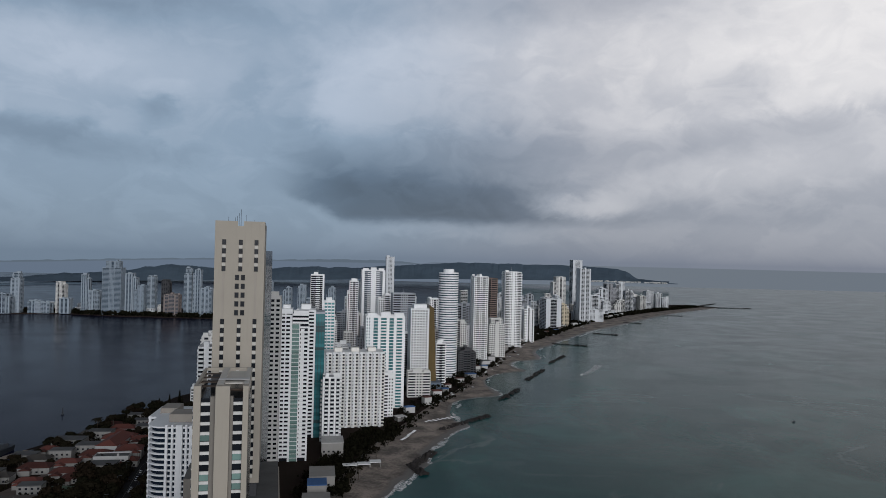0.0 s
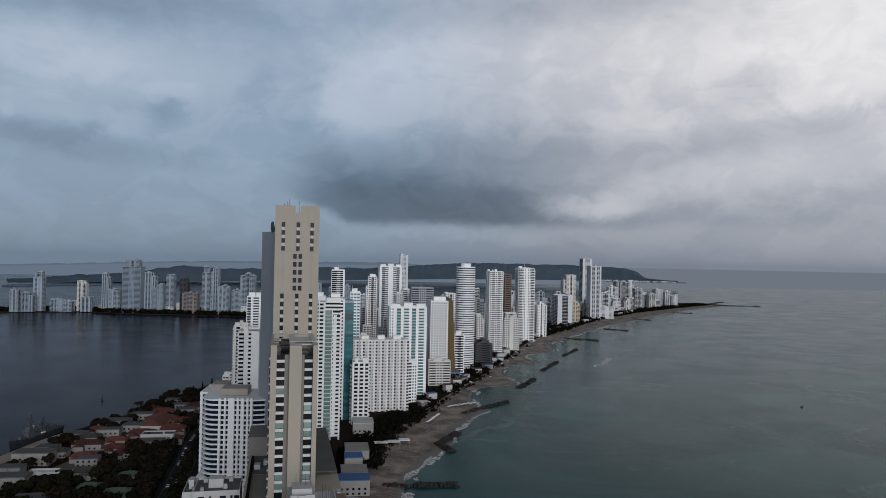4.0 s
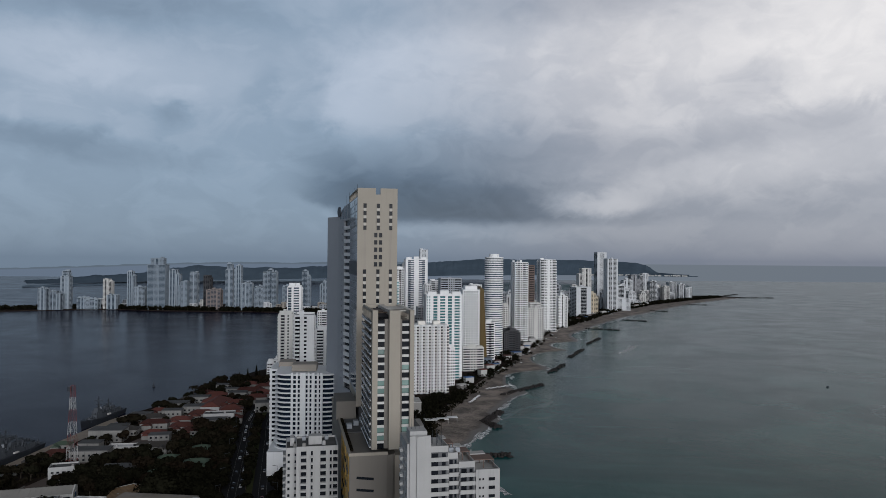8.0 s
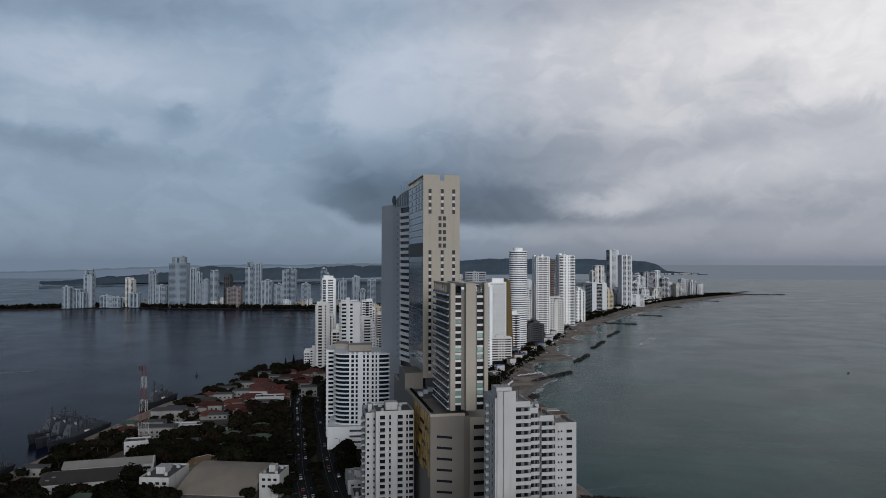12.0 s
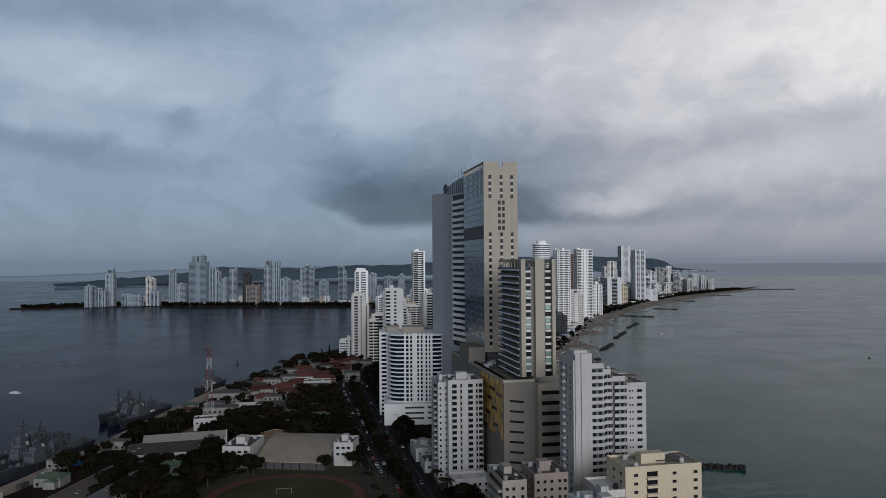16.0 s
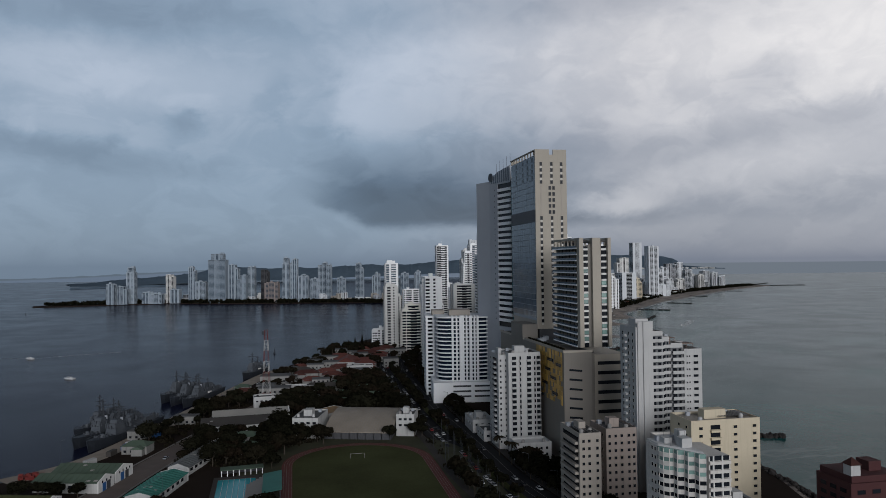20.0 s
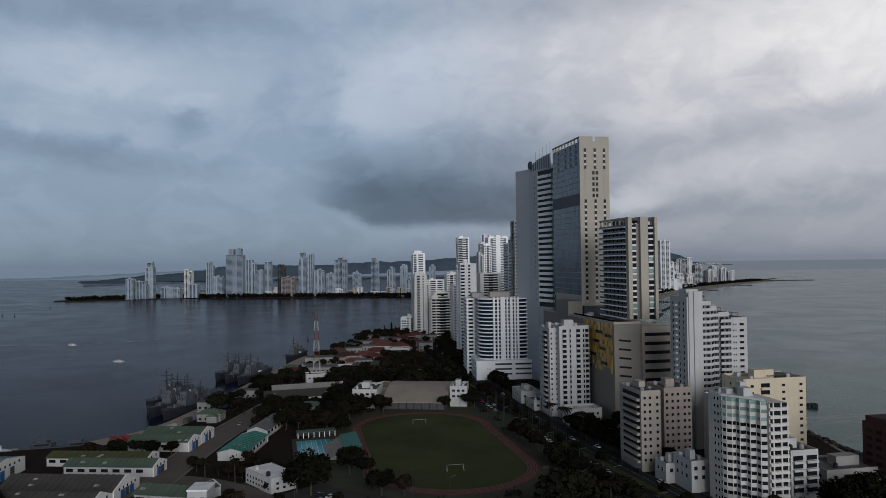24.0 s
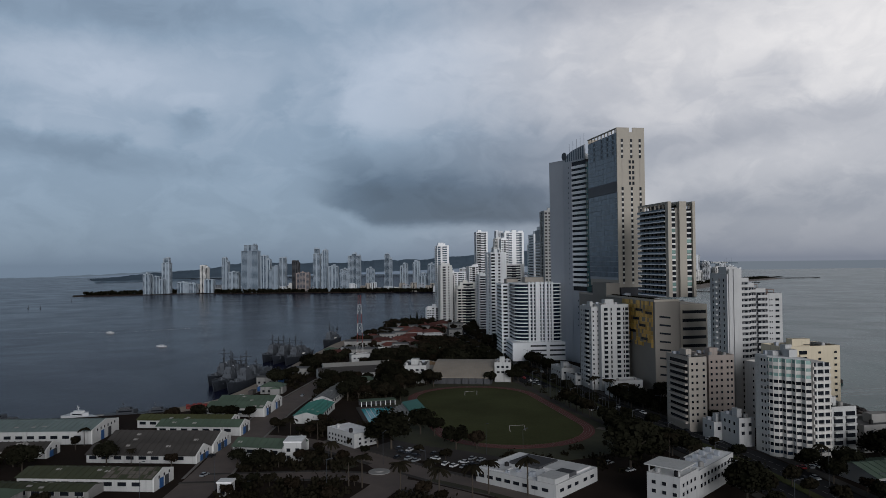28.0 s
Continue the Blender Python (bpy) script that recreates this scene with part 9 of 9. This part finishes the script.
rnd = random.Random(31)
pts = lerp_line(AVENUE, 11)
for i in range(20, len(pts) - 1):
    d = (pts[i + 1] - pts[i]).normalized()
    s = Vector((-d.y, d.x))
    ang = math.degrees(math.atan2(d.y, d.x))
    for off, turn in ((-10.4, 180), (-6.8, 180), (3.8, 0), (7.4, 0)):
        if rnd.random() < (0.42 if off > 0 else 0.18):
            p = pts[i] + s * off + d * rnd.uniform(-1.2, 1.2)
            car(p.x, p.y, ang + turn, rnd.choice((0, 1, 1, 2, 2, 2, 2, 3, 1, 0, 2, 0, 1, 2, 0, 2)), "on the avenue")
for k in range(13):
    car(-62 + k * 2.7, 70.5 + k * 0.85, HOTEL + 88, rnd.choice((0, 0, 1, 2, 3)), "parked by the apartment blocks")
for k in range(30):
    row, n = k // 10, k % 10
    if rnd.random() < 0.74:
        car(-194 + n * 3.3 + row * 0.8 + rnd.uniform(-0.5, 0.5), 82.5 - n * 1.5 - row * 5.9 + rnd.uniform(-0.8, 0.8), (64 if row != 1 else 148) + rnd.uniform(-9, 9), rnd.choice((0, 1, 1, 2, 2, 1, 0, 2)), "parked beside the lawn")
for x, y, r in ((-258, 66, 85), (-250, 44, 80), (-264, 180, 95), (-301, 78, 20), (-305, 73, 10), (-268, 240, 92), (-92, 78, 60), (-122, 70, 40), (-116, 62, 40), (-99, 101, 66), (-103, 108, 66)):
    car(x, y, r, rnd.choice((0, 1, 1, 2)), "standing in the street")

# ---------------------------------------------------------------- poles and beach shelters
bm = bmesh.new()
cyl(bm, 0, 0, 0, 9, 0.10, 0.06, 6)
POLE = mesh_of("pole", bm, steel)
bm = bmesh.new()
strut(bm, (0, 0, 8.8), (1.9, 0, 9.2), 0.06)
box(bm, 1.7, 2.5, -0.15, 0.15, 9.1, 9.25)
ARM = mesh_of("lamp_arm", bm, steel)
for i in range(4, len(lerp_line(AVENUE, 4)) - 1, 2):
    p = lerp_line(AVENUE, 4)[i]
    for s in (-1, 1):
        th = thing("street_lamp", "grey street lamp beside the avenue", "street lamp", p.x + s * 13.2, p.y + s * 4, LAND, 190 if s > 0 else 10, group="street lamps")
        part("pole", POLE, None, th)
        part("lamp_arm", ARM, None, th)
for x, y in ((-163, 78), (-60, 53), (-295, 197), (-196, 62), (-178, 40), (-214, 60), (-240, 30), (-258, 20), (-205, 28), (-232, 118), (-150, 70), (-308, 250), (-306, 330), (-304, 165)):
    th = thing("floodlight_pole", "tall thin pole with lamps", "light pole", x, y, LAND, (x * 7) % 360, group="light poles")
    th.scale = (0.9, 0.9, 1.45)
    part("pole", POLE, None, th)
    part("lamp_arm", ARM, None, th)
bm = bmesh.new()
box(bm, -1.3, 1.3, -1.3, 1.3, 2.1, 2.25)
v = [bm.verts.new(p) for p in ((-1.5, -1.5, 2.2), (1.5, -1.5, 2.2), (1.5, 1.5, 2.2), (-1.5, 1.5, 2.2), (0, 0, 2.9))]
for q in ((0, 1, 4), (1, 2, 4), (2, 3, 4), (3, 0, 4)):
    bm.faces.new([v[i] for i in q])
TENT = mesh_of("canopy", bm, white)
bm = bmesh.new()
for a, b in ((-1.2, -1.2), (1.2, -1.2), (1.2, 1.2), (-1.2, 1.2)):
    strut(bm, (a, b, -0.3), (a, b, 2.1), 0.05)
LEGS = mesh_of("legs", bm, steel)


def beach_tent(x, y, z, rot):
    th = thing("beach_tent", "white beach tent on the sand", "tent", x, y, z, rot, group="beach tents")
    th.scale = (1, 1, 1)
    part("canopy", TENT, None, th)
    part("frame", LEGS, None, th)


rnd = random.Random(14)
for k in range(9):
    t = k / 8
    beach_tent(-74 + 5 * t + rnd.uniform(-0.4, 0.4), 517 + 29 * t, 1.35, 80)
for k in range(13):
    t = k / 12
    beach_tent(-64 + 20 * t, 577 + 20 * t + rnd.uniform(-0.5, 0.5) + 3 * (k % 2), 1.3, 40)
for k in range(44):
    i = rnd.randrange(80, len(front) - 30)
    p = front[i].lerp(water[i], rnd.uniform(0.08, 0.4))
    if p.y > 640:
        beach_tent(p.x, p.y, 1.35, rnd.uniform(0, 90))
for x, y, w in ((-96, 446, 9), (-88, 450, 8), (-82, 456, 7)):
    th = thing("beach_shelter", "flat white beach shelter beside trees", "shelter", x, y, LAND, 15)
    bm = bmesh.new()
    box(bm, -w / 2, w / 2, -3, 3, 2.6, 2.85)
    part("roof", bm, white, th)
    for a in (-1, 1):
        for b in (-1, 1):
            bm = bmesh.new()
            box(bm, a * w * 0.45 - 0.1, a * w * 0.45 + 0.1, b * 2.7 - 0.1, b * 2.7 + 0.1, -0.3, 2.6)
            part("post", bm, concrete, th)
